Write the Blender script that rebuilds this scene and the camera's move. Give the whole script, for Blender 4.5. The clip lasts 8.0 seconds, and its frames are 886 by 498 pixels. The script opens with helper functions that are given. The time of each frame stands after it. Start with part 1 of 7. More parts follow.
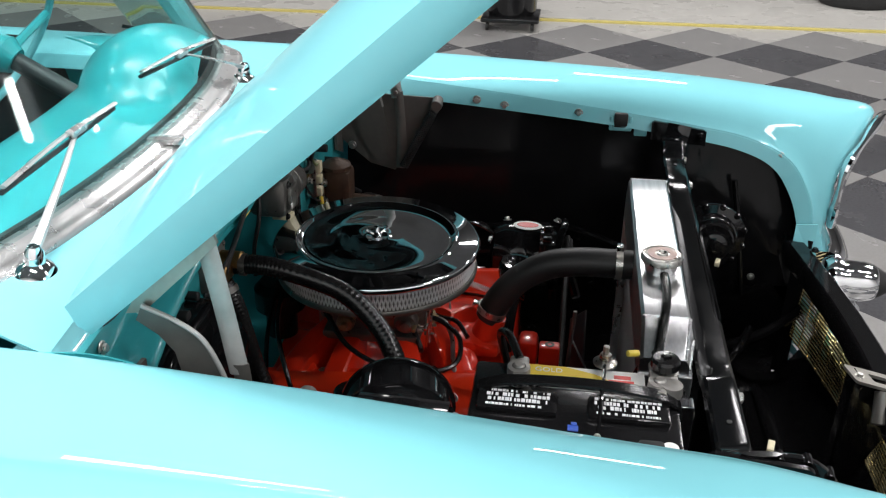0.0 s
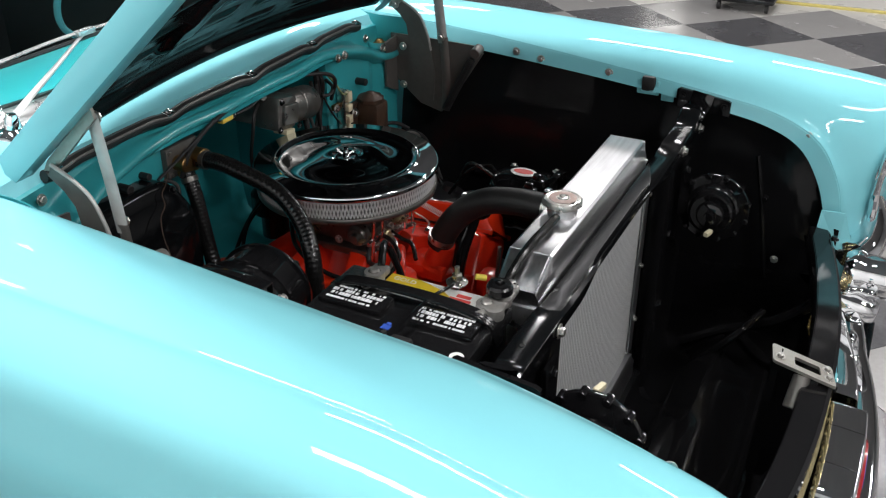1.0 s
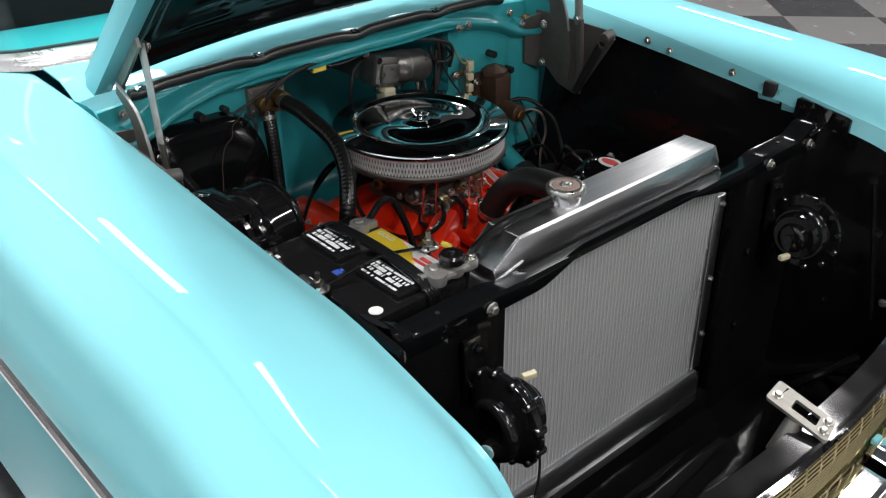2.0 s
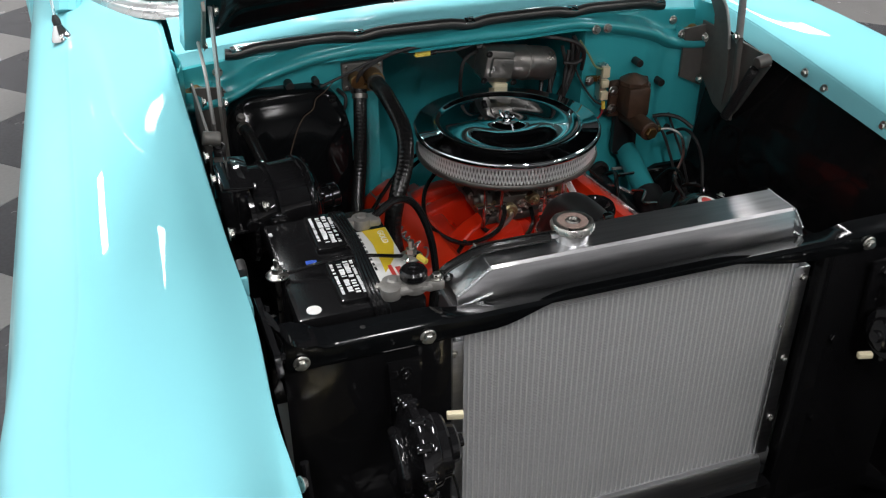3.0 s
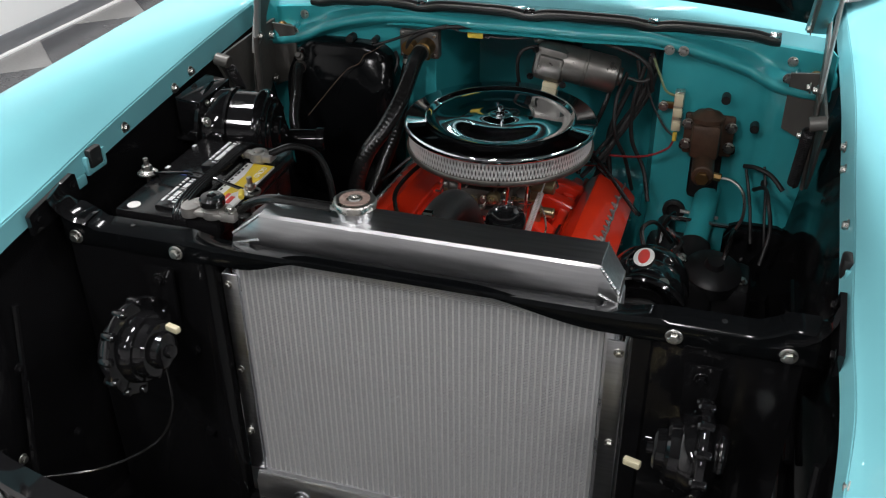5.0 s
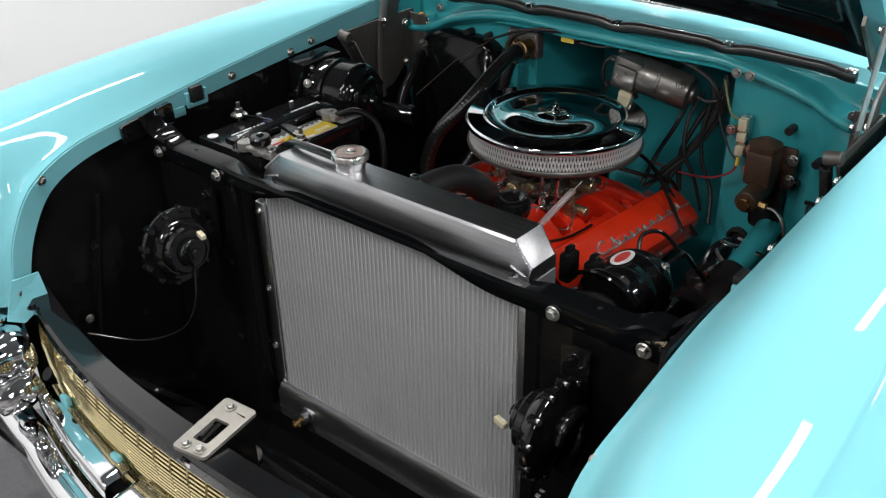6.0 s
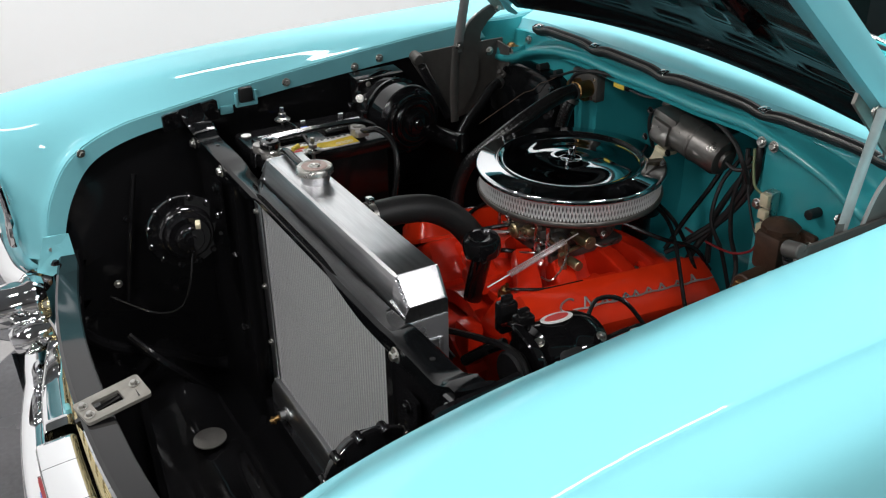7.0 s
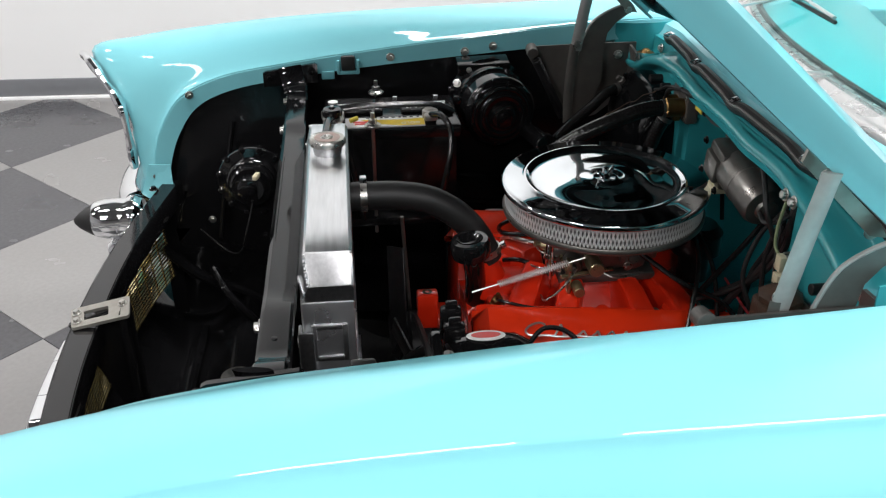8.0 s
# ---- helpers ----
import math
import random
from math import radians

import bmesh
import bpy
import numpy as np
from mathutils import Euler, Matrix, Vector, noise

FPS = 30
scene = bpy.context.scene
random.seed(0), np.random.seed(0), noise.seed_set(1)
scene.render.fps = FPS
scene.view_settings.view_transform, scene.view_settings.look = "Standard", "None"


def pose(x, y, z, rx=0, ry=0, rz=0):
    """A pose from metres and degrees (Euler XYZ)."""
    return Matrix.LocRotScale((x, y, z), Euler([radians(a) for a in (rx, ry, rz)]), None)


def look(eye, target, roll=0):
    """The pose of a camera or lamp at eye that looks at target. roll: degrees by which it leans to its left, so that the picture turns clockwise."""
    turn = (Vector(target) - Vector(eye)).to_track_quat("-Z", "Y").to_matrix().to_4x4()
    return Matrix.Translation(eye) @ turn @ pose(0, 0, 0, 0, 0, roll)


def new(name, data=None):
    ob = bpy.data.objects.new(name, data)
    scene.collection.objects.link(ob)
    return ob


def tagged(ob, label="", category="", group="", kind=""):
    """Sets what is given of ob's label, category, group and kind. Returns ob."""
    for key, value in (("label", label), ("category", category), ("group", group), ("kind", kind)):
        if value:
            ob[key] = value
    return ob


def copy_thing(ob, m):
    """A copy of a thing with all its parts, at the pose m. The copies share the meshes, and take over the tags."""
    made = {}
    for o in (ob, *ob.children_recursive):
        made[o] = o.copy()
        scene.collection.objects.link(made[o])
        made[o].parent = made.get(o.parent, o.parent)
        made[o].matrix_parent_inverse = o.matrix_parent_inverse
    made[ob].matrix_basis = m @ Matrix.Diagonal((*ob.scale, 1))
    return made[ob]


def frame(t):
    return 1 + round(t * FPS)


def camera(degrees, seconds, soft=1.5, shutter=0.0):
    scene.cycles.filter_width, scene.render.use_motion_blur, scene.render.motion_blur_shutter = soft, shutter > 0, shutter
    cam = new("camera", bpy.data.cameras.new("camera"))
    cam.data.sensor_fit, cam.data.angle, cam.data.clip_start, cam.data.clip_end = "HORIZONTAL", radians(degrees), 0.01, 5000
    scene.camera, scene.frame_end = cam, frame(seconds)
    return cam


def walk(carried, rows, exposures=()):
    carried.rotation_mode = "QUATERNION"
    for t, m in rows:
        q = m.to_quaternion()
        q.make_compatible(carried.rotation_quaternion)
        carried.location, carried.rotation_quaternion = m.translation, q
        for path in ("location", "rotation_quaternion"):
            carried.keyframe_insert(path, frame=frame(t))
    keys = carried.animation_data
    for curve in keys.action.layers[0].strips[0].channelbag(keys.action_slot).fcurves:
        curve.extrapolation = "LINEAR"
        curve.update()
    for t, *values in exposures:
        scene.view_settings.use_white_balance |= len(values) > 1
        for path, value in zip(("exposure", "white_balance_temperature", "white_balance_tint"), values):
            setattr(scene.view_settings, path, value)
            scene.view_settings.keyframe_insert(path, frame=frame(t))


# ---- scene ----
cam = camera(50.2, 8.0, soft=1.2)
# The car stands slightly leaning on its springs: its own axes against the level floor
LEAN = Matrix.Translation((0, 0, 0.06)) @ Vector((-0.01, 0.02, 1.0)).rotation_difference(Vector((0, 0, 1))).to_matrix().to_4x4()
PATH = [
    (0, (-0.104, -1.506, 1.656), (-0.336, 0.253, 0.733), 0.8),
    (0.5, (0.225, -1.521, 1.652), (-0.285, 0.158, 0.692), 0.5),
    (1, (0.535, -1.494, 1.647), (-0.24, 0.073, 0.676), 0.1),
    (1.5, (0.822, -1.402, 1.645), (-0.217, -0.016, 0.646), -0.2),
    (1.7, (0.912, -1.33, 1.639), (-0.24, -0.034, 0.642), -0.5),
    (2.8, (1.151, -0.798, 1.661), (-0.409, -0.111, 0.615), 0.2),
    (3, (1.185, -0.695, 1.658), (-0.422, -0.133, 0.607), -0.1),
    (3.5, (1.216, -0.431, 1.65), (-0.457, -0.16, 0.589), -0.3),
    (4, (1.217, -0.161, 1.638), (-0.479, -0.144, 0.578), -0.7),
    (4.5, (1.232, 0.124, 1.629), (-0.444, -0.126, 0.567), -0.9),
    (4.7, (1.238, 0.243, 1.624), (-0.424, -0.112, 0.569), -0.8),
    (5.8, (1.171, 0.885, 1.614), (-0.235, -0.119, 0.606), -1.1),
    (6, (1.134, 1.011, 1.606), (-0.193, -0.113, 0.618), -1.1),
    (6.5, (0.928, 1.24, 1.606), (-0.185, -0.135, 0.673), -1.0),
    (7, (0.651, 1.382, 1.597), (-0.223, -0.155, 0.662), -0.8),
    (7.5, (0.345, 1.491, 1.591), (-0.21, -0.179, 0.641), -0.4),
    (8, (0.028, 1.535, 1.583), (-0.152, -0.214, 0.63), -0.1),
]
walk(cam, [(t, LEAN @ look(eye, target, roll)) for t, eye, target, roll in PATH])


# ---- room light ----
world = bpy.data.worlds.new("showroom_air")
scene.world = world
world.use_nodes = True
world.node_tree.nodes["Background"].inputs[0].default_value = (0.75, 0.78, 0.82, 1)
world.node_tree.nodes["Background"].inputs[1].default_value = 0.05
TUBE_WATTS = 46.0
CEILING = 4.16
LAMP_PLACES = [(x, 0.2) for x in (-7.0, -4.0, -1.45, 0.25, 2.6, 5.6)] + [(x, y) for x in (-5.0, -0.6, 3.6) for y in (-1.5, 3.7)] + [(x, 6.4) for x in (-3.6, 0.8, 4.8)]


# ---- materials ----
def material(name, colour, rough=0.5, metal=0.0, coat=0.0, grain=0.0, scale=60.0, stains=0.0, stain_scale=6.0,
             bump=0.0, bump_scale=200.0, tint=None, coat_rough=0.04, spec=0.5, rough_var=0.0, per_piece=0.0):
    m = bpy.data.materials.new(name)
    m.use_nodes = True
    nt = m.node_tree
    bsdf = nt.nodes["Principled BSDF"]
    bsdf.inputs["Base Color"].default_value = (*colour, 1)
    bsdf.inputs["Roughness"].default_value = rough
    bsdf.inputs["Metallic"].default_value = metal
    bsdf.inputs["Coat Weight"].default_value = coat
    bsdf.inputs["Coat Roughness"].default_value = coat_rough
    bsdf.inputs["Specular IOR Level"].default_value = spec
    tc = nt.nodes.new("ShaderNodeTexCoord")

    def noise_tex(sc, detail=4.0):
        n = nt.nodes.new("ShaderNodeTexNoise")
        n.inputs["Scale"].default_value = sc
        n.inputs["Detail"].default_value = detail
        nt.links.new(tc.outputs["Object"], n.inputs["Vector"])
        return n.outputs["Fac"]

    def mix(fac, a, b):
        x = nt.nodes.new("ShaderNodeMix")
        x.data_type = "RGBA"
        nt.links.new(fac, x.inputs["Factor"])
        for k, v in ((6, a), (7, b)):
            if isinstance(v, tuple):
                x.inputs[k].default_value = (*v, 1)
            else:
                nt.links.new(v, x.inputs[k])
        return x.outputs[2]

    def ramp(fac, lo, hi):
        r = nt.nodes.new("ShaderNodeMapRange")
        r.inputs["From Min"].default_value, r.inputs["From Max"].default_value = lo, hi
        nt.links.new(fac, r.inputs["Value"])
        return r.outputs["Result"]

    col = tuple(colour)
    if grain:
        dark = tuple(max(0.0, c * (1 - grain)) for c in colour)
        light = tuple(min(1.0, c * (1 + grain)) for c in colour)
        col = mix(noise_tex(scale), dark, light)
    if stains:
        other = tint if tint else tuple(c * 0.4 for c in colour)
        f = nt.nodes.new("ShaderNodeMath")
        f.operation = "MULTIPLY"
        nt.links.new(ramp(noise_tex(stain_scale, 6.0), 0.5, 0.72), f.inputs[0])
        f.inputs[1].default_value = stains
        col = mix(f.outputs[0], col, other)
    if per_piece:
        info = nt.nodes.new("ShaderNodeObjectInfo")
        hsv = nt.nodes.new("ShaderNodeHueSaturation")
        r = nt.nodes.new("ShaderNodeMapRange")
        r.inputs["To Min"].default_value, r.inputs["To Max"].default_value = 1 - per_piece, 1 + per_piece
        nt.links.new(info.outputs["Random"], r.inputs["Value"])
        nt.links.new(r.outputs["Result"], hsv.inputs["Value"])
        if isinstance(col, tuple):
            hsv.inputs["Color"].default_value = (*col, 1)
        else:
            nt.links.new(col, hsv.inputs["Color"])
        col = hsv.outputs["Color"]
    if not isinstance(col, tuple):
        nt.links.new(col, bsdf.inputs["Base Color"])
    if rough_var:
        r = nt.nodes.new("ShaderNodeMapRange")
        r.inputs["From Min"].default_value, r.inputs["From Max"].default_value = 0.3, 0.7
        r.inputs["To Min"].default_value, r.inputs["To Max"].default_value = max(0.02, rough - rough_var), rough + rough_var
        nt.links.new(noise_tex(stain_scale * 2.3, 5.0), r.inputs["Value"])
        nt.links.new(r.outputs["Result"], bsdf.inputs["Roughness"])
    if bump:
        b = nt.nodes.new("ShaderNodeBump")
        b.inputs["Strength"].default_value = bump
        b.inputs["Distance"].default_value = 0.002
        nt.links.new(noise_tex(bump_scale, 3.0), b.inputs["Height"])
        nt.links.new(b.outputs["Normal"], bsdf.inputs["Normal"])
    return m


def brushed(name, colour, rough, stretch, scale=90.0):
    """Bare metal with fine marks drawn along one axis."""
    m = material(name, colour, rough, 1.0)
    nt = m.node_tree
    bsdf = nt.nodes["Principled BSDF"]
    tc = nt.nodes.new("ShaderNodeTexCoord")
    mp = nt.nodes.new("ShaderNodeMapping")
    mp.inputs["Scale"].default_value = stretch
    n = nt.nodes.new("ShaderNodeTexNoise")
    n.inputs["Scale"].default_value = scale
    n.inputs["Detail"].default_value = 5
    nt.links.new(tc.outputs["Object"], mp.inputs["Vector"])
    nt.links.new(mp.outputs["Vector"], n.inputs["Vector"])
    r = nt.nodes.new("ShaderNodeMapRange")
    r.inputs["To Min"].default_value, r.inputs["To Max"].default_value = rough * 0.94, rough * 1.08
    nt.links.new(n.outputs["Fac"], r.inputs["Value"])
    nt.links.new(r.outputs["Result"], bsdf.inputs["Roughness"])
    tone = nt.nodes.new("ShaderNodeMix")
    tone.data_type = "RGBA"
    tone.inputs["A"].default_value = (*[c * 0.72 for c in colour], 1)
    tone.inputs["B"].default_value = (*[min(0.95, c * 1.22) for c in colour], 1)
    nt.links.new(n.outputs["Fac"], tone.inputs["Factor"])
    nt.links.new(tone.outputs["Result"], bsdf.inputs["Base Color"])
    return m


# lit body turquoise; the pale sheen of its coat is in the base colour
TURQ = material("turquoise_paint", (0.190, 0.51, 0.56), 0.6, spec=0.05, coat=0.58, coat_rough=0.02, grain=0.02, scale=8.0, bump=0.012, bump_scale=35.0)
# same turquoise darkened: shade of the bay and cabin is in this colour
TURQ_SHADED = material("turquoise_paint_shaded", (0.036, 0.35, 0.38), 0.33, coat=0.5, coat_rough=0.12, grain=0.05, scale=14.0, stains=0.25, stain_scale=9.0,
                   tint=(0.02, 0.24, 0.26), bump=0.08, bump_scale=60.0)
BLACK = material("black_gloss_paint", (0.006, 0.006, 0.0065), 0.07, coat=0.08, coat_rough=0.03, bump=0.008, bump_scale=25.0, rough_var=0.03)
BAR_BLACK = material("black_support_enamel", (0.004, 0.0045, 0.005), 0.11, spec=0.2, bump=0.006, bump_scale=20.0, rough_var=0.03)
BLACK_SATIN = material("black_satin_paint", (0.010, 0.010, 0.011), 0.42, grain=0.2, scale=30.0, rough_var=0.12, bump=0.06, bump_scale=120.0)
BLACK_INNER = material("black_inner_panel_paint", (0.006, 0.006, 0.0065), 0.11, spec=0.2, bump=0.8, bump_scale=11.0, rough_var=0.06)
UNDERHOOD = material("hood_underside_black", (0.005, 0.005, 0.0055), 0.15, spec=0.12, bump=0.1, bump_scale=40.0, rough_var=0.1)
RUBBER = material("black_rubber", (0.011, 0.011, 0.011), 0.5, grain=0.25, scale=90.0, bump=0.1, bump_scale=300.0)
RUBBER_GLOSS = material("glossy_black_hose", (0.009, 0.009, 0.009), 0.22, grain=0.2, scale=60.0, bump=0.06, bump_scale=160.0)
PLASTIC = material("black_plastic", (0.008, 0.008, 0.0085), 0.17, grain=0.2, scale=50.0, bump=0.08, bump_scale=260.0)
CHROME = material("chrome", (0.86, 0.87, 0.88), 0.045, 1.0, bump=0.01, bump_scale=25.0)
LID_CHROME = material("lid_chrome", (0.72, 0.74, 0.76), 0.04, 1.0, bump=0.008, bump_scale=20.0)
CHROME_WORN = material("worn_chrome", (0.70, 0.70, 0.70), 0.14, 1.0, grain=0.08, scale=80.0, rough_var=0.05)
ALUMINIUM = brushed("brushed_aluminium", (0.70, 0.705, 0.715), 0.29, (2.0, 0.12, 2.0))
WELD = material("weld_bead", (0.72, 0.73, 0.74), 0.35, 1.0, bump=0.5, bump_scale=350.0)
CORE = material("radiator_fins", (0.40, 0.407, 0.41), 0.55, 0.3, grain=0.2, scale=240.0, bump=0.15, bump_scale=900.0)
CORE_TUBE = material("radiator_tube", (0.59, 0.595, 0.59), 0.45, 0.3, grain=0.15, scale=200.0)
STEEL = material("zinc_steel", (0.55, 0.54, 0.51), 0.32, 1.0, grain=0.15, scale=120.0, stains=0.4, stain_scale=30.0, tint=(0.32, 0.28, 0.2), rough_var=0.1)
LEAD = material("cast_lead", (0.33, 0.32, 0.30), 0.40, 0.55, grain=0.2, scale=150.0, stains=0.4, stain_scale=40.0, tint=(0.26, 0.24, 0.21), bump=0.15, bump_scale=160.0, rough_var=0.12)
GREY_METAL = material("grey_cast_metal", (0.20, 0.192, 0.178), 0.38, 0.85, grain=0.2, scale=60.0, stains=0.5, stain_scale=20.0, tint=(0.13, 0.12, 0.10), rough_var=0.12)
HINGE_GREY = material("grey_hinge_steel", (0.125, 0.12, 0.11), 0.42, 0.35, grain=0.2, scale=60.0, stains=0.5, stain_scale=16.0, tint=(0.10, 0.095, 0.085), rough_var=0.1)
HINGE_ARM = material("pale_arm_steel", (0.40, 0.40, 0.385), 0.38, 0.25, grain=0.15, scale=80.0, stains=0.5, stain_scale=18.0, tint=(0.27, 0.26, 0.24), rough_var=0.1)
RUST = material("rusty_cast_iron", (0.060, 0.033, 0.019), 0.55, 0.2, grain=0.35, scale=90.0, stains=0.6, stain_scale=25.0, tint=(0.03, 0.02, 0.015), bump=0.35, bump_scale=220.0)
CAP_RED = material("faded_cap_print", (0.40, 0.29, 0.25), 0.4, 0.3, grain=0.3, scale=120.0, stains=0.5, stain_scale=40.0, tint=(0.5, 0.47, 0.43))
BRASS = material("tarnished_brass", (0.30, 0.185, 0.075), 0.42, 1.0, grain=0.25, scale=80.0, stains=0.5, stain_scale=30.0, tint=(0.2, 0.11, 0.05))
GOLD = material("gold_anodised", (0.84, 0.72, 0.40), 0.16, 0.95, grain=0.1, scale=60.0)
RED = material("engine_red_paint", (0.72, 0.026, 0.006), 0.28, coat=0.9, coat_rough=0.05, grain=0.08, scale=25.0, stains=0.2, stain_scale=14.0, tint=(0.3, 0.012, 0.006), bump=0.25, bump_scale=70.0)
RED_SMOOTH = material("red_cover_paint", (0.76, 0.034, 0.006), 0.3, coat=0.8, coat_rough=0.06, grain=0.05, scale=20.0, bump=0.06, bump_scale=90.0)
FILTER = material("filter_mesh", (0.36, 0.355, 0.34), 0.6, 0.0, grain=0.4, scale=320.0, bump=0.6, bump_scale=700.0)
ZINC_GOLD = material("dichromate_zinc", (0.40, 0.34, 0.20), 0.32, 0.9, grain=0.3, scale=60.0, stains=0.5, stain_scale=25.0, tint=(0.22, 0.2, 0.17), rough_var=0.1)
ZINC_DULL = material("dull_zinc_plate", (0.34, 0.325, 0.29), 0.42, 0.7, grain=0.12, scale=90.0, stains=0.4, stain_scale=30.0, tint=(0.27, 0.25, 0.21), rough_var=0.1)
ALU_POLISHED = material("polished_aluminium", (0.80, 0.81, 0.83), 0.3, 0.9, grain=0.05, scale=60.0, rough_var=0.06)
DULL_SILVER = material("dull_silver", (0.50, 0.50, 0.495), 0.30, 0.8, grain=0.06, scale=90.0, rough_var=0.08)
WIRE_SILVER = material("silver_wire", (0.88, 0.88, 0.87), 0.28, 0.6, grain=0.1, scale=200.0)
WHITE_INK = material("white_print", (0.72, 0.73, 0.74), 0.5, grain=0.1, scale=90.0)
YELLOW_INK = material("yellow_label", (0.72, 0.52, 0.03), 0.4, grain=0.05, scale=50.0)
LABEL_WHITE = material("label_white", (0.75, 0.75, 0.73), 0.4, grain=0.05, scale=40.0)
RED_INK = material("red_print", (0.6, 0.06, 0.05), 0.4, grain=0.05, scale=40.0)
EMBLEM_RED = material("emblem_enamel", (0.22, 0.012, 0.014), 0.25, coat=0.6, grain=0.1, scale=40.0)
BLUE_INK = material("blue_print", (0.04, 0.10, 0.45), 0.4, grain=0.1, scale=40.0)
CREAM = material("cream_plastic", (0.58, 0.53, 0.36), 0.45, grain=0.08, scale=60.0)
YELLOW_TAPE = material("yellow_plastic", (0.75, 0.58, 0.08), 0.4, grain=0.08, scale=60.0)
WIRE_RED = material("red_wire", (0.25, 0.02, 0.025), 0.5, grain=0.1, scale=60.0)
WIRE_GREEN = material("green_wire", (0.16, 0.2, 0.09), 0.5, grain=0.1, scale=60.0)
TYRE = material("tyre_rubber", (0.02, 0.02, 0.02), 0.7, grain=0.3, scale=80.0, bump=0.3, bump_scale=120.0)
TILE_DARK = material("dark_grey_floor_tile", (0.068, 0.068, 0.072), 0.22, grain=0.3, scale=70.0, stains=0.25, stain_scale=2.2, rough_var=0.1, per_piece=0.10)
TILE_LIGHT = material("light_grey_floor_tile", (0.225, 0.221, 0.214), 0.2, grain=0.12, scale=70.0, stains=0.2, stain_scale=2.2, tint=(0.22, 0.21, 0.2), rough_var=0.1, per_piece=0.05)
CONCRETE = material("sealed_concrete", (0.42, 0.41, 0.38), 0.3, grain=0.12, scale=25.0, stains=0.35, stain_scale=1.5, tint=(0.28, 0.27, 0.25), rough_var=0.1)
WALL = material("white_wall_paint", (0.80, 0.80, 0.79), 0.6, grain=0.015, scale=3.0, stains=0.1, stain_scale=0.8, tint=(0.72, 0.72, 0.71), bump=0.06, bump_scale=120.0)
WALL_GREY = material("grey_wall_paint", (0.46, 0.46, 0.47), 0.6, grain=0.03, scale=3.0, stains=0.1, stain_scale=0.8)
BASE = material("grey_vinyl_baseboard", (0.17, 0.175, 0.185), 0.4, grain=0.08, scale=20.0)
CEIL = material("dark_ceiling_paint", (0.16, 0.16, 0.165), 0.8, grain=0.15, scale=4.0)
FIXTURE = material("white_enamel", (0.8, 0.8, 0.8), 0.4, grain=0.03, scale=10.0)
YELLOW_LINE = material("yellow_floor_line", (0.5, 0.42, 0.12), 0.5, grain=0.2, scale=20.0)
SEAT = material("dark_seat_vinyl", (0.02, 0.022, 0.024), 0.5, grain=0.2, scale=20.0, bump=0.2, bump_scale=90.0)
DIFFUSER = bpy.data.materials.new("lit_diffuser")
DIFFUSER.use_nodes = True
DIFFUSER.node_tree.nodes["Principled BSDF"].inputs["Emission Color"].default_value = (1.0, 0.98, 0.94, 1)
DIFFUSER.node_tree.nodes["Principled BSDF"].inputs["Emission Strength"].default_value = 8.0
GLASS = bpy.data.materials.new("window_glass")
GLASS.use_nodes = True
_g = GLASS.node_tree.nodes["Principled BSDF"]
_g.inputs["Base Color"].default_value = (0.60, 0.78, 0.76, 1)
_g.inputs["Roughness"].default_value = 0.0
_g.inputs["IOR"].default_value = 1.05
_g.inputs["Transmission Weight"].default_value = 1.0
_g.inputs["Coat Weight"].default_value = 0.5


# ---- building helpers ----
UNDO = {}


def thing(name, origin, label, category, group="", kind="", axes=LEAN):
    """A top-level thing: an Empty at its base that takes parts built in world metres."""
    ob = new(name)
    ob.empty_display_size = 0.05
    ob.matrix_basis = axes @ Matrix.Translation(origin)
    UNDO[ob.name] = Matrix.Translation(-Vector(origin))
    return tagged(ob, label, category, group, kind)


def link(name, me, parent, label="", basis=None):
    ob = new(name, me)
    if parent is not None:
        ob.parent = parent
        ob.matrix_parent_inverse = UNDO.get(parent.name, Matrix())
    if basis is not None:
        ob.matrix_basis = basis
    if label:
        ob["label"] = label
    return ob


def to_mesh(name, bm, mat, angle=35.0):
    bmesh.ops.remove_doubles(bm, verts=bm.verts, dist=1e-6)
    bmesh.ops.recalc_face_normals(bm, faces=bm.faces)
    me = bpy.data.meshes.new(name)
    bm.to_mesh(me)
    bm.free()
    me.materials.append(mat)
    me.polygons.foreach_set("use_smooth", [True] * len(me.polygons))
    me.set_sharp_from_angle(angle=radians(angle))
    return me


def part(name, bm, mat, parent=None, label="", angle=35.0):
    return link(name, to_mesh(name, bm, mat, angle), parent, label)


def B():
    return bmesh.new()


def box(bm, lo, hi, bevel=0.0, m=None, segs=2):
    lo, hi = Vector(lo), Vector(hi)
    c, d = (lo + hi) / 2, hi - lo
    geo = bmesh.ops.create_cube(bm, size=1.0)["verts"]
    for v in geo:
        v.co = Vector((v.co.x * d.x, v.co.y * d.y, v.co.z * d.z)) + c
    if bevel:
        edges = list({e for v in geo for e in v.link_edges})
        made = bmesh.ops.bevel(bm, geom=edges, offset=bevel, segments=segs, affect="EDGES", profile=0.5)
        geo = list({v for f in made["faces"] for v in f.verts} | {v for v in geo if v.is_valid})
    if m is not None:
        for v in geo:
            v.co = m @ v.co
    return bm


def aim(p, d):
    """A matrix at p whose z axis points along d."""
    return Matrix.Translation(p) @ Vector(d).normalized().to_track_quat("Z", "Y").to_matrix().to_4x4()


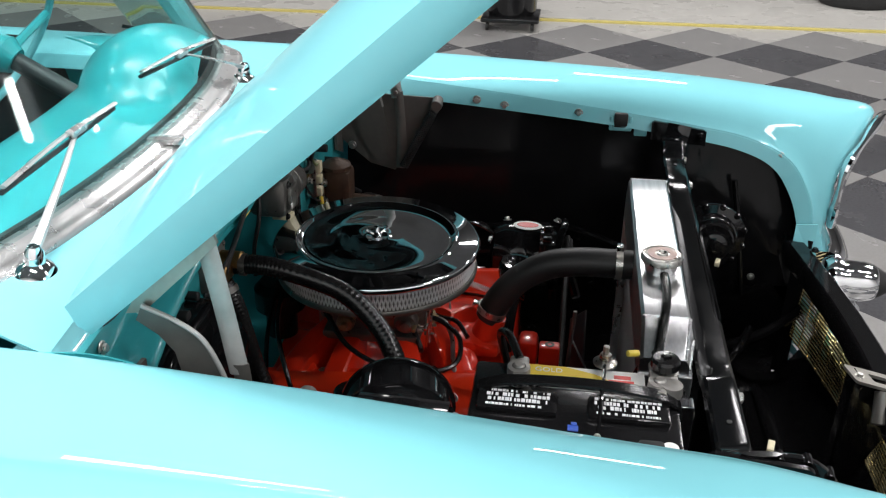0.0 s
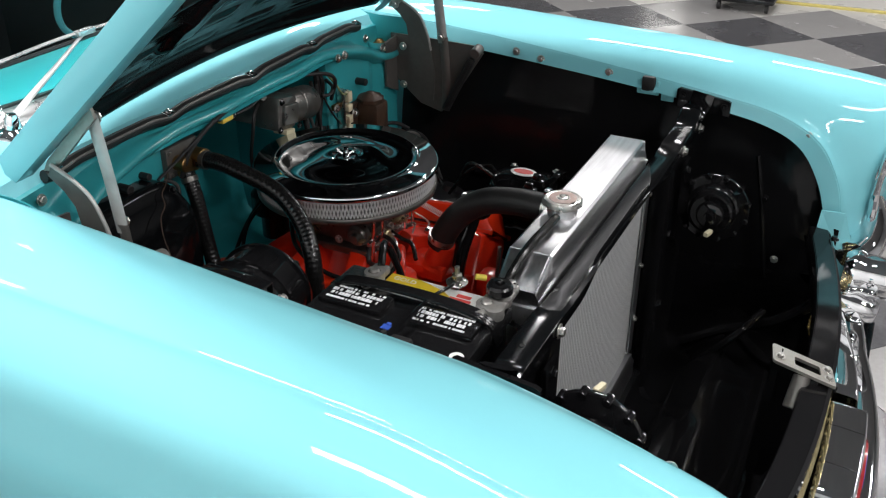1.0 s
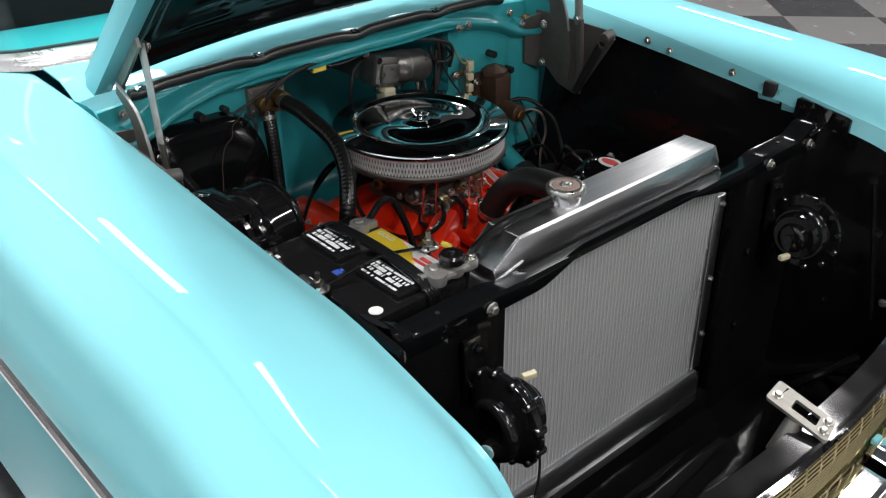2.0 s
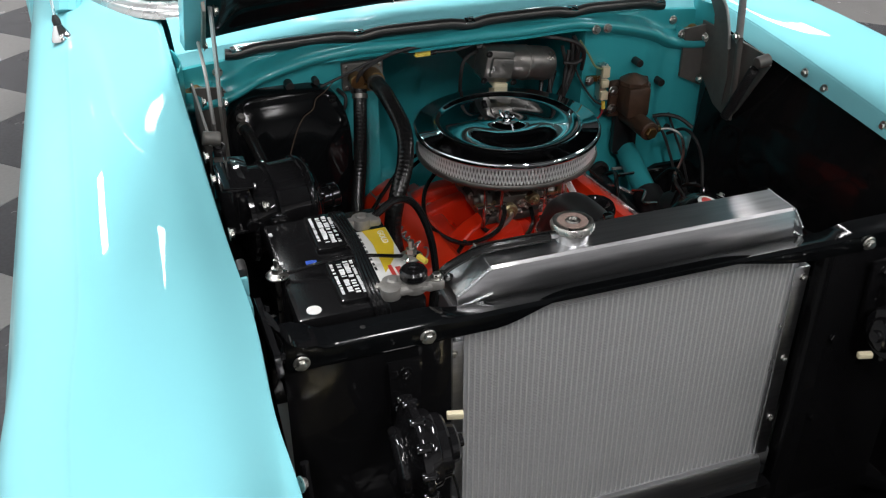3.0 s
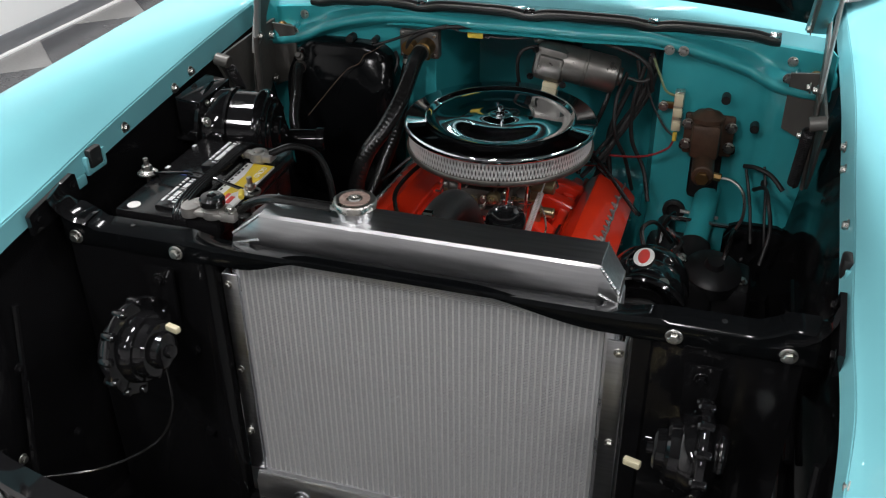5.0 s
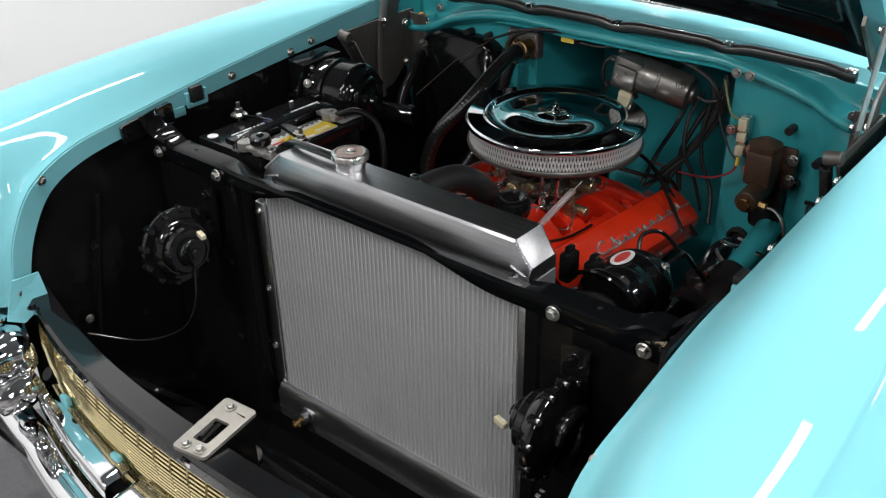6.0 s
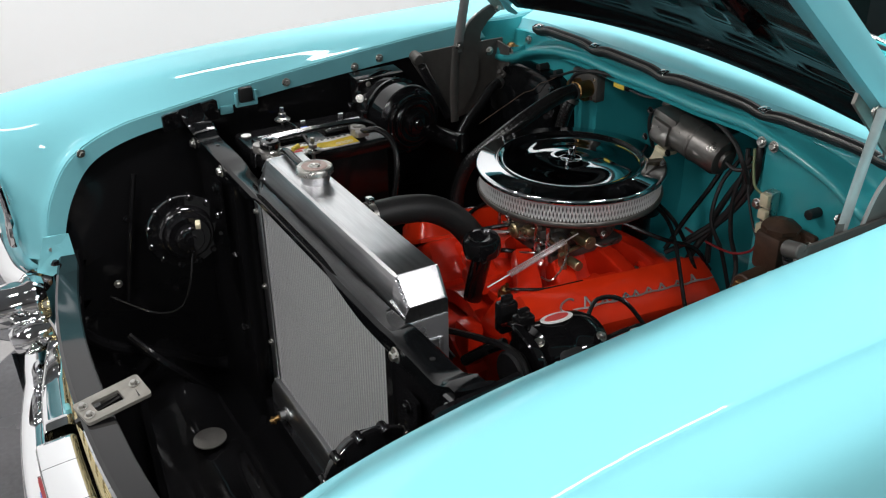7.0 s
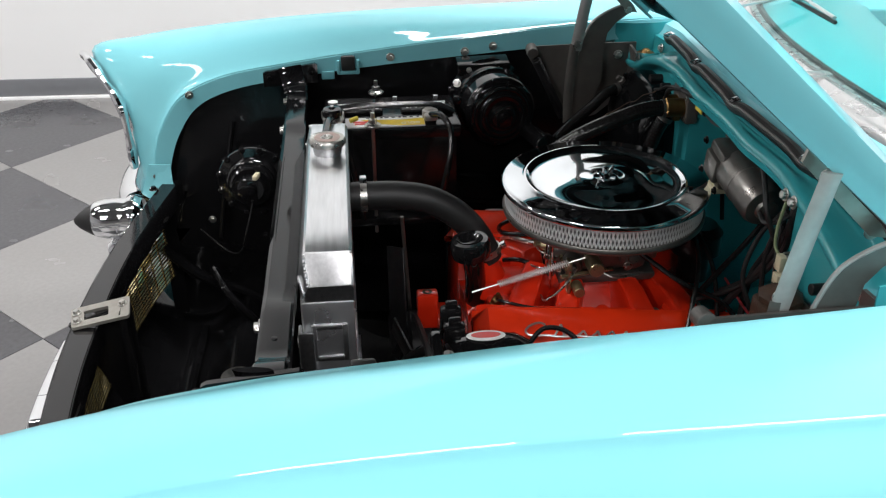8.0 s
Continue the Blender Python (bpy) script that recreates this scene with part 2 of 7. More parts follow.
def lathe(bm, prof, m=None, seg=32):
    """Turn a profile of (radius, height) about the z axis of m."""
    m = m or Matrix()
    rings = []
    for r, h in prof:
        if r < 1e-6:
            rings.append([bm.verts.new(m @ Vector((0, 0, h)))])
        else:
            rings.append([bm.verts.new(m @ Vector((r * math.cos(a), r * math.sin(a), h))) for a in (2 * math.pi * k / seg for k in range(seg))])
    for a, b in zip(rings, rings[1:]):
        for k in range(seg):
            k2 = (k + 1) % seg
            if len(a) == 1 and len(b) == 1:
                continue
            if len(a) == 1:
                bm.faces.new((a[0], b[k], b[k2]))
            elif len(b) == 1:
                bm.faces.new((a[k], b[0], a[k2]))
            else:
                bm.faces.new((a[k], b[k], b[k2], a[k2]))
    return bm


def rod(bm, p, q, r, r2=None, seg=16, edge=0.0):
    p, q = Vector(p), Vector(q)
    r2 = r if r2 is None else r2
    h = (q - p).length
    e = edge or min(r, r2, h) * 0.12
    return lathe(bm, [(0, 0), (r - e, 0), (r, e), (r2, h - e), (r2 - e, h), (0, h)], aim(p, q - p), seg)


def curve(points, n=6):
    """A smooth line through the points."""
    pts = [Vector(p) for p in points]
    if len(pts) == 2:
        return [pts[0].lerp(pts[1], k / n) for k in range(n + 1)]
    ext = [pts[0] * 2 - pts[1]] + pts + [pts[-1] * 2 - pts[-2]]
    out = []
    for k in range(len(pts) - 1):
        a, b, c, d = ext[k:k + 4]
        for j in range(n):
            t = j / n
            out.append(0.5 * (2 * b + (c - a) * t + (2 * a - 5 * b + 4 * c - d) * t * t + (3 * b - a - 3 * c + d) * t ** 3))
    out.append(pts[-1])
    return out


def tube(bm, points, r, seg=10, n=6, flat=1.0):
    pts = curve(points, n)
    up = Vector((0, 0, 1))
    d0 = (pts[1] - pts[0]).normalized()
    if abs(d0.dot(up)) > 0.9:
        up = Vector((1, 0, 0))
    side = d0.cross(up).normalized()
    rings = []
    for k, p in enumerate(pts):
        d = (pts[min(k + 1, len(pts) - 1)] - pts[max(k - 1, 0)]).normalized()
        side = (side - d * side.dot(d)).normalized()
        other = d.cross(side)
        rr = r(k / (len(pts) - 1)) if callable(r) else r
        rings.append([bm.verts.new(p + rr * (math.cos(a) * side + flat * math.sin(a) * other)) for a in (2 * math.pi * j / seg for j in range(seg))])
    for a, b in zip(rings, rings[1:]):
        for j in range(seg):
            bm.faces.new((a[j], a[(j + 1) % seg], b[(j + 1) % seg], b[j]))
    bm.faces.new(rings[0][::-1])
    bm.faces.new(rings[-1])
    return bm


def sheet(bm, rows, thick=None, close=False):
    """A skin over rows of points; thick: a vector or a function of the point that gives the offset of its back."""
    front = [[bm.verts.new(Vector(p)) for p in row] for row in rows]
    for a, b in zip(front, front[1:]):
        for k in range(len(a) - 1):
            bm.faces.new((a[k], a[k + 1], b[k + 1], b[k]))
    if thick is not None:
        back = [[bm.verts.new(v.co + (thick(v.co) if callable(thick) else Vector(thick))) for v in row] for row in front]
        for a, b in zip(back, back[1:]):
            for k in range(len(a) - 1):
                bm.faces.new((a[k], b[k], b[k + 1], a[k + 1]))
        for f, b in ((front[0], back[0]), (front[-1], back[-1]), ([r[0] for r in front], [r[0] for r in back]), ([r[-1] for r in front], [r[-1] for r in back])):
            for k in range(len(f) - 1):
                bm.faces.new((f[k], f[k + 1], b[k + 1], b[k]))
    return bm


def prism(bm, poly, offset):
    """A flat outline pushed along a vector."""
    a = [bm.verts.new(Vector(p)) for p in poly]
    b = [bm.verts.new(Vector(p) + Vector(offset)) for p in poly]
    bm.faces.new(a)
    bm.faces.new(b[::-1])
    for k in range(len(a)):
        bm.faces.new((a[k], b[k], b[(k + 1) % len(a)], a[(k + 1) % len(a)]))
    return bm


def lerp_table(table, x):
    for (x0, y0), (x1, y1) in zip(table, table[1:]):
        if x <= x1:
            t = max(0.0, min(1.0, (x - x0) / (x1 - x0)))
            return y0 + (y1 - y0) * t
    return table[-1][1]


def ease(t):
    t = max(0.0, min(1.0, t))
    return t * t * (3 - 2 * t)


# hexagon bolt with a washer, one mesh for all
_b = B()
lathe(_b, [(0, 0), (0.0098, 0), (0.0105, 0.0006), (0.0105, 0.0016), (0.0098, 0.0022), (0.0075, 0.0022)], None, 20)
lathe(_b, [(0.0068, 0.0020), (0.0068, 0.0072), (0.0056, 0.0084), (0, 0.0086)], None, 6)
BOLT = to_mesh("bolt", _b, STEEL, 25)


def bolt(p, d, parent, size=1.0):
    return link("bolt", BOLT, parent, "zinc-plated hexagon bolt", aim(p, d) @ Matrix.Scale(size, 4))


BOLT_BLACK = BOLT.copy()
BOLT_BLACK.materials[0] = BLACK


def black_bolt(p, d, parent, size=1.0):
    return link("bolt", BOLT_BLACK, parent, "black painted bolt", aim(p, d) @ Matrix.Scale(size, 4))


# ---- room ----
floor_bm = B()
box(floor_bm, (-9, -3.4, -0.06), (8, 14.7, -0.008))
floor = part("floor", floor_bm, CONCRETE)
tagged(floor, "checkered floor of light and dark grey vinyl tiles", "floor", kind="structure")
for name, lo, hi, mat, label in (
        ("wall_south", (-9, -4.0, -0.06), (8, -3.11, CEILING), WALL, "plain white painted showroom wall"),
        ("wall_north", (-9, 14.5, -0.05), (8, 14.7, CEILING), WALL_GREY, "plain grey painted wall beyond the concrete apron"),
        ("wall_west", (-9.2, -3.4, -0.05), (-9, 14.7, CEILING), WALL_GREY, "plain grey painted end wall"),
        ("wall_east", (8, -3.4, -0.05), (8.2, 14.7, CEILING), WALL_GREY, "plain grey painted end wall behind the car's nose")):
    bm = B()
    box(bm, lo, hi)
    tagged(part(name, bm, mat), label, "wall", kind="structure")
bm = B()
box(bm, (-9.2, -3.4, CEILING), (8.2, 14.7, CEILING + 0.1))
tagged(part("ceiling", bm, CEIL), "dark painted showroom ceiling with tube lights", "ceiling", kind="structure")
bm = B()
box(bm, (-9, -3.11, 0.012), (8, -3.098, 0.098), 0.004)
tagged(part("baseboard", bm, BASE), "dark grey vinyl baseboard along the white wall", "baseboard", kind="structure")
bm = B()
box(bm, (-9, -3.11, -0.004), (8, -3.08, 0.012), 0.003)
tagged(part("trim", bm, WALL), "thin white strip below the grey baseboard", "trim", kind="structure")
bm = B()
box(bm, (-9, 6.07, -0.05), (8, 14.5, 0.012), 0.003)
tagged(part("pavement", bm, CONCRETE), "pale sealed concrete apron beside the tiles", "pavement", kind="structure")
bm = B()
box(bm, (-9, 6.02, -0.05), (8, 6.07, 0.006), 0.002)
tagged(part("trim", bm, YELLOW_LINE), "worn yellow edge strip along the tiles", "trim", kind="structure")

# ceiling tube lights
lamp = thing("ceiling_light", (0, 0, CEILING), "white enamel tube light with a glowing diffuser, hung below the ceiling", "ceiling light", "ceiling tube lights", axes=Matrix())
bm = B()
prism(bm, [(-0.68, -0.10, CEILING - 0.02), (-0.68, 0.10, CEILING - 0.02), (-0.68, 0.14, CEILING - 0.085), (-0.68, -0.14, CEILING - 0.085)], (1.36, 0, 0))
part("housing", bm, FIXTURE, lamp)
bm = B()
box(bm, (-0.63, -0.115, CEILING - 0.10), (0.63, 0.115, CEILING - 0.086), 0.004)
part("diffuser", bm, DIFFUSER, lamp, "glowing white diffuser")
for k, (x, y) in enumerate(LAMP_PLACES):
    if k == 0:
        lamp.location = (x, y, CEILING)
    else:
        copy_thing(lamp, pose(x, y, CEILING))
    data = bpy.data.lights.new("tube_glow", "AREA")
    data.shape, data.size, data.size_y = "RECTANGLE", 1.26, 0.23
    data.energy, data.color = TUBE_WATTS * (1.5 if y == 0.2 and -2 < x < 1 else 0.62 if y == 0.2 else 1.7 if x > 1 else 1.8 if y < 0 else 1.75 if x > -1 else 1.0), (0.995, 0.97, 0.985)
    glow = new("tube_glow", data)
    glow.location = (x, y, CEILING - 0.105)

# things far across the floor
cart = thing("wheeled_bin", (-0.56, 5.77, 0.0), "black plastic wheeled bin standing on the tiles", "bin", axes=Matrix())
bm = B()
lathe(bm, [(0, 0.10), (0.17, 0.10), (0.19, 0.14), (0.22, 0.62), (0.235, 0.64), (0.235, 0.67), (0.2, 0.67), (0, 0.6)], Matrix.Translation((-0.56, 5.77, 0)), 24)
part("barrel", bm, PLASTIC, cart)
bm = B()
box(bm, (-0.78, 5.57, 0.065), (-0.34, 5.97, 0.10), 0.012)
part("dolly", bm, PLASTIC, cart)
for dx in (-0.17, 0.17):
    for dy in (-0.15, 0.15):
        bm = B()
        rod(bm, (-0.56 + dx - 0.012, 5.77 + dy, 0.032), (-0.56 + dx + 0.012, 5.77 + dy, 0.032), 0.032, seg=16)
        part("caster", bm, RUBBER, cart)
tyre = thing("spare_tyre", (2.30, 7.05, 0.012), "black rubber tyre lying on the concrete", "tyre", axes=Matrix())
bm = B()
lathe(bm, [(0.19, 0.03), (0.22, 0.0), (0.30, 0.0), (0.33, 0.04), (0.335, 0.10), (0.33, 0.17), (0.30, 0.21), (0.22, 0.21), (0.19, 0.18), (0.19, 0.03)], Matrix.Translation((2.30, 7.05, 0.012)), 40)
part("carcass", bm, TYRE, tyre)
bm = B()
lathe(bm, [(0, 0.06), (0.05, 0.08), (0.16, 0.05), (0.188, 0.09), (0.188, 0.04), (0, 0.04)], Matrix.Translation((2.30, 7.05, 0.012)), 32)
part("rim", bm, GREY_METAL, tyre)

# glowing box added on the far wall to give the floor its bright glint
glint_source = thing("wall_light", (-3.2, 14.4, 2.45), "glowing white box added on the far wall for the glint in the floor", "wall light", axes=Matrix())
bm = B()
box(bm, (-3.55, 14.40, 2.45), (-2.85, 14.498, 2.95), 0.01)
part("housing", bm, FIXTURE, glint_source)
bm = B()
box(bm, (-3.50, 14.385, 2.50), (-2.90, 14.398, 2.90), 0.004)
part("diffuser", bm, DIFFUSER, glint_source, "glowing white diffuser")

# ---- car body ----
car = thing("car", (0, 0, 0), "turquoise fifties car with its hood open over the engine bay", "car")

# rails of the front fender: stations from the door to the nose
RAILS = [
    [(-1.50, .600, .975), (-.80, .598, .968), (-.45, .597, .948), (-.06, .592, .919), (.19, .583, .893), (.31, .578, .872), (.385, .574, .836), (.432, .571, .772), (.458, .569, .705), (.470, .567, .640)],
    [(-1.50, .610, 1.003), (-.80, .612, 1.000), (-.45, .612, .984), (-.06, .606, .948), (.19, .594, .920), (.32, .588, .899), (.415, .579, .857), (.468, .576, .785), (.492, .574, .715), (.500, .572, .635)],
    [(-1.50, .624, 1.010), (-.80, .626, 1.006), (-.45, .626, .990), (-.06, .619, .956), (.19, .607, .928), (.325, .601, .907), (.425, .603, .865), (.480, .601, .792), (.503, .599, .717), (.510, .597, .633)],
    [(-1.50, .665, 1.014), (-.80, .665, 1.008), (-.45, .665, .996), (-.06, .665, .982), (.19, .665, .967), (.345, .660, .949), (.475, .655, .914), (.548, .648, .835), (.548, .640, .735), (.540, .636, .630)],
    [(-1.50, .740, 1.015), (-.80, .740, 1.010), (-.45, .740, 1.004), (-.06, .740, .992), (.19, .740, .980), (.36, .738, .964), (.520, .735, .944), (.622, .730, .912), (.560, .700, .76), (.545, .690, .630)],
    [(-1.50, .795, 1.006), (-.80, .795, 1.002), (-.45, .795, .998), (-.06, .795, .988), (.19, .797, .976), (.36, .798, .962), (.530, .797, .941), (.648, .790, .908), (.575, .780, .76), (.550, .775, .630)],
    [(-1.50, .812, .996), (-.80, .812, .992), (-.45, .812, .988), (-.06, .812, .979), (.19, .814, .968), (.36, .815, .954), (.530, .815, .933), (.652, .808, .901), (.580, .800, .76), (.555, .795, .630)],
    [(-1.50, .875, .955), (-.80, .876, .952), (-.45, .877, .950), (-.06, .878, .945), (.19, .878, .936), (.36, .877, .922), (.530, .872, .900), (.640, .856, .868), (.600, .860, .755), (.570, .855, .620)],
    [(-1.50, .905, .880), (-.80, .907, .880), (-.45, .908, .880), (-.06, .909, .876), (.19, .909, .868), (.36, .907, .855), (.520, .900, .836), (.610, .886, .810), (.595, .888, .740), (.570, .884, .610)],
    [(-1.50, .925, .760), (-.80, .928, .760), (-.45, .930, .760), (-.06, .931, .756), (.19, .931, .750), (.36, .929, .742), (.510, .922, .73), (.585, .910, .715), (.585, .906, .680), (.565, .900, .580)],
    [(-1.50, .925, .350), (-.80, .925, .350), (-.45, .925, .350), (-.06, .925, .350), (.19, .925, .350), (.36, .922, .350), (.50, .915, .350), (.565, .905, .350), (.565, .900, .350), (.560, .895, .350)],
]


def fender_rows(s, n=6):
    def settle(i, p):
        arch = 0.016 * ease((p.x - 0.1) / 0.25)
        if s < 0:
            out = arch + (0.008 if i == 0 else 0.0)
            return Vector((p.x, -p.y - out, p.z - 0.36 * out + (0.005 if i else 0.002)))
        out = 0.008 * ease((-0.1 - p.x) / 0.4) + 0.003 * max(0, min(5, i) - 1) - (0.003 if i < 3 else 0)
        return Vector((p.x, p.y + out + 0.6 * arch, p.z - 0.33 * min(out, 0.008) - 0.2 * arch))
    lines = [[settle(i, p) for p in curve(r, n)] for i, r in enumerate(RAILS)]
    rows = []
    for k in range(len(lines[0])):
        col = [l[k] for l in lines]
        # the flange keeps its hard edge; the skin above it is smooth
        rows.append([col[0]] + curve(col[1:], 4))
    return rows


for s in (-1, 1):
    # the body sits 9 mm off the engine's middle line
    offset = Matrix.Translation((0, 0.018, -0.006)) if s > 0 else Matrix()
    bm = B()
    sheet(bm, fender_rows(s), lambda p, s=s: Vector((-0.002, -s * 0.002, -0.003)))
    fender = part("front_fender", bm, TURQ, car, angle=27)
    fender.matrix_basis = offset
    for x, z, y in ((-0.070, 0.928, 0.5975), (-0.243, 0.935, 0.6000), (-0.309, 0.945, 0.6015)):
        bolt((x, s * (y - 0.002), z + 0.005), (0, -s, 0.05), fender, 0.95)
    bolt((0.395, s * 0.592, 0.860), (-0.3, -s, -0.2), fender, 0.95)
    bolt((0.495, s * 0.577, 0.670), (-0.2, -s, 0.0), fender, 0.95)
    # rubber bumper on the flange, and the corner tab below the nose
    bm = B()
    box(bm, (0.012, s * 0.592 - 0.008, 0.905), (0.044, s * 0.592 + 0.006, 0.940), 0.005)
    part("rubber_bumper", bm, RUBBER, fender, "black rubber hood bumper")
    bm = B()
    box(bm, (0.002, s * 0.593 - 0.004, 0.896), (0.054, s * 0.593 + 0.004, 0.906), 0.003)
    box(bm, (0.002, s * 0.593 - 0.005, 0.900), (0.009, s * 0.593 + 0.005, 0.930), 0.002)
    box(bm, (0.047, s * 0.593 - 0.005, 0.900), (0.054, s * 0.593 + 0.005, 0.930), 0.002)
    box(bm, (0.060, s * 0.592 - 0.003, 0.886), (0.090, s * 0.592 + 0.003, 0.906), 0.003)
    part("bumper_seat", bm, TURQ, fender)
    bm = B()
    prism(bm, [(0.455, s * 0.568, 0.70), (0.505, s * 0.575, 0.70), (0.532, s * 0.575, 0.625), (0.505, s * 0.565, 0.612), (0.452, s * 0.556, 0.645)], (0.0, -s * 0.003, 0))
    part("corner_tab", bm, TURQ, fender)
    # headlight bezel with its lamp
    m = aim((0.500, s * 0.775, 0.762), (0.95, 0, -0.30))
    light = B()
    lathe(light, [(0.098, -0.02), (0.122, -0.01), (0.128, 0.02), (0.126, 0.040), (0.117, 0.052), (0.105, 0.048), (0.098, 0.03), (0.094, 0.02)], m, 48)
    bezel = part("headlight_bezel", light, CHROME, car, "chrome headlight bezel")
    bezel.matrix_basis = offset
    light = B()
    rim_line = curve([(0.548, s * 0.655, 0.665), (0.546, s * 0.640, 0.740), (0.556, s * 0.652, 0.822), (0.590, s * 0.684, 0.872), (0.626, s * 0.730, 0.906), (0.655, s * 0.792, 0.904), (0.652, s * 0.842, 0.872), (0.625, s * 0.884, 0.808), (0.592, s * 0.902, 0.730), (0.578, s * 0.880, 0.665)], 5)
    tube(light, [p + Vector((0.010, 0, -0.002)) for p in rim_line], lambda t: 0.014 + 0.003 * math.sin(34 * t), 10, 1, 0.7)
    part("headlight_rim", light, CHROME, bezel, "chrome edge moulding of the headlight hood")
    light = B()
    lathe(light, [(0.095, 0.02), (0.07, 0.034), (0.035, 0.042), (0, 0.044)], m, 32)
    part("headlight_lens", light, FIXTURE, bezel)
    # side spear trim
    bm = B()
    rows = []
    for k in range(13):
        x = -1.5 + 2.0 * k / 12
        rows.append([(x, s * (0.928 + dy), 0.755 + dz) for dy, dz in ((0.0, 0.016), (0.008, 0.013), (0.011, 0.004), (0.006, 0.0), (0.011, -0.004), (0.008, -0.013), (0.0, -0.016))])
    sheet(bm, rows)
    part("side_spear", bm, CHROME_WORN, car, "chrome side spear").matrix_basis = Matrix.Translation((0, 0.033, 0)) if s > 0 else Matrix()
    # inner fender
    bm = B()
    rows = []
    for k in range(25):
        x = -0.62 + 1.10 * k / 24
        top = lerp_table([(-.62, .95), (-.06, .925), (.31, .885), (.385, .85), (.432, .79), (.458, .72), (.49, .64)], x)
        rows.append([(x, s * (0.606 + 0.012 * ease((x - 0.1) / 0.25) - 0.03 * ease((top - z) / 0.2) + 0.03 * ease((0.55 - z) / 0.2) - 0.10 * ease((0.66 - z) / 0.14) * ease((-0.40 - x) / 0.18) + 0.004 * math.sin(9 * x)), z) for z in (top, top - 0.05, top - 0.1, top - 0.18, 0.62 if top > .7 else top - .2, 0.52, 0.42, 0.32, 0.24)])
    sheet(bm, rows, (0, s * 0.003, 0))
    inner = part("inner_fender", bm, BLACK_INNER, car, "gloss black inner fender")
    inner.matrix_basis = offset
    for pts, r in (([(0.30, s * 0.572, 0.80), (0.33, s * 0.570, 0.66), (0.36, s * 0.572, 0.50)], 0.006), ([(-0.40, s * 0.575, 0.62), (-0.10, s * 0.570, 0.65), (0.08, s * 0.570, 0.60)], 0.008), ([(-0.45, s * 0.578, 0.54), (-0.15, s * 0.574, 0.57), (0.10, s * 0.575, 0.50)], 0.010)):
        bm = B()
        tube(bm, pts, r, 8, 8)
        part("pressed_rib", bm, BLACK_INNER, inner)
    bolt((0.375, s * 0.572, 0.55), (0, -s, 0), inner, 0.9)
    for x, z in ((0.33, 0.70), (-0.05, 0.62), (-0.2, 0.60), (0.25, 0.50)):
        black_bolt((x, s * 0.572, z), (0, -s, 0), inner, 0.9)
    # black bracket of the core support on the fender flange
    bm = B()
    prism(bm, [(0.098, s * 0.584, 0.885), (0.222, s * 0.582, 0.878), (0.222, s * 0.584, 0.910), (0.215, s * 0.584, 0.914), (0.104, s * 0.588, 0.928), (0.098, s * 0.588, 0.924)], (0, -s * 0.008, 0))
    tube(bm, [(0.148, s * 0.520, 0.880), (0.150, s * 0.548, 0.886), (0.156, s * 0.566, 0.903), (0.160, s * 0.575, 0.925)], 0.026, 8, 5, 0.16)
    bracket = part("fender_bracket", bm, BLACK, car, "gloss black fender bracket")
    bracket.matrix_basis = offset
    black_bolt((0.112, s * 0.577, 0.911), (0, -s, 0), bracket, 0.8)
    black_bolt((0.208, s * 0.575, 0.900), (0, -s, 0), bracket, 0.8)

# wheels under the body
for x in (-0.10, -2.78):
    for s in (-1, 1):
        m = aim((x, s * 0.748, 0.277 + 0.01 * x - 0.014 * s), (0, s, 0))
        bm = B()
        tread = [(0.19, -0.08), (0.24, -0.095), (0.30, -0.09), (0.328, -0.07)]
        for k in range(-3, 4):
            tread += [(0.331, 0.018 * k - 0.0085), (0.338, 0.018 * k - 0.006), (0.338, 0.018 * k + 0.006), (0.331, 0.018 * k + 0.0085)]
        lathe(bm, tread + [(0.328, 0.07), (0.30, 0.09), (0.24, 0.095), (0.19, 0.08), (0.19, -0.08)], m, 48)
        tyre_part = part("wheel", bm, TYRE, car, "black rubber tyre on a steel wheel")
        bm = B()
        lathe(bm, [(0.192, -0.07), (0.195, 0.08), (0.185, 0.06), (0.15, 0.05), (0.14, 0.075), (0.09, 0.09), (0.04, 0.10), (0, 0.102)], m, 40)
        part("rim", bm, CHROME_WORN, tyre_part, "bright hubcap and rim")

# antenna on the fender top near the cowl
bm = B()
lathe(bm, [(0.022, 0), (0.022, 0.004), (0.016, 0.016), (0.010, 0.028), (0.007, 0.034), (0, 0.034)], aim((-0.868, -0.812, 0.998), (-0.1, -0.15, 1)), 24)
antenna = part("antenna", bm, CHROME, car, "chrome fender antenna")
bm = B()
rod(bm, (-0.872, -0.817, 1.03), (-0.93, -0.845, 1.75), 0.0028, 0.0015, 8)
part("mast", bm, CHROME, antenna)
bm = B()
lathe(bm, [(0.0085, 0.0), (0.0085, 0.012), (0.004, 0.022), (0, 0.022)], aim((-0.871, -0.816, 1.028), (-0.1, -0.15, 1)), 16)
part("grommet", bm, RUBBER, antenna)

# ---- cowl, firewall ----
def seal_x(y):
    return -0.652 - 0.045 * min(1.0, abs(y) / 0.5) ** 1.5


def seal_z(y):
    return 1.014 - 0.022 * (y / 0.5) ** 2


def trim_x(y):
    a = abs(y)
    return -0.768 - 0.10 * (a / 0.6) ** 2.2 - (0.25 * ((a - 0.6) / 0.2) ** 2 if a > 0.6 else 0)


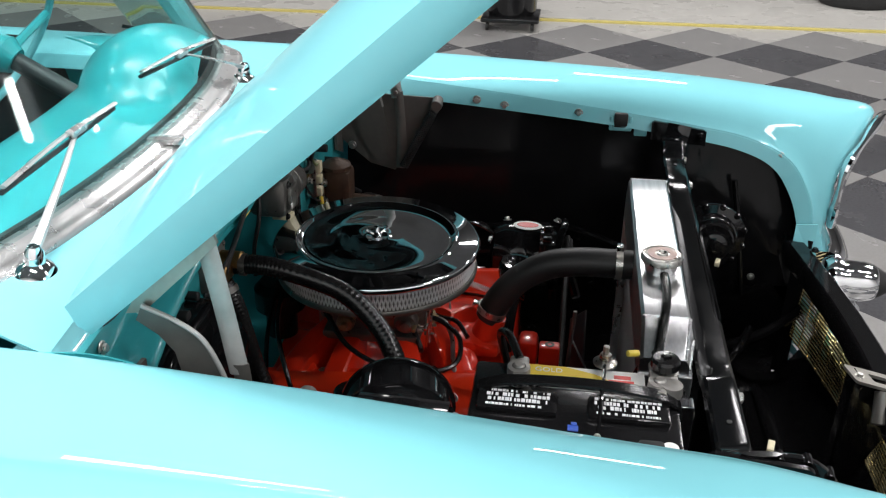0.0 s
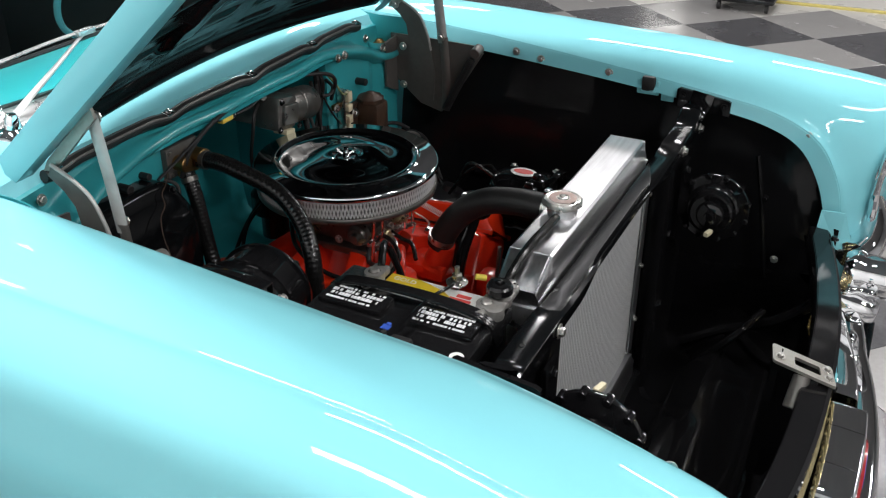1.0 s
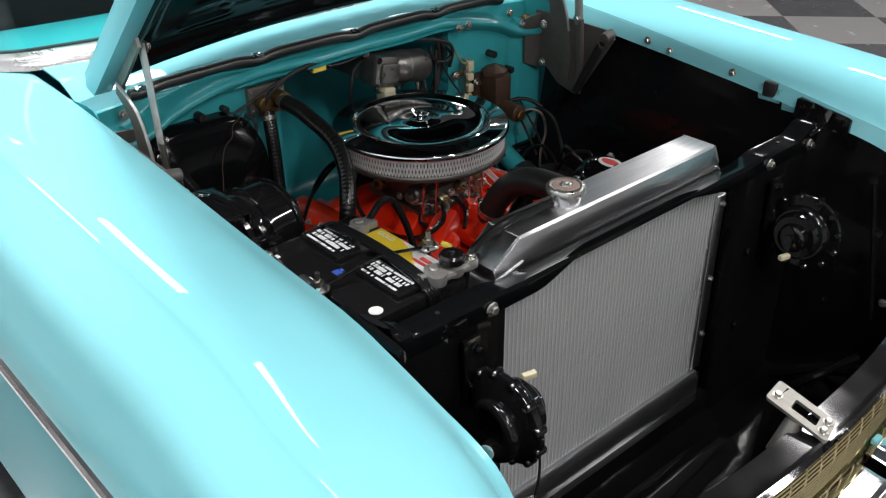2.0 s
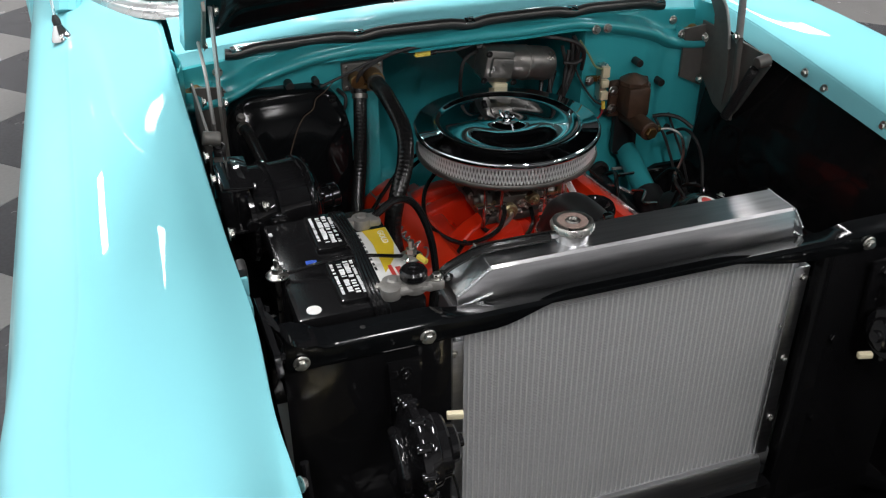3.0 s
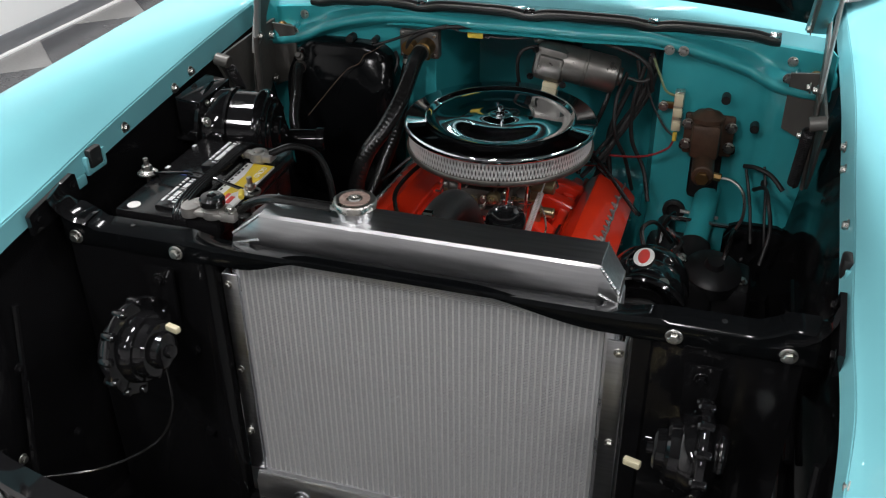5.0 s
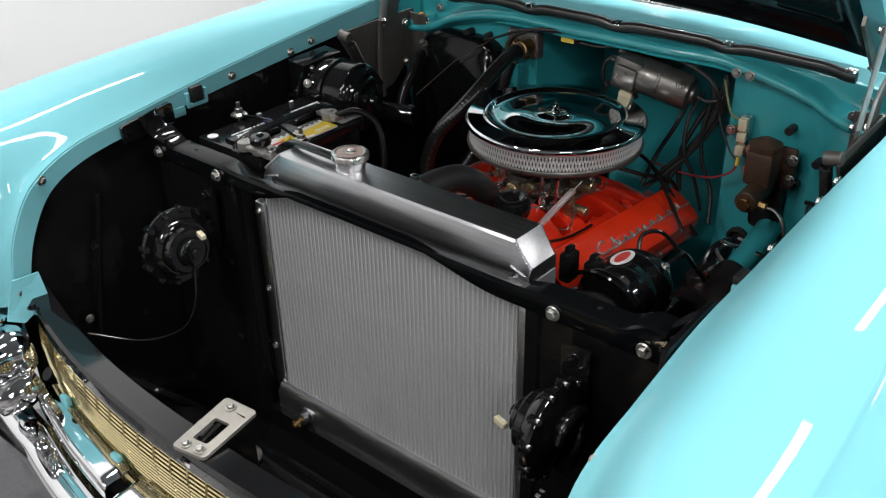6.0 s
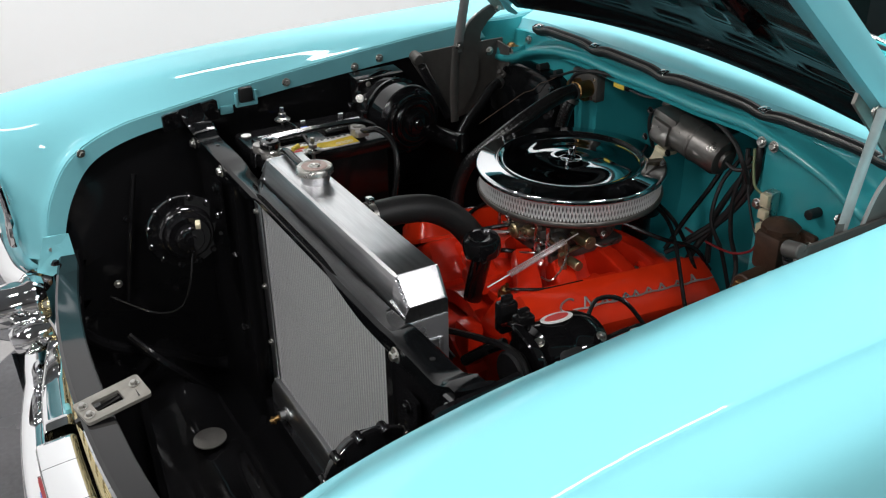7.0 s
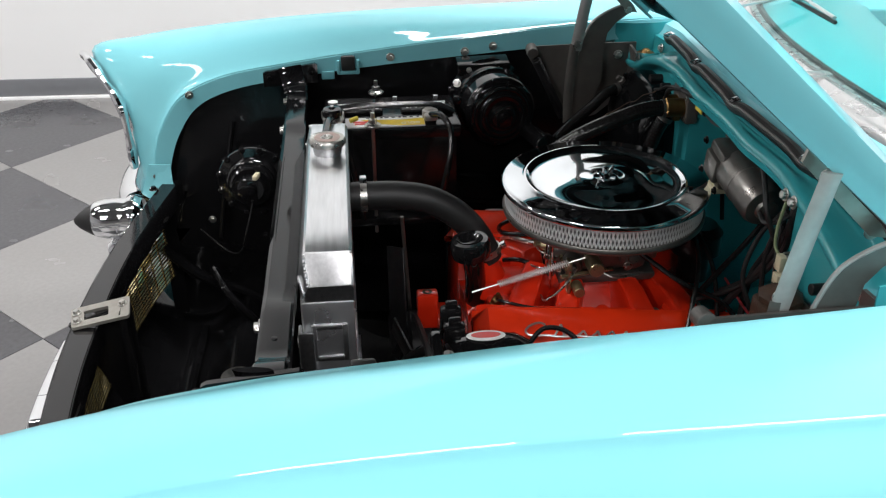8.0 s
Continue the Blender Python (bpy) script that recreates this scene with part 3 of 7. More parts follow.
bm = B()
rows = []
for k in range(41):
    y = -0.60 + 1.20 * k / 40
    xs, zs, xt = seal_x(y), seal_z(y), trim_x(y)
    drop = 0.012 * (abs(y) / 0.6) ** 2
    rows.append([(xs - 0.004, y, zs - 0.016), (xs - 0.014, y, zs - 0.006), (xs - 0.020, y, zs + 0.008), (xs - 0.035, y, zs + 0.014),
                 ((xs + xt) / 2, y, 1.030 - drop), (xt, y, 1.034 - drop), (xt - 0.07, y, 1.038 - drop)])
sheet(bm, rows, (0, 0, -0.004))
cowl = part("cowl_panel", bm, TURQ, car, "turquoise cowl panel")

# front lip under the seal; its ridge sweeps down to the hinge ledges
def ridge_z(y):
    return lerp_table([(0, 0.998), (.25, 1.000), (.34, .991), (.40, .977), (.45, .962), (.485, .943), (.52, .929), (.56, .922), (.61, .920)], abs(y)) - 0.006 * ease(y / 0.35) * ease((abs(y) - 0.25) / 0.1)


bm = B()
rows = []
for k in range(81):
    y = -0.605 + 1.21 * k / 80
    xs, zs, zr = seal_x(y), seal_z(y), ridge_z(y)
    side = ease((abs(y) - 0.25) / 0.10)
    back = (zs - 0.018) * (1 - side) + (zr + 0.004) * side
    wave = 0.006 * math.exp(-((abs(y - 0.006) - 0.125) / 0.06) ** 2)
    xr = -0.632 + wave
    rows.append([(xs - 0.012, y, zs - 0.016), (xs + 0.004, y, zs - 0.017), (xs + 0.006, y, (zs - 0.02) * 0.4 + back * 0.6), (xs + 0.010, y, back + 0.003), (xs + 0.018, y, back),
                 (xr - 0.006, y, zr), (xr + 0.004, y, zr - 0.003), (xr + 0.009, y, zr - 0.009), (xr + 0.008, y, zr - 0.017), (xr - 0.002, y, zr - 0.024), (xr - 0.014, y, zr - 0.030), (xr - 0.026 - 0.255 * (1 - side), y, zr - 0.040)])
rows = [curve(r, 2) for r in rows]
sheet(bm, rows)
part("cowl_lip", bm, TURQ_SHADED, car, "turquoise cowl lip", angle=60)

bm = B()
rows = []
for k in range(85):
    y = -0.60 + 1.20 * k / 84
    row = []
    for j in range(31):
        z = 0.40 + (ridge_z(y) - 0.024 - 0.40) * j / 30
        mid = ease((y + 0.20) / 0.03) * ease((0.285 - y) / 0.03)
        x = -0.650 - 0.260 * mid * ease((z - 0.45) / 0.1)
        # pressed ribs on the driver's side panel
        rib = math.exp(-((y - 0.475) / 0.008) ** 2) * ease((z - 0.60) / 0.04) * ease((0.93 - z) / 0.04)
        step = ease((y - 0.50) / 0.012) * ease((z - 0.62) / 0.05) * ease((0.905 - z) / 0.04)
        arch = -math.exp(-((z - ridge_z(y) + 0.046) / 0.004) ** 2) * ease((abs(y) - 0.28) / 0.03)
        x += 0.008 * rib + 0.012 * step + 0.004 * arch + 0.014 * ease((0.62 - z) / 0.1)
        x += 0.05 * ease((0.50 - z) / 0.12)
        row.append((x, y, z))
    rows.append(row)
sheet(bm, rows, (-0.004, 0, 0))
firewall = part("firewall", bm, TURQ_SHADED, car, "turquoise painted firewall", angle=50)
for x, y, z in ((-0.622, 0.297, 0.972), (-0.622, 0.325, 0.972), (-0.690, 0.535, 0.947), (-0.688, -0.525, 0.955)):
    bolt((x, y, z), (1, 0, 0.1), firewall, 1.0)
for y, z in ((-0.391, 0.929), (0.419, 0.877), (0.482, 0.822)):
    bm = B()
    rod(bm, (-0.65, y, z), (-0.622, y, z), 0.009, seg=14)
    part("rubber_plug", bm, RUBBER, firewall, "black rubber plug")
for y, z in ((-0.335, 0.930), (0.445, 0.765), (0.345, 0.765), (0.52, 0.70)):
    bm = B()
    rod(bm, (-0.65, y, z), (-0.629, y, z), 0.007, seg=12)
    part("rubber_plug", bm, RUBBER, firewall)
# hinge pockets with a brass-coloured fastener
for s in (-1, 1):
    c = Vector((-0.668, -0.574, 0.926)) if s < 0 else Vector((-0.676, 0.582, 0.922))
    bm = B()
    lathe(bm, [(0.020, 0.003), (0.030, 0.004), (0.034, 0.011), (0.037, 0.013), (0.040, 0.009), (0.042, -0.012)], Matrix.Translation(c), 28)
    sheet(bm, [[(x, s * 0.606 - s * 0.012 * math.sin(math.pi * (x + 0.74) / 0.14), z) for z in (0.905, 0.93, 0.96, 0.985, 0.995)] for x in [-0.74 + 0.02 * k for k in range(8)]], (0, s * 0.003, 0))
    pocket = part("hinge_pocket", bm, TURQ_SHADED, car, "turquoise hinge pocket with a raised rim")
    bm = B()
    lathe(bm, [(0.022, 0.001), (0.022, 0.004), (0.012, 0.006), (0.010, 0.011), (0.006, 0.014), (0, 0.014)], Matrix.Translation(c), 18)
    part("fastener", bm, BRASS, pocket, "brass-coloured fastener")

# hood seal and its clips
bm = B()
SEAL_CLIPS = (-0.483, -0.232, 0.006, 0.256, 0.494)


def seal_dip(y):
    return -0.007 * sum(math.exp(-((y - c) / 0.028) ** 2) for c in SEAL_CLIPS)


pts = [(seal_x(y) + 0.003, y, seal_z(y) + seal_dip(y)) for y in [-0.505 + 1.01 * k / 60 for k in range(61)]]
tube(bm, pts, 0.0115, 10, 2)
seal = part("hood_seal", bm, RUBBER, car, "black rubber hood seal")
bm = B()
tube(bm, [(x + 0.0100, y, z + 0.005) for x, y, z in pts], 0.0026, 6, 2)
part("seal_bead", bm, HINGE_GREY, seal)
for y in SEAL_CLIPS:
    bm = B()
    m = pose(seal_x(y) + 0.006, y, seal_z(y) + 0.004, 0, 20, -8 * (1 if y > 0 else -1) * min(1, abs(y) / 0.25))
    box(bm, (-0.009, -0.011, -0.002), (0.009, 0.011, 0.0025), 0.0015, m)
    box(bm, (-0.004, -0.004, 0.0025), (0.004, 0.004, 0.0045), 0.001, m)
    part("seal_clip", bm, CHROME_WORN, seal, "bright metal seal clip")

# ---- windshield, wipers, dashboard ----
def glass_at(y, h):
    return (trim_x(y) - 0.035 - 0.62 * h, y * (1 - 0.12 * h), 1.035 - 0.012 * (abs(y) / 0.6) ** 2 + h)


YS = [-0.79 + 1.58 * k / 48 for k in range(49)]
bm = B()
sheet(bm, [[glass_at(y, h) for y in YS] for h in (0.0, 0.15, 0.30, 0.45)], (0.004, 0, 0.003))
glass = part("windshield", bm, GLASS, car, "clear curved windshield")
glass.visible_shadow = False
bm = B()
rows = []
for y in YS:
    x, z = trim_x(y), 1.034 - 0.012 * (abs(y) / 0.6) ** 2
    rows.append([(x + 0.004, y, z - 0.004), (x + 0.001, y, z + 0.006), (x - 0.014, y, z + 0.011), (x - 0.026, y, z + 0.010), (x - 0.030, y, z + 0.014), (x - 0.045, y, z + 0.019), (x - 0.058, y, z + 0.018), (x - 0.062, y, z + 0.010)])
sheet(bm, rows)
trim = part("windshield_trim", bm, DULL_SILVER, car, "brushed bright windshield trim", angle=60)
bm = B()
rows = [[(trim_x(y) + dx, y, 1.034 - 0.012 * (abs(y) / 0.6) ** 2 + dz) for dx, dz in ((-0.060, 0.012), (-0.064, 0.020), (-0.072, 0.021), (-0.076, 0.012))] for y in YS]
sheet(bm, rows)
part("glass_gasket", bm, RUBBER, trim)
bm = B()
box(bm, (trim_x(-0.02) - 0.060, -0.030, 1.046), (trim_x(-0.02) + 0.002, -0.004, 1.056), 0.003)
part("trim_joint", bm, DULL_SILVER, trim)

for s, pivot, joint, ends in ((-1, (-0.803, -0.458, 1.030), (-0.842, -0.226, 1.141), ((-0.838, -0.44, 1.140), (-0.848, -0.080, 1.136))),
                              (1, (-0.800, 0.415, 1.030), (-0.87, 0.26, 1.125), ((-0.872, 0.08, 1.140), (-0.865, 0.43, 1.110)))):
    bm = B()
    p = Vector(pivot)
    lathe(bm, [(0.030, -0.014), (0.030, -0.004), (0.024, 0.004), (0.014, 0.010), (0.013, 0.026), (0.008, 0.034), (0, 0.036)], aim(p, (0.1, 0, 1)), 24)
    wiper = part("wiper", bm, CHROME, car, "chrome windshield wiper")
    bm = B()
    q = Vector(joint)
    tube(bm, [p + Vector((0, 0, 0.022)), p.lerp(q, 0.2) + Vector((0.004, 0, 0.022)), p.lerp(q, 0.6) + Vector((0.004, 0, 0.012)), q], lambda t: 0.010 - 0.006 * t, 8, 5, 0.5)
    part("arm", bm, DULL_SILVER, wiper, "dull silver wiper arm")
    bm = B()
    tube(bm, [Vector(ends[0]), Vector(ends[0]).lerp(Vector(ends[1]), 0.5) + Vector((-0.004, 0, 0.004)), Vector(ends[1])], 0.005, 6, 6, 0.6)
    box(bm, (-0.008, -0.022, -0.005), (0.008, 0.022, 0.006), 0.003, Matrix.Translation(q))
    part("blade", bm, DULL_SILVER, wiper)
    bm = B()
    tube(bm, [Vector(e) + Vector((-0.004, 0, -0.009)) for e in ends], 0.004, 6, 4)
    part("blade_rubber", bm, RUBBER, wiper)

bm = B()
rows = []
for k in range(49):
    y = -0.74 + 1.48 * k / 48
    row = []
    for j in range(15):
        t = j / 14
        x = trim_x(y) - 0.07 - 0.27 * t
        z = 1.028 - 0.02 * (abs(y) / 0.7) ** 2 + 0.012 * math.sin(math.pi * t)
        d = ((x + 0.985) / 0.155) ** 2 + ((y - 0.40) / 0.20) ** 2
        z += 0.105 * math.sqrt(max(0.0, 1 - d)) if d < 1 else 0
        row.append((x, y, z))
    row += [(row[-1][0] - 0.02, y, row[-1][2] - 0.02), (row[-1][0] - 0.01, y, 0.92), (row[-1][0] + 0.02, y, 0.80), (row[-1][0] + 0.06, y, 0.70)]
    rows.append(row)
sheet(bm, rows)
part("dashboard", bm, TURQ_SHADED, car, "turquoise dashboard with a rounded instrument hood", angle=60)
bm = B()
m = aim((-1.36, 0.40, 1.07), (-0.85, 0, 0.5))
lathe(bm, [(0.205 + 0.009 * math.cos(a), 0.009 * math.sin(a)) for a in (2 * math.pi * k / 10 for k in range(11))], m, 48)
wheel = part("steering_wheel", bm, TURQ, car, "turquoise steering wheel")
bm = B()
lathe(bm, [(0, 0.0), (0.04, 0.0), (0.045, -0.02), (0.03, -0.05), (0, -0.05)], m, 20)
for a in (0.2, 2.94):
    rod(bm, m @ Vector((0.03 * math.cos(a), 0.03 * math.sin(a), -0.02)), m @ Vector((0.2 * math.cos(a), 0.2 * math.sin(a), 0)), 0.010, seg=8)
part("horn_ring", bm, TURQ_SHADED, wheel)
bm = B()
rod(bm, m @ Vector((0, 0, -0.04)), (-1.05, 0.40, 0.90), 0.021, seg=16)
part("column", bm, SEAT, wheel)

# pillars, doors, roof and seat close the cabin
for s in (-1, 1):
    bm = B()
    tube(bm, [(-1.05, s * 0.80, 1.00), (-1.14, s * 0.775, 1.16), (-1.30, s * 0.70, 1.40), (-1.42, s * 0.66, 1.50)], 0.030, 10, 5)
    part("windshield_pillar", bm, TURQ, car)
    bm = B()
    box(bm, (-2.6, s * 0.86 - 0.06, 0.30), (-1.502, s * 0.86 + 0.06, 0.985), 0.03)
    door = part("door", bm, TURQ, car)
    bm = B()
    box(bm, (-2.6, s * 0.79 - 0.015, 0.965), (-1.30, s * 0.79 + 0.015, 0.990), 0.006)
    part("window_sill", bm, CHROME_WORN, door)
    bm = B()
    box(bm, (-2.6, s * 0.765 - 0.02, 0.32), (-1.05, s * 0.765 + 0.02, 0.955), 0.015)
    part("door_card", bm, SEAT, door, "dark vinyl door card")
bm = B()
sheet(bm, [[(x, y, z - 0.10 * (abs(y) / 0.68) ** 3) for y in [-0.68 + 1.36 * k / 16 for k in range(17)]] for x, z in ((-1.40, 1.49), (-1.6, 1.53), (-2.2, 1.55), (-2.8, 1.52), (-3.2, 1.40), (-3.5, 1.05))], (0, 0, -0.02))
part("roof", bm, TURQ, car, "turquoise roof")
bm = B()
box(bm, (-2.35, -0.68, 0.45), (-2.15, 0.68, 1.08), 0.06)
box(bm, (-2.3, -0.68, 0.40), (-1.75, 0.68, 0.60), 0.06)
part("seat", bm, SEAT, car, "dark vinyl bench seat")
bm = B()
box(bm, (-3.4, -0.85, 0.25), (-0.60, 0.85, 0.30))
box(bm, (-3.5, -0.88, 0.30), (-2.6, 0.88, 0.98), 0.05)
part("rear_body", bm, TURQ, car)

# ---- hood ----
HOOD_A = radians(41.5)
HX, HZ = -0.668, 1.022


def hood_at(u, y, n):
    return Vector((HX + u * math.cos(HOOD_A) - n * math.sin(HOOD_A), y, HZ + u * math.sin(HOOD_A) + n * math.cos(HOOD_A)))


def hood_n(u, y):
    return 0.040 + 0.045 * (1 - (y / 0.585) ** 2) - 0.03 * max(0, (u - 0.7) / 0.5) ** 2


def hood_half(u):
    return 0.590 - 0.02 * max(0, (u - 0.9) / 0.3)


US = [0.0, 0.01] + [0.05 + 1.17 * k / 26 for k in range(27)]
bm = B()
rows = []
for u in US:
    h = hood_half(u)
    ys = [-h + 2 * h * k / 32 for k in range(33)]
    row = [hood_at(u, -h + 0.046, -0.002), hood_at(u, -h + 0.040, -0.008), hood_at(u, -h + 0.006, -0.008), hood_at(u, -h, 0.012)]
    row += [hood_at(u, y * 0.985, hood_n(u, y)) for y in ys]
    row += [hood_at(u, h, 0.012), hood_at(u, h - 0.006, -0.008), hood_at(u, h - 0.040, -0.008), hood_at(u, h - 0.046, -0.002)]
    rows.append(row)
sheet(bm, rows)
hood = part("hood", bm, TURQ, car, "turquoise hood standing open", angle=50)
bm = B()
rows = []
for k in range(121):
    u = 0.012 + 1.19 * k / 120
    row = []
    for j in range(97):
        y = -0.547 + 1.094 * j / 96
        n = hood_n(u, y) - 0.020
        edge = min((0.547 - abs(y)) / 0.06, u / 0.05, (1.21 - u) / 0.06)
        n -= 0.020 * (1 - ease(edge - 0.3))
        # raised braces: two lengthwise, two slanted, and cross braces
        for c, w in ((0.30, 0.030), (-0.30, 0.030)):
            n -= 0.014 * (1 - ease((abs(y - c * (1 - 0.35 * u)) - w) / 0.012)) * ease((u - 0.10) / 0.10)
        for c, w in ((0.62, 0.03), (1.08, 0.03)):
            n -= 0.014 * (1 - ease((abs(u - c) - w) / 0.012))
        # short pressed ribs in rows
        n -= 0.003 * ease((math.sin(2 * math.pi * u / 0.075) - 0.2) / 0.5) * ease((math.sin(2 * math.pi * y / 0.19 + 0.6) + 0.5) / 0.4) * ease((u - 0.07) / 0.03) * ease((0.56 - u) / 0.03) * ease((0.50 - abs(y)) / 0.03)
        row.append(hood_at(u, y, n))
    rows.append(row)
sheet(bm, rows)
part("inner_panel", bm, UNDERHOOD, hood, "gloss black hood underside with pressed braces", angle=45)

# hinges
for s in (-1, 1):
    bm = B()
    y0 = s * 0.588 + 0.004
    yf, yt = (0.580, 0.586) if s > 0 else (-0.545, -0.538)
    prism(bm, [(-0.645, y0, 0.955), (-0.53, y0, 0.955), (-0.405, y0, 0.952), (-0.385, y0, 0.935), (-0.47, y0, 0.80), (-0.50, y0, 0.765), (-0.56, y0, 0.78), (-0.645, y0, 0.85)], (0, -s * 0.005, 0))
    prism(bm, [(-0.634, y0, 0.950), (-0.634, y0 - s * 0.060, 0.945), (-0.634, y0 - s * 0.060, 0.83), (-0.634, y0, 0.80)], (0.006, 0, 0))
    rod(bm, (-0.397, s * 0.562, 0.940), (-0.397, s * 0.592, 0.946), 0.013, seg=16)
    hinge = part("hood_hinge", bm, HINGE_GREY, car, "grey steel hood hinge")
    for p in ((-0.60, 0.93), (-0.60, 0.83)):
        bolt((p[0], s * 0.570, p[1]), (0, -s, 0), hinge, 1.0)
    bolt((-0.638, s * 0.53, 0.93), (1, 0, 0), hinge, 1.1)
    # pressed lower link, front arm, curved rear arm and coil spring
    bm = B()
    tube(bm, [(-0.484, yf, 0.775), (-0.482, yf, 0.86), (-0.490, yf, 0.965)], 0.0045, 8, 5, 2.6)
    part("lower_link", bm, HINGE_GREY, hinge)
    bm = B()
    tube(bm, [(-0.492, yf, 0.950), (-0.505, (yf + yt) / 2, 1.04), (-0.522, yt, 1.140)], 0.0042, 8, 5, 3.2)
    part("front_arm", bm, HINGE_ARM, hinge, "pale steel hinge arm")
    bm = B()
    # pressed rear arm, broad at its foot, with a rolled front edge
    back, yr = (0.028, 0.584) if s > 0 else (0.0, -0.561)
    front = [(-0.604 - back, yr, 1.050), (-0.562 - back, yr, 1.032), (-0.530 - back, yr, 1.008), (-0.510 - back, yr, 0.965), (-0.500 - back, yr, 0.925), (-0.487 - back, yr, 0.867), (-0.492 - back, yr, 0.795)]
    prism(bm, front + [(-0.512 - back, yr, 0.788), (-0.545 - back, yr, 0.830), (-0.562 - back, yr, 0.875), (-0.560 - back, yr, 0.940), (-0.568 - back, yr, 0.985), (-0.586 - back, yr, 1.008), (-0.614 - back, yr, 1.028)], (0, -s * 0.003, 0))
    arm = part("rear_arm", bm, HINGE_GREY, hinge, "grey pressed rear hinge arm")
    bm = B()
    tube(bm, front[:5], 0.0034, 8, 5)
    part("rolled_edge", bm, HINGE_ARM, arm)
    bm = B()
    prism(bm, [(-0.630, s * 0.548, 1.032), (-0.618, s * 0.548, 1.052), (-0.535, s * 0.548, 1.130), (-0.505, s * 0.548, 1.156), (-0.500, s * 0.548, 1.140), (-0.528, s * 0.548, 1.112), (-0.606, s * 0.548, 1.036)], (0, s * 0.006, 0))
    part("hood_bracket", bm, ZINC_DULL, hinge, "dull zinc strap below the hood")
    bolt((-0.494, yf - s * 0.006, 0.966), (0, -s, 0), hinge, 1.0)
    bolt((-0.521, yt - s * 0.006, 1.132), (0, -s, 0), hinge, 1.0)
    bolt((-0.610, s * 0.552, 1.04), (0, -s, 0), hinge, 1.0)
    bm = B()
    a, b = Vector((-0.405, s * 0.565, 0.925)), Vector((-0.475, s * 0.562, 0.785))
    turns, steps = 32, 32 * 10
    ax = (b - a).normalized()
    e1 = ax.cross(Vector((0, 1, 0))).normalized()
    e2 = ax.cross(e1)
    tube(bm, [a.lerp(b, k / steps) + 0.0095 * (math.cos(2 * math.pi * k / 10) * e1 + math.sin(2 * math.pi * k / 10) * e2) for k in range(steps + 1)], 0.0018, 5, 1)
    part("coil_spring", bm, BLACK_SATIN, hinge)

# ---- core support, radiator surround ----
bm = B()
rows = []
for k in range(61):
    y = -0.565 + 1.145 * k / 60
    wave = ease((y + 0.26) / 0.12) * ease((0.30 - y) / 0.20)
    up = 0.020 * ease((abs(y) - 0.505) / 0.04)
    zb = 0.838 + 0.029 * wave
    top = 0.874 + up
    xb = 0.122
    # the rear edge is cut lower where the tank stands
    cut = ease((y + 0.36) / 0.06) * ease((0.385 - y) / 0.06)
    rear, fore = top - 0.011 * cut, top - 0.004 * cut
    rows.append([(xb, y, rear - 0.022), (xb, y, rear - 0.004), (xb + 0.004, y, rear), (0.162, y, fore), (0.168, y, fore - 0.005), (0.168, y, zb + 0.006), (0.165, y, zb), (0.158, y, zb + 0.001), (0.158, y, zb + 0.012)])
sheet(bm, rows)
support = part("core_support", bm, BAR_BLACK, car, "gloss black radiator core support", angle=40)
for y in (-0.543, -0.362, 0.398, 0.545):
    bolt((0.1685, y, 0.853), (1, 0, 0), support, 1.15)
for y in (-0.45, 0.46):
    bm = B()
    rod(bm, (0.145, y, 0.8735), (0.145, y, 0.8755), 0.004, seg=10)
    part("hole_plug", bm, RUBBER, support)
for s in (-1, 1):
    yi, yo = (-0.318, -0.566) if s < 0 else (0.338, 0.566)
    bm = B()
    rows = []
    for z in (0.845, 0.80, 0.72, 0.60, 0.48, 0.38, 0.30, 0.24):
        row = [(0.128, yi, z), (0.150, yi, z), (0.160, yi + s * 0.006, z), (0.162, yi + s * 0.03, z)]
        row += [(0.158 + 0.006 * math.sin(6 * t * math.pi) * (0.3 + 0.2 * math.sin(9 * z)), yi + (yo - yi) * (0.15 + 0.85 * t), z) for t in (0, 0.25, 0.5, 0.75, 1.0)]
        rows.append(row)
    sheet(bm, rows, (-0.004, 0, 0))
    panel = part("support_panel", bm, BLACK_INNER, support)
    for z in (0.66, 0.48):
        bm = B()
        rod(bm, (0.160, yi + s * 0.045, z), (0.168, yi + s * 0.045, z), 0.009, seg=6)
        part("painted_bolt", bm, BLACK, panel)
bm = B()
sheet(bm, [[(0.150, y, z) for y in (-0.33, -0.2, 0, 0.2, 0.35)] for z in (0.31, 0.27, 0.22)], (-0.03, 0, 0))
part("lower_crossmember", bm, BLACK, support)
bm = B()
rows = []
for k in range(15):
    x = 0.12 + 0.50 * k / 14
    rows.append([(x, -0.60 + 1.20 * j / 24, 0.262 + 0.085 * math.exp(-((x - 0.30) / 0.07) ** 2) * (1 + 0.2 * math.cos(j / 3)) + 0.17 * ease((x - 0.46) / 0.14)) for j in range(25)])
sheet(bm, rows, (0, 0, -0.004))
pan = part("splash_pan", bm, BLACK_INNER, car, "gloss black splash pan ahead of the radiator", angle=60)
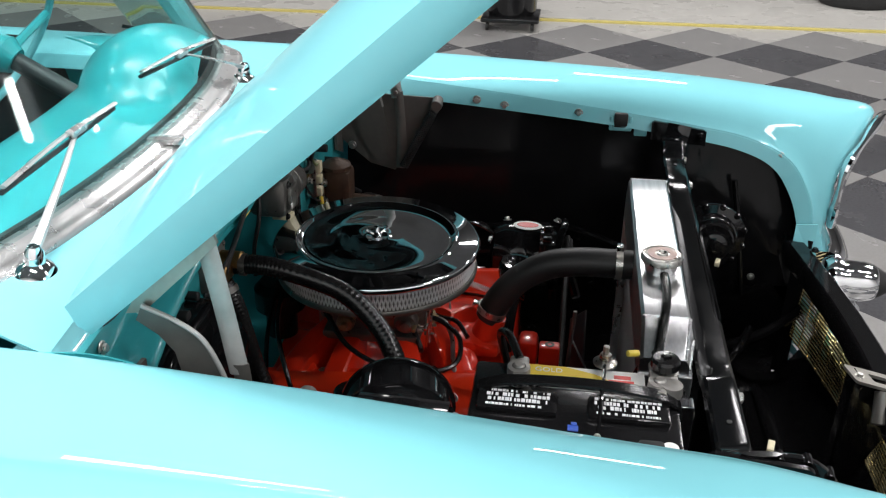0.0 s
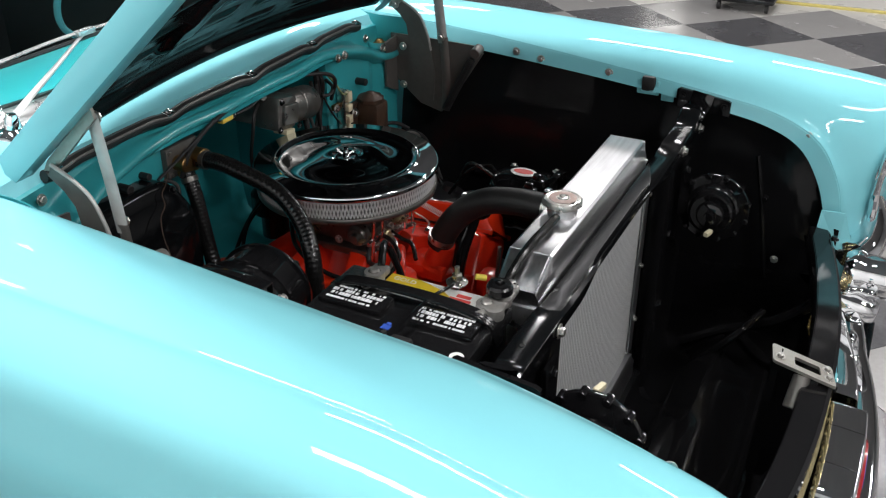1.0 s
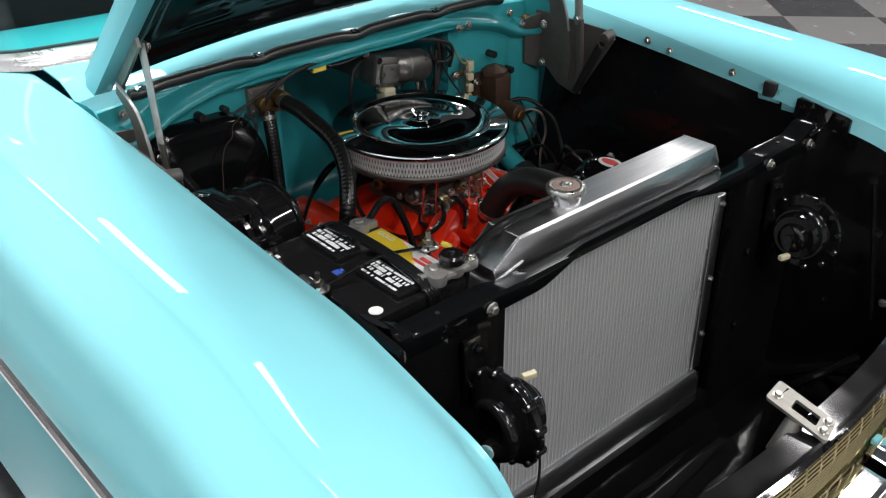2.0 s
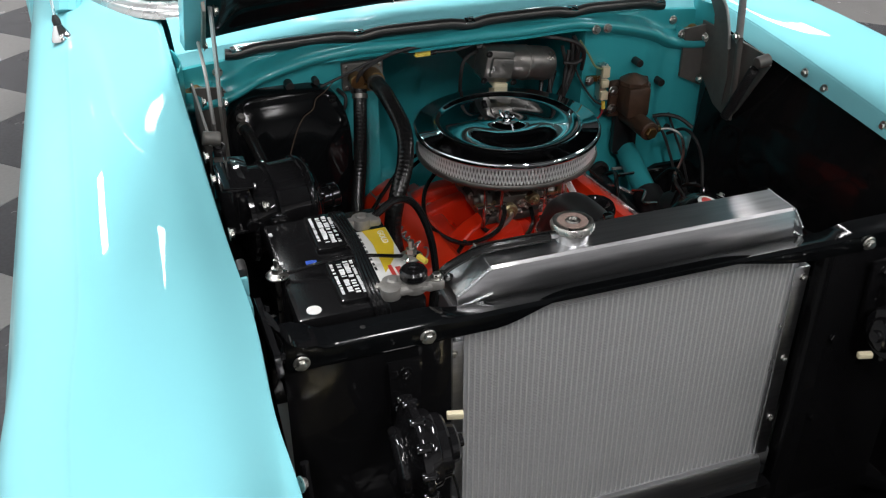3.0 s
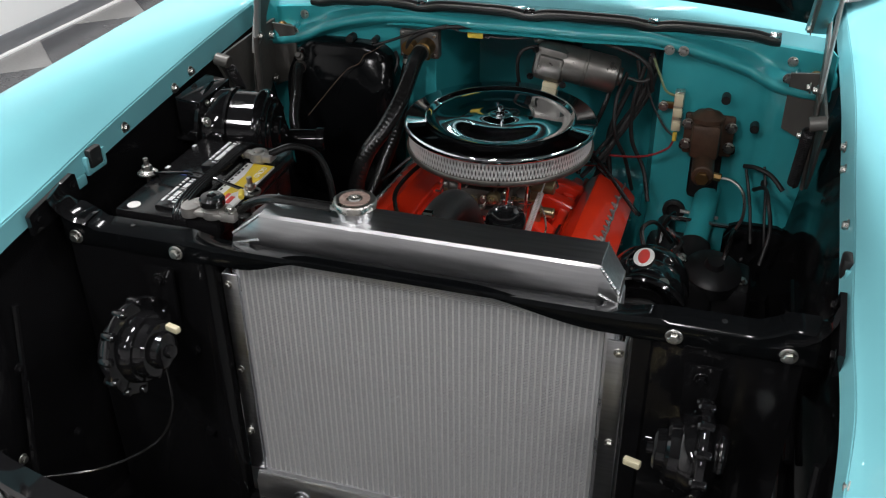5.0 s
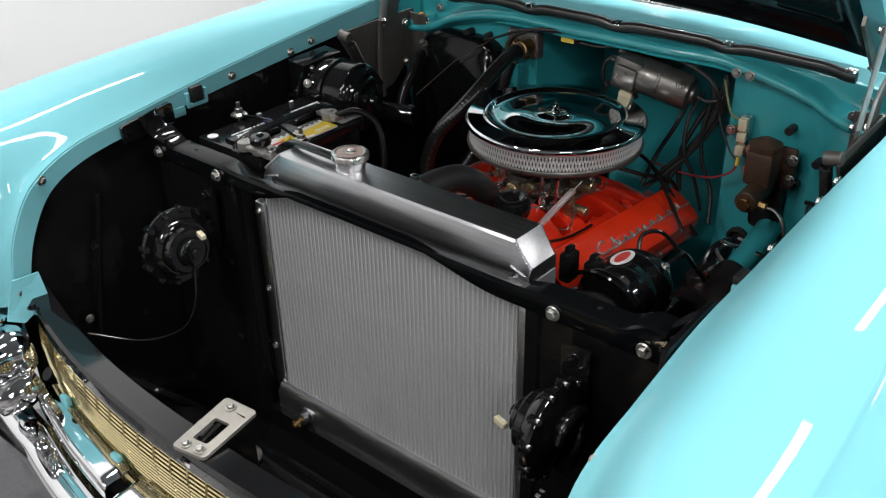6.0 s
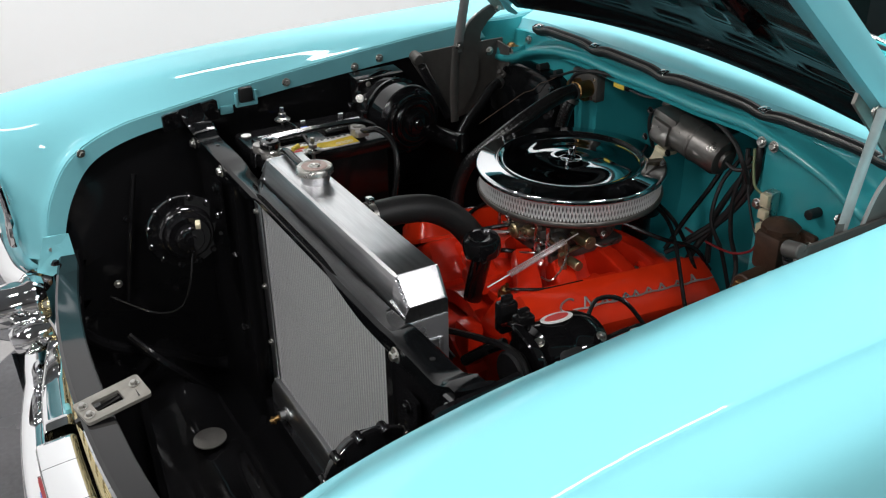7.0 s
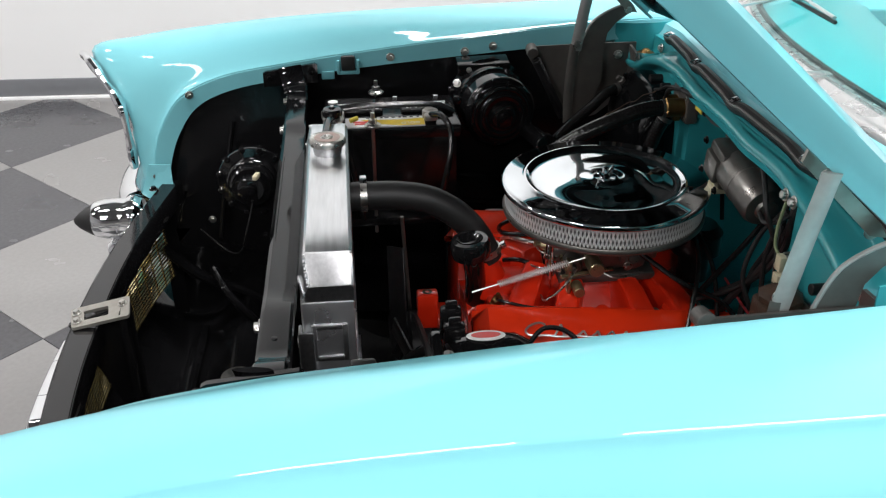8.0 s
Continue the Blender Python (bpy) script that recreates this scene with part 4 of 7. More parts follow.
for pts, r in (([(0.20, -0.52, 0.30), (0.30, -0.53, 0.36), (0.42, -0.535, 0.42), (0.50, -0.54, 0.50)], 0.014), ([(0.20, 0.52, 0.30), (0.30, 0.53, 0.36), (0.42, 0.535, 0.42), (0.50, 0.54, 0.50)], 0.014),
               ([(0.235, -0.50, 0.285), (0.232, -0.20, 0.292), (0.232, 0.20, 0.292), (0.235, 0.50, 0.285)], 0.012), ([(0.415, -0.50, 0.285), (0.420, -0.10, 0.278), (0.420, 0.25, 0.278), (0.415, 0.50, 0.285)], 0.011),
               ([(0.24, -0.42, 0.30), (0.33, -0.44, 0.40), (0.38, -0.52, 0.44)], 0.010), ([(0.24, 0.42, 0.30), (0.33, 0.44, 0.40), (0.38, 0.52, 0.44)], 0.010)):
    bm = B()
    tube(bm, pts, r, 10, 6)
    part("pressed_rib", bm, BLACK_INNER, pan)
# flat grey disc on the raised part of the pan
bm = B()
lathe(bm, [(0, 0.0), (0.034, 0.0), (0.034, 0.003), (0, 0.003)], aim((0.308, -0.209, 0.338), (0.03, 0, 1)), 28)
part("drain_plate", bm, GREY_METAL, pan, "plain grey disc in the pan")

# ---- nose: grille top plate, gold grille, chrome bumper ----
def nose_x(y):
    return 0.563 - 0.055 * (abs(y) / 0.5) ** 2.2


bm = B()
rows = []
for k in range(49):
    y = -0.572 + 1.144 * k / 48
    xf, xr = nose_x(y), nose_x(y) - 0.058 + 0.006 * (abs(y) / 0.5)
    z = 0.641 + 0.016 * (abs(y) / 0.57) ** 4
    rows.append([(xr, y, z - 0.05), (xr, y, z - 0.006), (xr + 0.003, y, z), (xf - 0.012, y, z - 0.003), (xf - 0.006, y, z - 0.008), (xf - 0.006, y, z - 0.034)])
sheet(bm, rows, (-0.002, 0, -0.002))
top_plate = part("grille_top_plate", bm, BLACK, car, "black radiator grille top plate")
for s in (-1, 1):
    black_bolt((0.495, s * 0.535, 0.652), (0, 0, 1), top_plate, 1.0)
bm = B()
prism(bm, [(0.442, -0.006, 0.400), (0.475, -0.006, 0.400), (0.565, -0.002, 0.63), (0.45, -0.002, 0.665)], (0, 0.010, 0))
prism(bm, [(0.448, -0.035, 0.30), (0.448, 0.045, 0.30), (0.452, 0.035, 0.664), (0.452, -0.012, 0.668)], (0.012, 0, 0))
post = part("latch_post", bm, BLACK, car, "black hood latch post")
# slotted catch plate
bm = B()
corners = [Vector((0.453, -0.019, 0.668)), Vector((0.443, 0.042, 0.663)), Vector((0.549, 0.041, 0.641)), Vector((0.563, -0.019, 0.644))]
def catch(u, v):
    return corners[0].lerp(corners[3], u).lerp(corners[1].lerp(corners[2], u), v)
def rim(u0, u1, v0, v1, n=5, c=0.22):
    pts = []
    for cu, cv, a0 in ((u1, v1, 0), (u0, v1, 90), (u0, v0, 180), (u1, v0, 270)):
        for k in range(n):
            a = radians(a0 + 90 * k / (n - 1))
            ru, rv = c * 0.25, c * 0.5
            pts.append(catch(cu + (math.cos(a) - 1) * ru if cu == u1 else cu + (math.cos(a) + 1) * ru, cv + (math.sin(a) - 1) * rv if cv == v1 else cv + (math.sin(a) + 1) * rv))
    return pts
outer, inner_l = rim(0, 1, 0, 1), rim(0.36, 0.78, 0.27, 0.73, 5, 0.12)
for off in (Vector((0, 0, 0.004)), Vector((0, 0, -0.002))):
    a = [bm.verts.new(p + off) for p in outer]
    b = [bm.verts.new(p + off) for p in inner_l]
    for k in range(len(a)):
        bm.faces.new((a[k], a[(k + 1) % len(a)], b[(k + 1) % len(a)], b[k]))
    if off.z > 0:
        ta, tb = a, b
for t, b in ((ta, a), (tb, b)):
    for k in range(len(t)):
        bm.faces.new((t[k], t[(k + 1) % len(t)], b[(k + 1) % len(t)], b[k]))
plate = part("catch_plate", bm, ZINC_DULL, post, "zinc-plated slotted hood catch plate")
for u, v in ((0.12, 0.35), (0.9, 0.28), (0.9, 0.72)):
    bolt(catch(u, v) + Vector((0, 0, 0.004)), (0.15, 0, 1), post, 0.85)
bm = B()
rod(bm, (0.500, -0.048, 0.600), (0.505, -0.012, 0.648), 0.016, 0.015, 16)
part("catch_spring_cup", bm, GREY_METAL, post)

for s in (-1, 1):
    bm = B()
    sheet(bm, [[(0.470 + 0.030 * j / 4, s * (0.592 - 0.012 * j / 4), z) for j in range(5)] for z in (0.655, 0.56, 0.46, 0.36, 0.28)], (-0.004, 0, 0))
    part("nose_closing_panel", bm, BLACK_INNER, car, "black closing panel behind the grille corner")

grille = thing("grille", (0.62, 0, 0.40), "gold anodised mesh grille below the black top plate", "grille")
for k in range(22):
    z = 0.604 - 0.0090 * k
    bm = B()
    tube(bm, [(nose_x(y) - 0.010 + 0.0010 * min(k, 4) - 0.0006 * max(0, k - 4), y, z) for y in [-0.545 + 1.09 * j / 16 for j in range(17)]], 0.0031, 6, 2, 0.75)
    part("grille_bar", bm, GOLD, grille)
for k in range(25):
    y = -0.54 + 1.08 * k / 24
    bm = B()
    tube(bm, [(nose_x(y) - 0.010, y, 0.610), (nose_x(y) - 0.005, y, 0.580), (nose_x(y) - 0.010, y, 0.510), (nose_x(y) - 0.017, y, 0.414)], 0.0024, 5, 2)
    part("grille_upright", bm, GOLD, grille)

bumper = thing("front_bumper", (0.62, 0, 0.30), "polished chrome front bumper with bullet guards and a raised centre", "bumper")
def bump_x(y):
    return 0.632 - 0.055 * (abs(y) / 0.45) ** 2
# upper bar in three pieces, the middle one proud
SIDE_FRONT = [(0.0, 0.618), (0.12, 0.613), (0.20, 0.606), (0.26, 0.598), (0.32, 0.588), (0.40, 0.570), (0.47, 0.553), (0.52, 0.540)]
for y0, y1, middle in ((-0.485, -0.176, False), (-0.150, -0.0565, True), (-0.0550, 0.0545, True), (0.0560, 0.148, True), (0.176, 0.485, False)):
    bm = B()
    rows = []
    for k in range(25):
        y = y0 + (y1 - y0) * k / 24
        xi = nose_x(y) + (0.002 if middle else 0.0)
        xo = 0.633 - 0.25 * y * y if middle else lerp_table(SIDE_FRONT, abs(y))
        # the ends of the middle piece turn down
        up = 0.004 - 0.016 * ease((abs(y) - 0.128) / 0.022) if middle else -0.006 * ease((0.19 - abs(y)) / 0.014)
        z, w = 0.510 + up, xo - xi
        rows.append([(xi + 0.002, y, z - 0.016), (xi, y, z - 0.004), (xi + 0.003, y, z), (xi + 0.3 * w, y, z + 0.0005), (xi + 0.8 * w, y, z - 0.002), (xo - 0.004, y, z - 0.003), (xo, y, z - 0.006), (xo + 0.003, y, z - 0.018), (xo + 0.002, y, z - 0.045)])
    sheet(bm, [curve(r, 2) for r in rows], (-0.002, 0, -0.003))
    part("upper_bar", bm, CHROME, bumper, angle=60)
bm = B()
rows = []
for k in range(57):
    y = -0.90 + 1.80 * k / 56
    x = bump_x(y) if abs(y) < 0.45 else 0.577 - 0.10 * (abs(y) - 0.45) - 0.35 * (abs(y) - 0.45) ** 2
    rows.append([(x - 0.024, y, 0.440), (x - 0.018, y, 0.450), (x + 0.004, y, 0.453), (x + 0.026, y, 0.449), (x + 0.037, y, 0.438), (x + 0.041, y, 0.40), (x + 0.038, y, 0.35), (x + 0.026, y, 0.315), (x, y, 0.30), (x - 0.04, y, 0.295)])
sheet(bm, [curve(r, 2) for r in rows])
part("lower_bar", bm, CHROME, bumper, angle=60)
# small enamelled emblem on the middle piece
bm = B()
prism(bm, [(0.6335, -0.085, 0.480), (0.636, -0.04, 0.462), (0.636, 0.04, 0.462), (0.6335, 0.085, 0.480), (0.635, 0.05, 0.490), (0.635, -0.05, 0.490)], (0.006, 0, 0))
emblem = part("emblem", bm, EMBLEM_RED, bumper, "small red and blue enamel emblem")
bm = B()
prism(bm, [(0.6415, -0.040, 0.468), (0.6415, 0.040, 0.468), (0.6405, 0.036, 0.484), (0.6405, -0.036, 0.484)], (0.002, 0, 0))
part("emblem_field", bm, BLUE_INK, emblem)
for s in (-1, 1):
    m = aim((0.585, s * 0.540, 0.580), (1, 0, -0.02))
    bm = B()
    lathe(bm, [(0, -0.06), (0.044, -0.058), (0.052, -0.045), (0.053, -0.03), (0.047, -0.018), (0.048, 0.0), (0.047, 0.030), (0.042, 0.052), (0.038, 0.058)], m, 32)
    guard = part("bullet_guard", bm, CHROME, bumper, "chrome bullet bumper guard")
    bm = B()
    lathe(bm, [(0.039, 0.056), (0.035, 0.066), (0.020, 0.090), (0.008, 0.103), (0, 0.106)], m, 28)
    part("rubber_tip", bm, RUBBER, guard, "black rubber bullet tip")
    bm = B()
    lathe(bm, [(0, -0.05), (0.036, -0.045), (0.040, -0.01), (0.036, 0.02), (0.024, 0.038), (0, 0.044)], aim((0.575, s * 0.525, 0.505), (1, 0, -0.2)), 24)
    part("lower_lobe", bm, CHROME, guard)
    bm = B()
    tube(bm, [(0.54, s * 0.575, 0.60), (0.56, s * 0.64, 0.60), (0.565, s * 0.76, 0.60), (0.54, s * 0.90, 0.60)], 0.042, 12, 6, 0.8)
    part("corner_bar", bm, CHROME, bumper)
    for yb, zb in ((0.215, 0.517), (0.42, 0.524)):
        bm = B()
        box(bm, (nose_x(yb) - 0.002, s * yb - 0.012, zb - 0.03), (nose_x(yb) + 0.010, s * yb + 0.012, zb), 0.004)
        part("bumper_arm", bm, TURQ, bumper, "turquoise painted bumper arm")


# ---- radiator ----
radiator = thing("radiator", (0.08, 0.012, 0.27), "brushed aluminium radiator with a welded top tank and silver core", "radiator")
bm = B()
full = [(0.036, 0.815), (0.036, 0.903), (0.041, 0.908), (0.106, 0.908), (0.110, 0.904), (0.119, 0.868), (0.119, 0.850), (0.117, 0.815)]
low = [(0.036, 0.815), (0.036, 0.860), (0.041, 0.864), (0.100, 0.864), (0.104, 0.862), (0.110, 0.852), (0.110, 0.842), (0.110, 0.815)]
rows = []
for y, f in ((-0.296, 1), (-0.294, 0.96), (-0.246, 0.03), (-0.242, 0), (-0.2, 0), (-0.1, 0), (0, 0), (0.1, 0), (0.2, 0), (0.284, 0), (0.287, 0.03), (0.312, 0.96), (0.314, 1)):
    rows.append([(a[0] * (1 - f) + b[0] * f, y, a[1] * (1 - f) + b[1] * f) for a, b in zip(full, low)])
front = [[bm.verts.new(p) for p in r] for r in rows]
for a, b in zip(front, front[1:]):
    for k in range(len(a)):
        bm.faces.new((a[k], a[(k + 1) % len(a)], b[(k + 1) % len(a)], b[k]))
bm.faces.new(front[0])
bm.faces.new(front[-1][::-1])
tank = part("top_tank", bm, ALUMINIUM, radiator, angle=25)
for y0, y1 in ((-0.244, -0.296), (0.286, 0.314)):
    bm = B()
    tube(bm, [(0.109, y0, 0.9060), (0.107, (y0 + y1) / 2, 0.884), (0.104, y1, 0.863)], lambda t: 0.0028 + 0.0007 * math.sin(60 * t), 6, 12)
    tube(bm, [(0.038, y0, 0.907), (0.107, y0, 0.9075)], 0.0012, 6, 8)
    tube(bm, [(0.119, y0, 0.868), (0.1105, y1, 0.848)], lambda t: 0.0024 + 0.0007 * math.sin(50 * t), 6, 14)
    part("weld_bead", bm, WELD, tank)
bm = B()
box(bm, (0.036, 0.300, 0.28), (0.116, 0.3165, 0.838), 0.003)
side_wall = part("side_tank_wall", bm, ALU_POLISHED, radiator, "polished aluminium side wall")
bm = B()
for lo, hi in (((0.048, 0.3165, 0.735), (0.056, 0.3215, 0.800)), ((0.096, 0.3165, 0.735), (0.104, 0.3215, 0.800)), ((0.056, 0.3165, 0.792), (0.096, 0.3215, 0.800)), ((0.056, 0.3165, 0.735), (0.096, 0.3215, 0.743))):
    box(bm, lo, hi, 0.0015)
part("side_bracket", bm, WELD, side_wall)
bm = B()
box(bm, (0.036, -0.302, 0.28), (0.116, -0.288, 0.838), 0.003)
part("side_tank_wall", bm, ALU_POLISHED, radiator, "polished aluminium side wall")
# core with its upright tubes
bm = B()
box(bm, (0.052, -0.288, 0.368), (0.117, 0.300, 0.835))
core = part("core", bm, CORE, radiator, "grey finned radiator core")
bm = B()
box(bm, (0.1165, -0.0014, 0.372), (0.1185, 0.0014, 0.832))
TUBE_ME = to_mesh("core_tube", bm, CORE_TUBE)
for k in range(58):
    link("core_tube", TUBE_ME, core, "", pose(0, -0.280 + 0.5725 * k / 57, 0))
bm = B()
box(bm, (0.1165, -0.0040, -0.0003), (0.1182, 0.0040, 0.0003))
bmesh.ops.delete(bm, geom=[f for f in bm.faces if f.normal.x < -0.5], context="FACES_ONLY")
src = [v.co.copy() for v in bm.verts]
bm.verts.index_update()
fcs = [[v.index for v in f.verts] for f in bm.faces]
bm.free()
verts, faces = [], []
for k in range(57):
    y = -0.280 + 0.5725 * (k + 0.5) / 57
    for j in range(150):
        z = 0.374 + 0.456 * j / 149
        tilt = 0.0004 * (1 if j % 2 else -1)
        base = len(verts)
        for p in src:
            verts.append((p.x, y + p.y * 1.05, z + p.z + tilt * (p.y / 0.004)))
        faces += [[base + i for i in f] for f in fcs]
me = bpy.data.meshes.new("fins")
me.from_pydata(verts, [], faces)
me.materials.append(CORE)
fins = link("fin_pack", me, core)
tagged(fins, kind="stuff")
bm = B()
prism(bm, [(0.03, -0.302, 0.28), (0.03, -0.302, 0.368), (0.125, -0.302, 0.368), (0.136, -0.302, 0.352), (0.136, -0.302, 0.30), (0.12, -0.302, 0.28)], (0, 0.618, 0))
lower = part("bottom_tank", bm, ALUMINIUM, radiator)
bm = B()
tube(bm, [(0.127, -0.30, 0.367), (0.127, 0.314, 0.367)], 0.003, 6, 30)
part("weld_bead", bm, WELD, lower)
bm = B()
lathe(bm, [(0.016, 0), (0.016, 0.004), (0.011, 0.006), (0.011, 0.018), (0.007, 0.020), (0, 0.020)], aim((0.136, -0.213, 0.332), (1, 0, 0)), 18)
part("drain_boss", bm, ALUMINIUM, lower)
bm = B()
rod(bm, (0.154, -0.213, 0.332), (0.176, -0.213, 0.325), 0.006, seg=10)
rod(bm, (0.168, -0.225, 0.327), (0.168, -0.201, 0.327), 0.003, seg=8)
part("drain_cock", bm, BRASS, lower, "small brass drain cock")
for y0, y1 in ((-0.318, -0.290), (0.306, 0.334)):
    bm = B()
    box(bm, (0.118, y0, 0.37), (0.123, y1, 0.795), 0.002)
    box(bm, (0.100, y0 if y0 < 0 else y1 - 0.004, 0.37), (0.123, y0 + 0.004 if y0 < 0 else y1, 0.795), 0.0015)
    rail = part("side_bracket", bm, ALUMINIUM, radiator, "aluminium radiator side bracket")
    for z in (0.775, 0.60, 0.46):
        bolt((0.123, (y0 + y1) / 2 + (-0.004 if y0 < 0 else 0.004), z), (1, 0, 0), rail, 0.75)
bm = B()
lathe(bm, [(0.030, 0.0), (0.030, 0.003), (0.0255, 0.004), (0.0250, 0.009), (0.0265, 0.010), (0.0265, 0.019), (0.029, 0.020), (0.029, 0.024), (0, 0.024)], Matrix.Translation((0.073, -0.097, 0.904)), 36)
rod(bm, (0.075, -0.118, 0.919), (0.076, -0.142, 0.919), 0.0045, seg=10)
neck = part("filler_neck", bm, ALUMINIUM, radiator)
bm = B()
m = Matrix.Translation((0.073, -0.097, 0.926))
lathe(bm, [(0.033, 0.0), (0.0345, 0.002), (0.0345, 0.009), (0.032, 0.0125), (0.028, 0.0135)], m, 12)
lathe(bm, [(0.028, 0.0135), (0.024, 0.0125), (0.010, 0.0125), (0.009, 0.0150), (0.006, 0.0155), (0.0045, 0.0125), (0, 0.0125)], m, 32)
cap = part("pressure_cap", bm, STEEL, radiator, "dull silver pressure cap")
bm = B()
lathe(bm, [(0.0125, 0.0128), (0.0125, 0.0134), (0.0235, 0.0134), (0.0235, 0.0126)], m, 32)
part("cap_label", bm, CAP_RED, cap, "worn reddish print on the cap")

overflow = thing("overflow_hose", (0.07, -0.30, 0.70), "thin black overflow hose lying over the radiator tank", "hose")
bm = B()
tube(bm, [(0.076, -0.136, 0.919), (0.076, -0.18, 0.920), (0.072, -0.235, 0.917), (0.066, -0.275, 0.902), (0.060, -0.308, 0.872), (0.058, -0.318, 0.80), (0.06, -0.318, 0.70)], 0.0075, 10, 6)
part("hose", bm, RUBBER_GLOSS, overflow)

upper = thing("radiator_hose", (-0.10, 0.0, 0.75), "thick matt black upper radiator hose with steel clamps", "hose")
bm = B()
tube(bm, [(0.036, 0.0, 0.862), (-0.005, 0.0, 0.862), (-0.055, 0.001, 0.860), (-0.11, 0.003, 0.848), (-0.16, 0.005, 0.815), (-0.195, 0.007, 0.770), (-0.215, 0.007, 0.725)], 0.026, 18, 7)
part("hose", bm, RUBBER, upper)
for p, d in (((0.012, 0.0, 0.862), (1, 0, 0)), ((-0.210, 0.007, 0.742), (-0.35, 0, -1))):
    bm = B()
    lathe(bm, [(0.0262, -0.006), (0.0278, -0.006), (0.0278, 0.006), (0.0262, 0.006)], aim(p, d), 28)
    clamp = part("clamp", bm, STEEL, upper, "steel hose clamp")
    bm = B()
    mm = aim(p, d)
    box(bm, (-0.008, 0.026, -0.006), (0.008, 0.038, 0.006), 0.002, mm)
    part("clamp_screw", bm, CHROME_WORN, clamp)

# ---- engine ----
engine = thing("engine", (-0.40, 0.0, 0.25), "bright red painted V8 engine with black and plated fittings", "engine")
bm = B()
box(bm, (-0.64, -0.16, 0.28), (-0.17, 0.16, 0.60), 0.03)
box(bm, (-0.20, -0.13, 0.34), (-0.155, 0.13, 0.60), 0.02)
part("block", bm, RED, engine)
for s in (-1, 1):
    lean = Matrix.Translation((-0.392, s * 0.180, 0.636)) @ Euler((0, radians(-5.2), 0)).to_matrix().to_4x4() @ Euler((radians(-s * 32), 0, 0)).to_matrix().to_4x4()
    bm = B()
    box(bm, (-0.245, -0.072, -0.16), (0.225, 0.072, 0.015), 0.012, lean)
    part("cylinder_head", bm, RED, engine)
    bm = B()
    rows = []
    for k in range(25):
        t = k / 24
        x = -0.243 + 0.475 * t
        e = min(ease(t / 0.05), ease((1 - t) / 0.05))
        w, h = 0.066 - 0.012 * (1 - e), 0.012 + 0.060 * e
        prof = [(-0.074, 0.014), (-0.074, 0.022), (-w, 0.024), (-w + 0.002, h * 0.7), (-w + 0.010, h * 0.92), (-w + 0.026, h), (0, h + 0.003), (w - 0.026, h), (w - 0.010, h * 0.92), (w - 0.002, h * 0.7), (w, 0.024), (0.074, 0.022), (0.074, 0.014)]
        rows.append([lean @ Vector((x, a if a * s > 0 else 0.68 * a, b)) for a, b in prof])
    sheet(bm, rows)
    for r in (rows[0], rows[-1]):
        bm.faces.new([bm.verts.new(p) for p in r])
    cover = part("valve_cover", bm, RED_SMOOTH, engine, "smooth red valve cover", angle=40)
    # raised silver script trim: a base line with slanted strokes and one open loop
    bm = B()
    def on_cover(x, up, s=s, lean=lean):
        return lean @ Vector((x, s * (0.020 - up), 0.0765 - 0.05 * max(0.0, abs(0.020 - up) - 0.03)))
    tube(bm, [on_cover(0.135 - 0.35 * k / 20, 0.0012 * math.sin(1.9 * k)) for k in range(21)], 0.0021, 5, 3)
    tube(bm, [on_cover(0.118, 0.020), on_cover(0.128, 0.024), on_cover(0.145, 0.018), on_cover(0.153, 0.008), on_cover(0.146, 0.001), on_cover(0.130, 0.0)], 0.0021, 5, 4)
    for x0, h, w in ((0.100, 0.021, 0.009), (0.086, 0.009, 0.006), (0.062, 0.010, 0.010), (0.036, 0.010, 0.007), (0.012, 0.010, 0.010), (-0.014, 0.010, 0.006), (-0.044, 0.010, 0.010), (-0.078, 0.012, 0.008), (-0.118, 0.010, 0.009), (-0.160, 0.015, 0.006)):
        tube(bm, [on_cover(x0 + 0.004, 0.0), on_cover(x0 - 0.004, h * 0.6), on_cover(x0 - 0.006 - w * 0.3, h), on_cover(x0 - 0.005 - w * 0.7, h * 0.55), on_cover(x0 - w - 0.004, 0.0)], 0.0020, 5, 4)
    part("script_trim", bm, DULL_SILVER, cover, "thin silver raised script line")
    for x in (-0.2, -0.07, 0.07, 0.2):
        bolt(lean @ Vector((x, s * 0.071, 0.022)), lean.to_3x3() @ Vector((0, 0, 1)), cover, 0.8)
    # exhaust manifold outside the head
    bm = B()
    tube(bm, [(-0.60, s * 0.315, 0.50), (-0.45, s * 0.325, 0.52), (-0.30, s * 0.325, 0.52), (-0.20, s * 0.31, 0.50)], 0.035, 10, 5)
    part("exhaust_manifold", bm, GREY_METAL, engine)
bm = B()
rows = []
for k in range(41):
    x = -0.61 + 0.44 * k / 40
    row = []
    for j in range(33):
        y = -0.150 + 0.30 * j / 32
        z = 0.626 + 0.022 * math.cos(math.pi * y / 0.32)
        z -= 0.016 * ease((abs(y) - 0.02) / 0.05)
        z += 0.064 * math.exp(-((x + 0.41) / 0.07) ** 4 - (y / 0.065) ** 4)
        row.append((x, y, z + 0.010 * noise.noise((14 * x, 14 * y, 1.7))))
    rows.append(row)
sheet(bm, rows, (0, 0, -0.03))
manifold = part("intake_manifold", bm, RED, engine, "red cast intake manifold", angle=60)
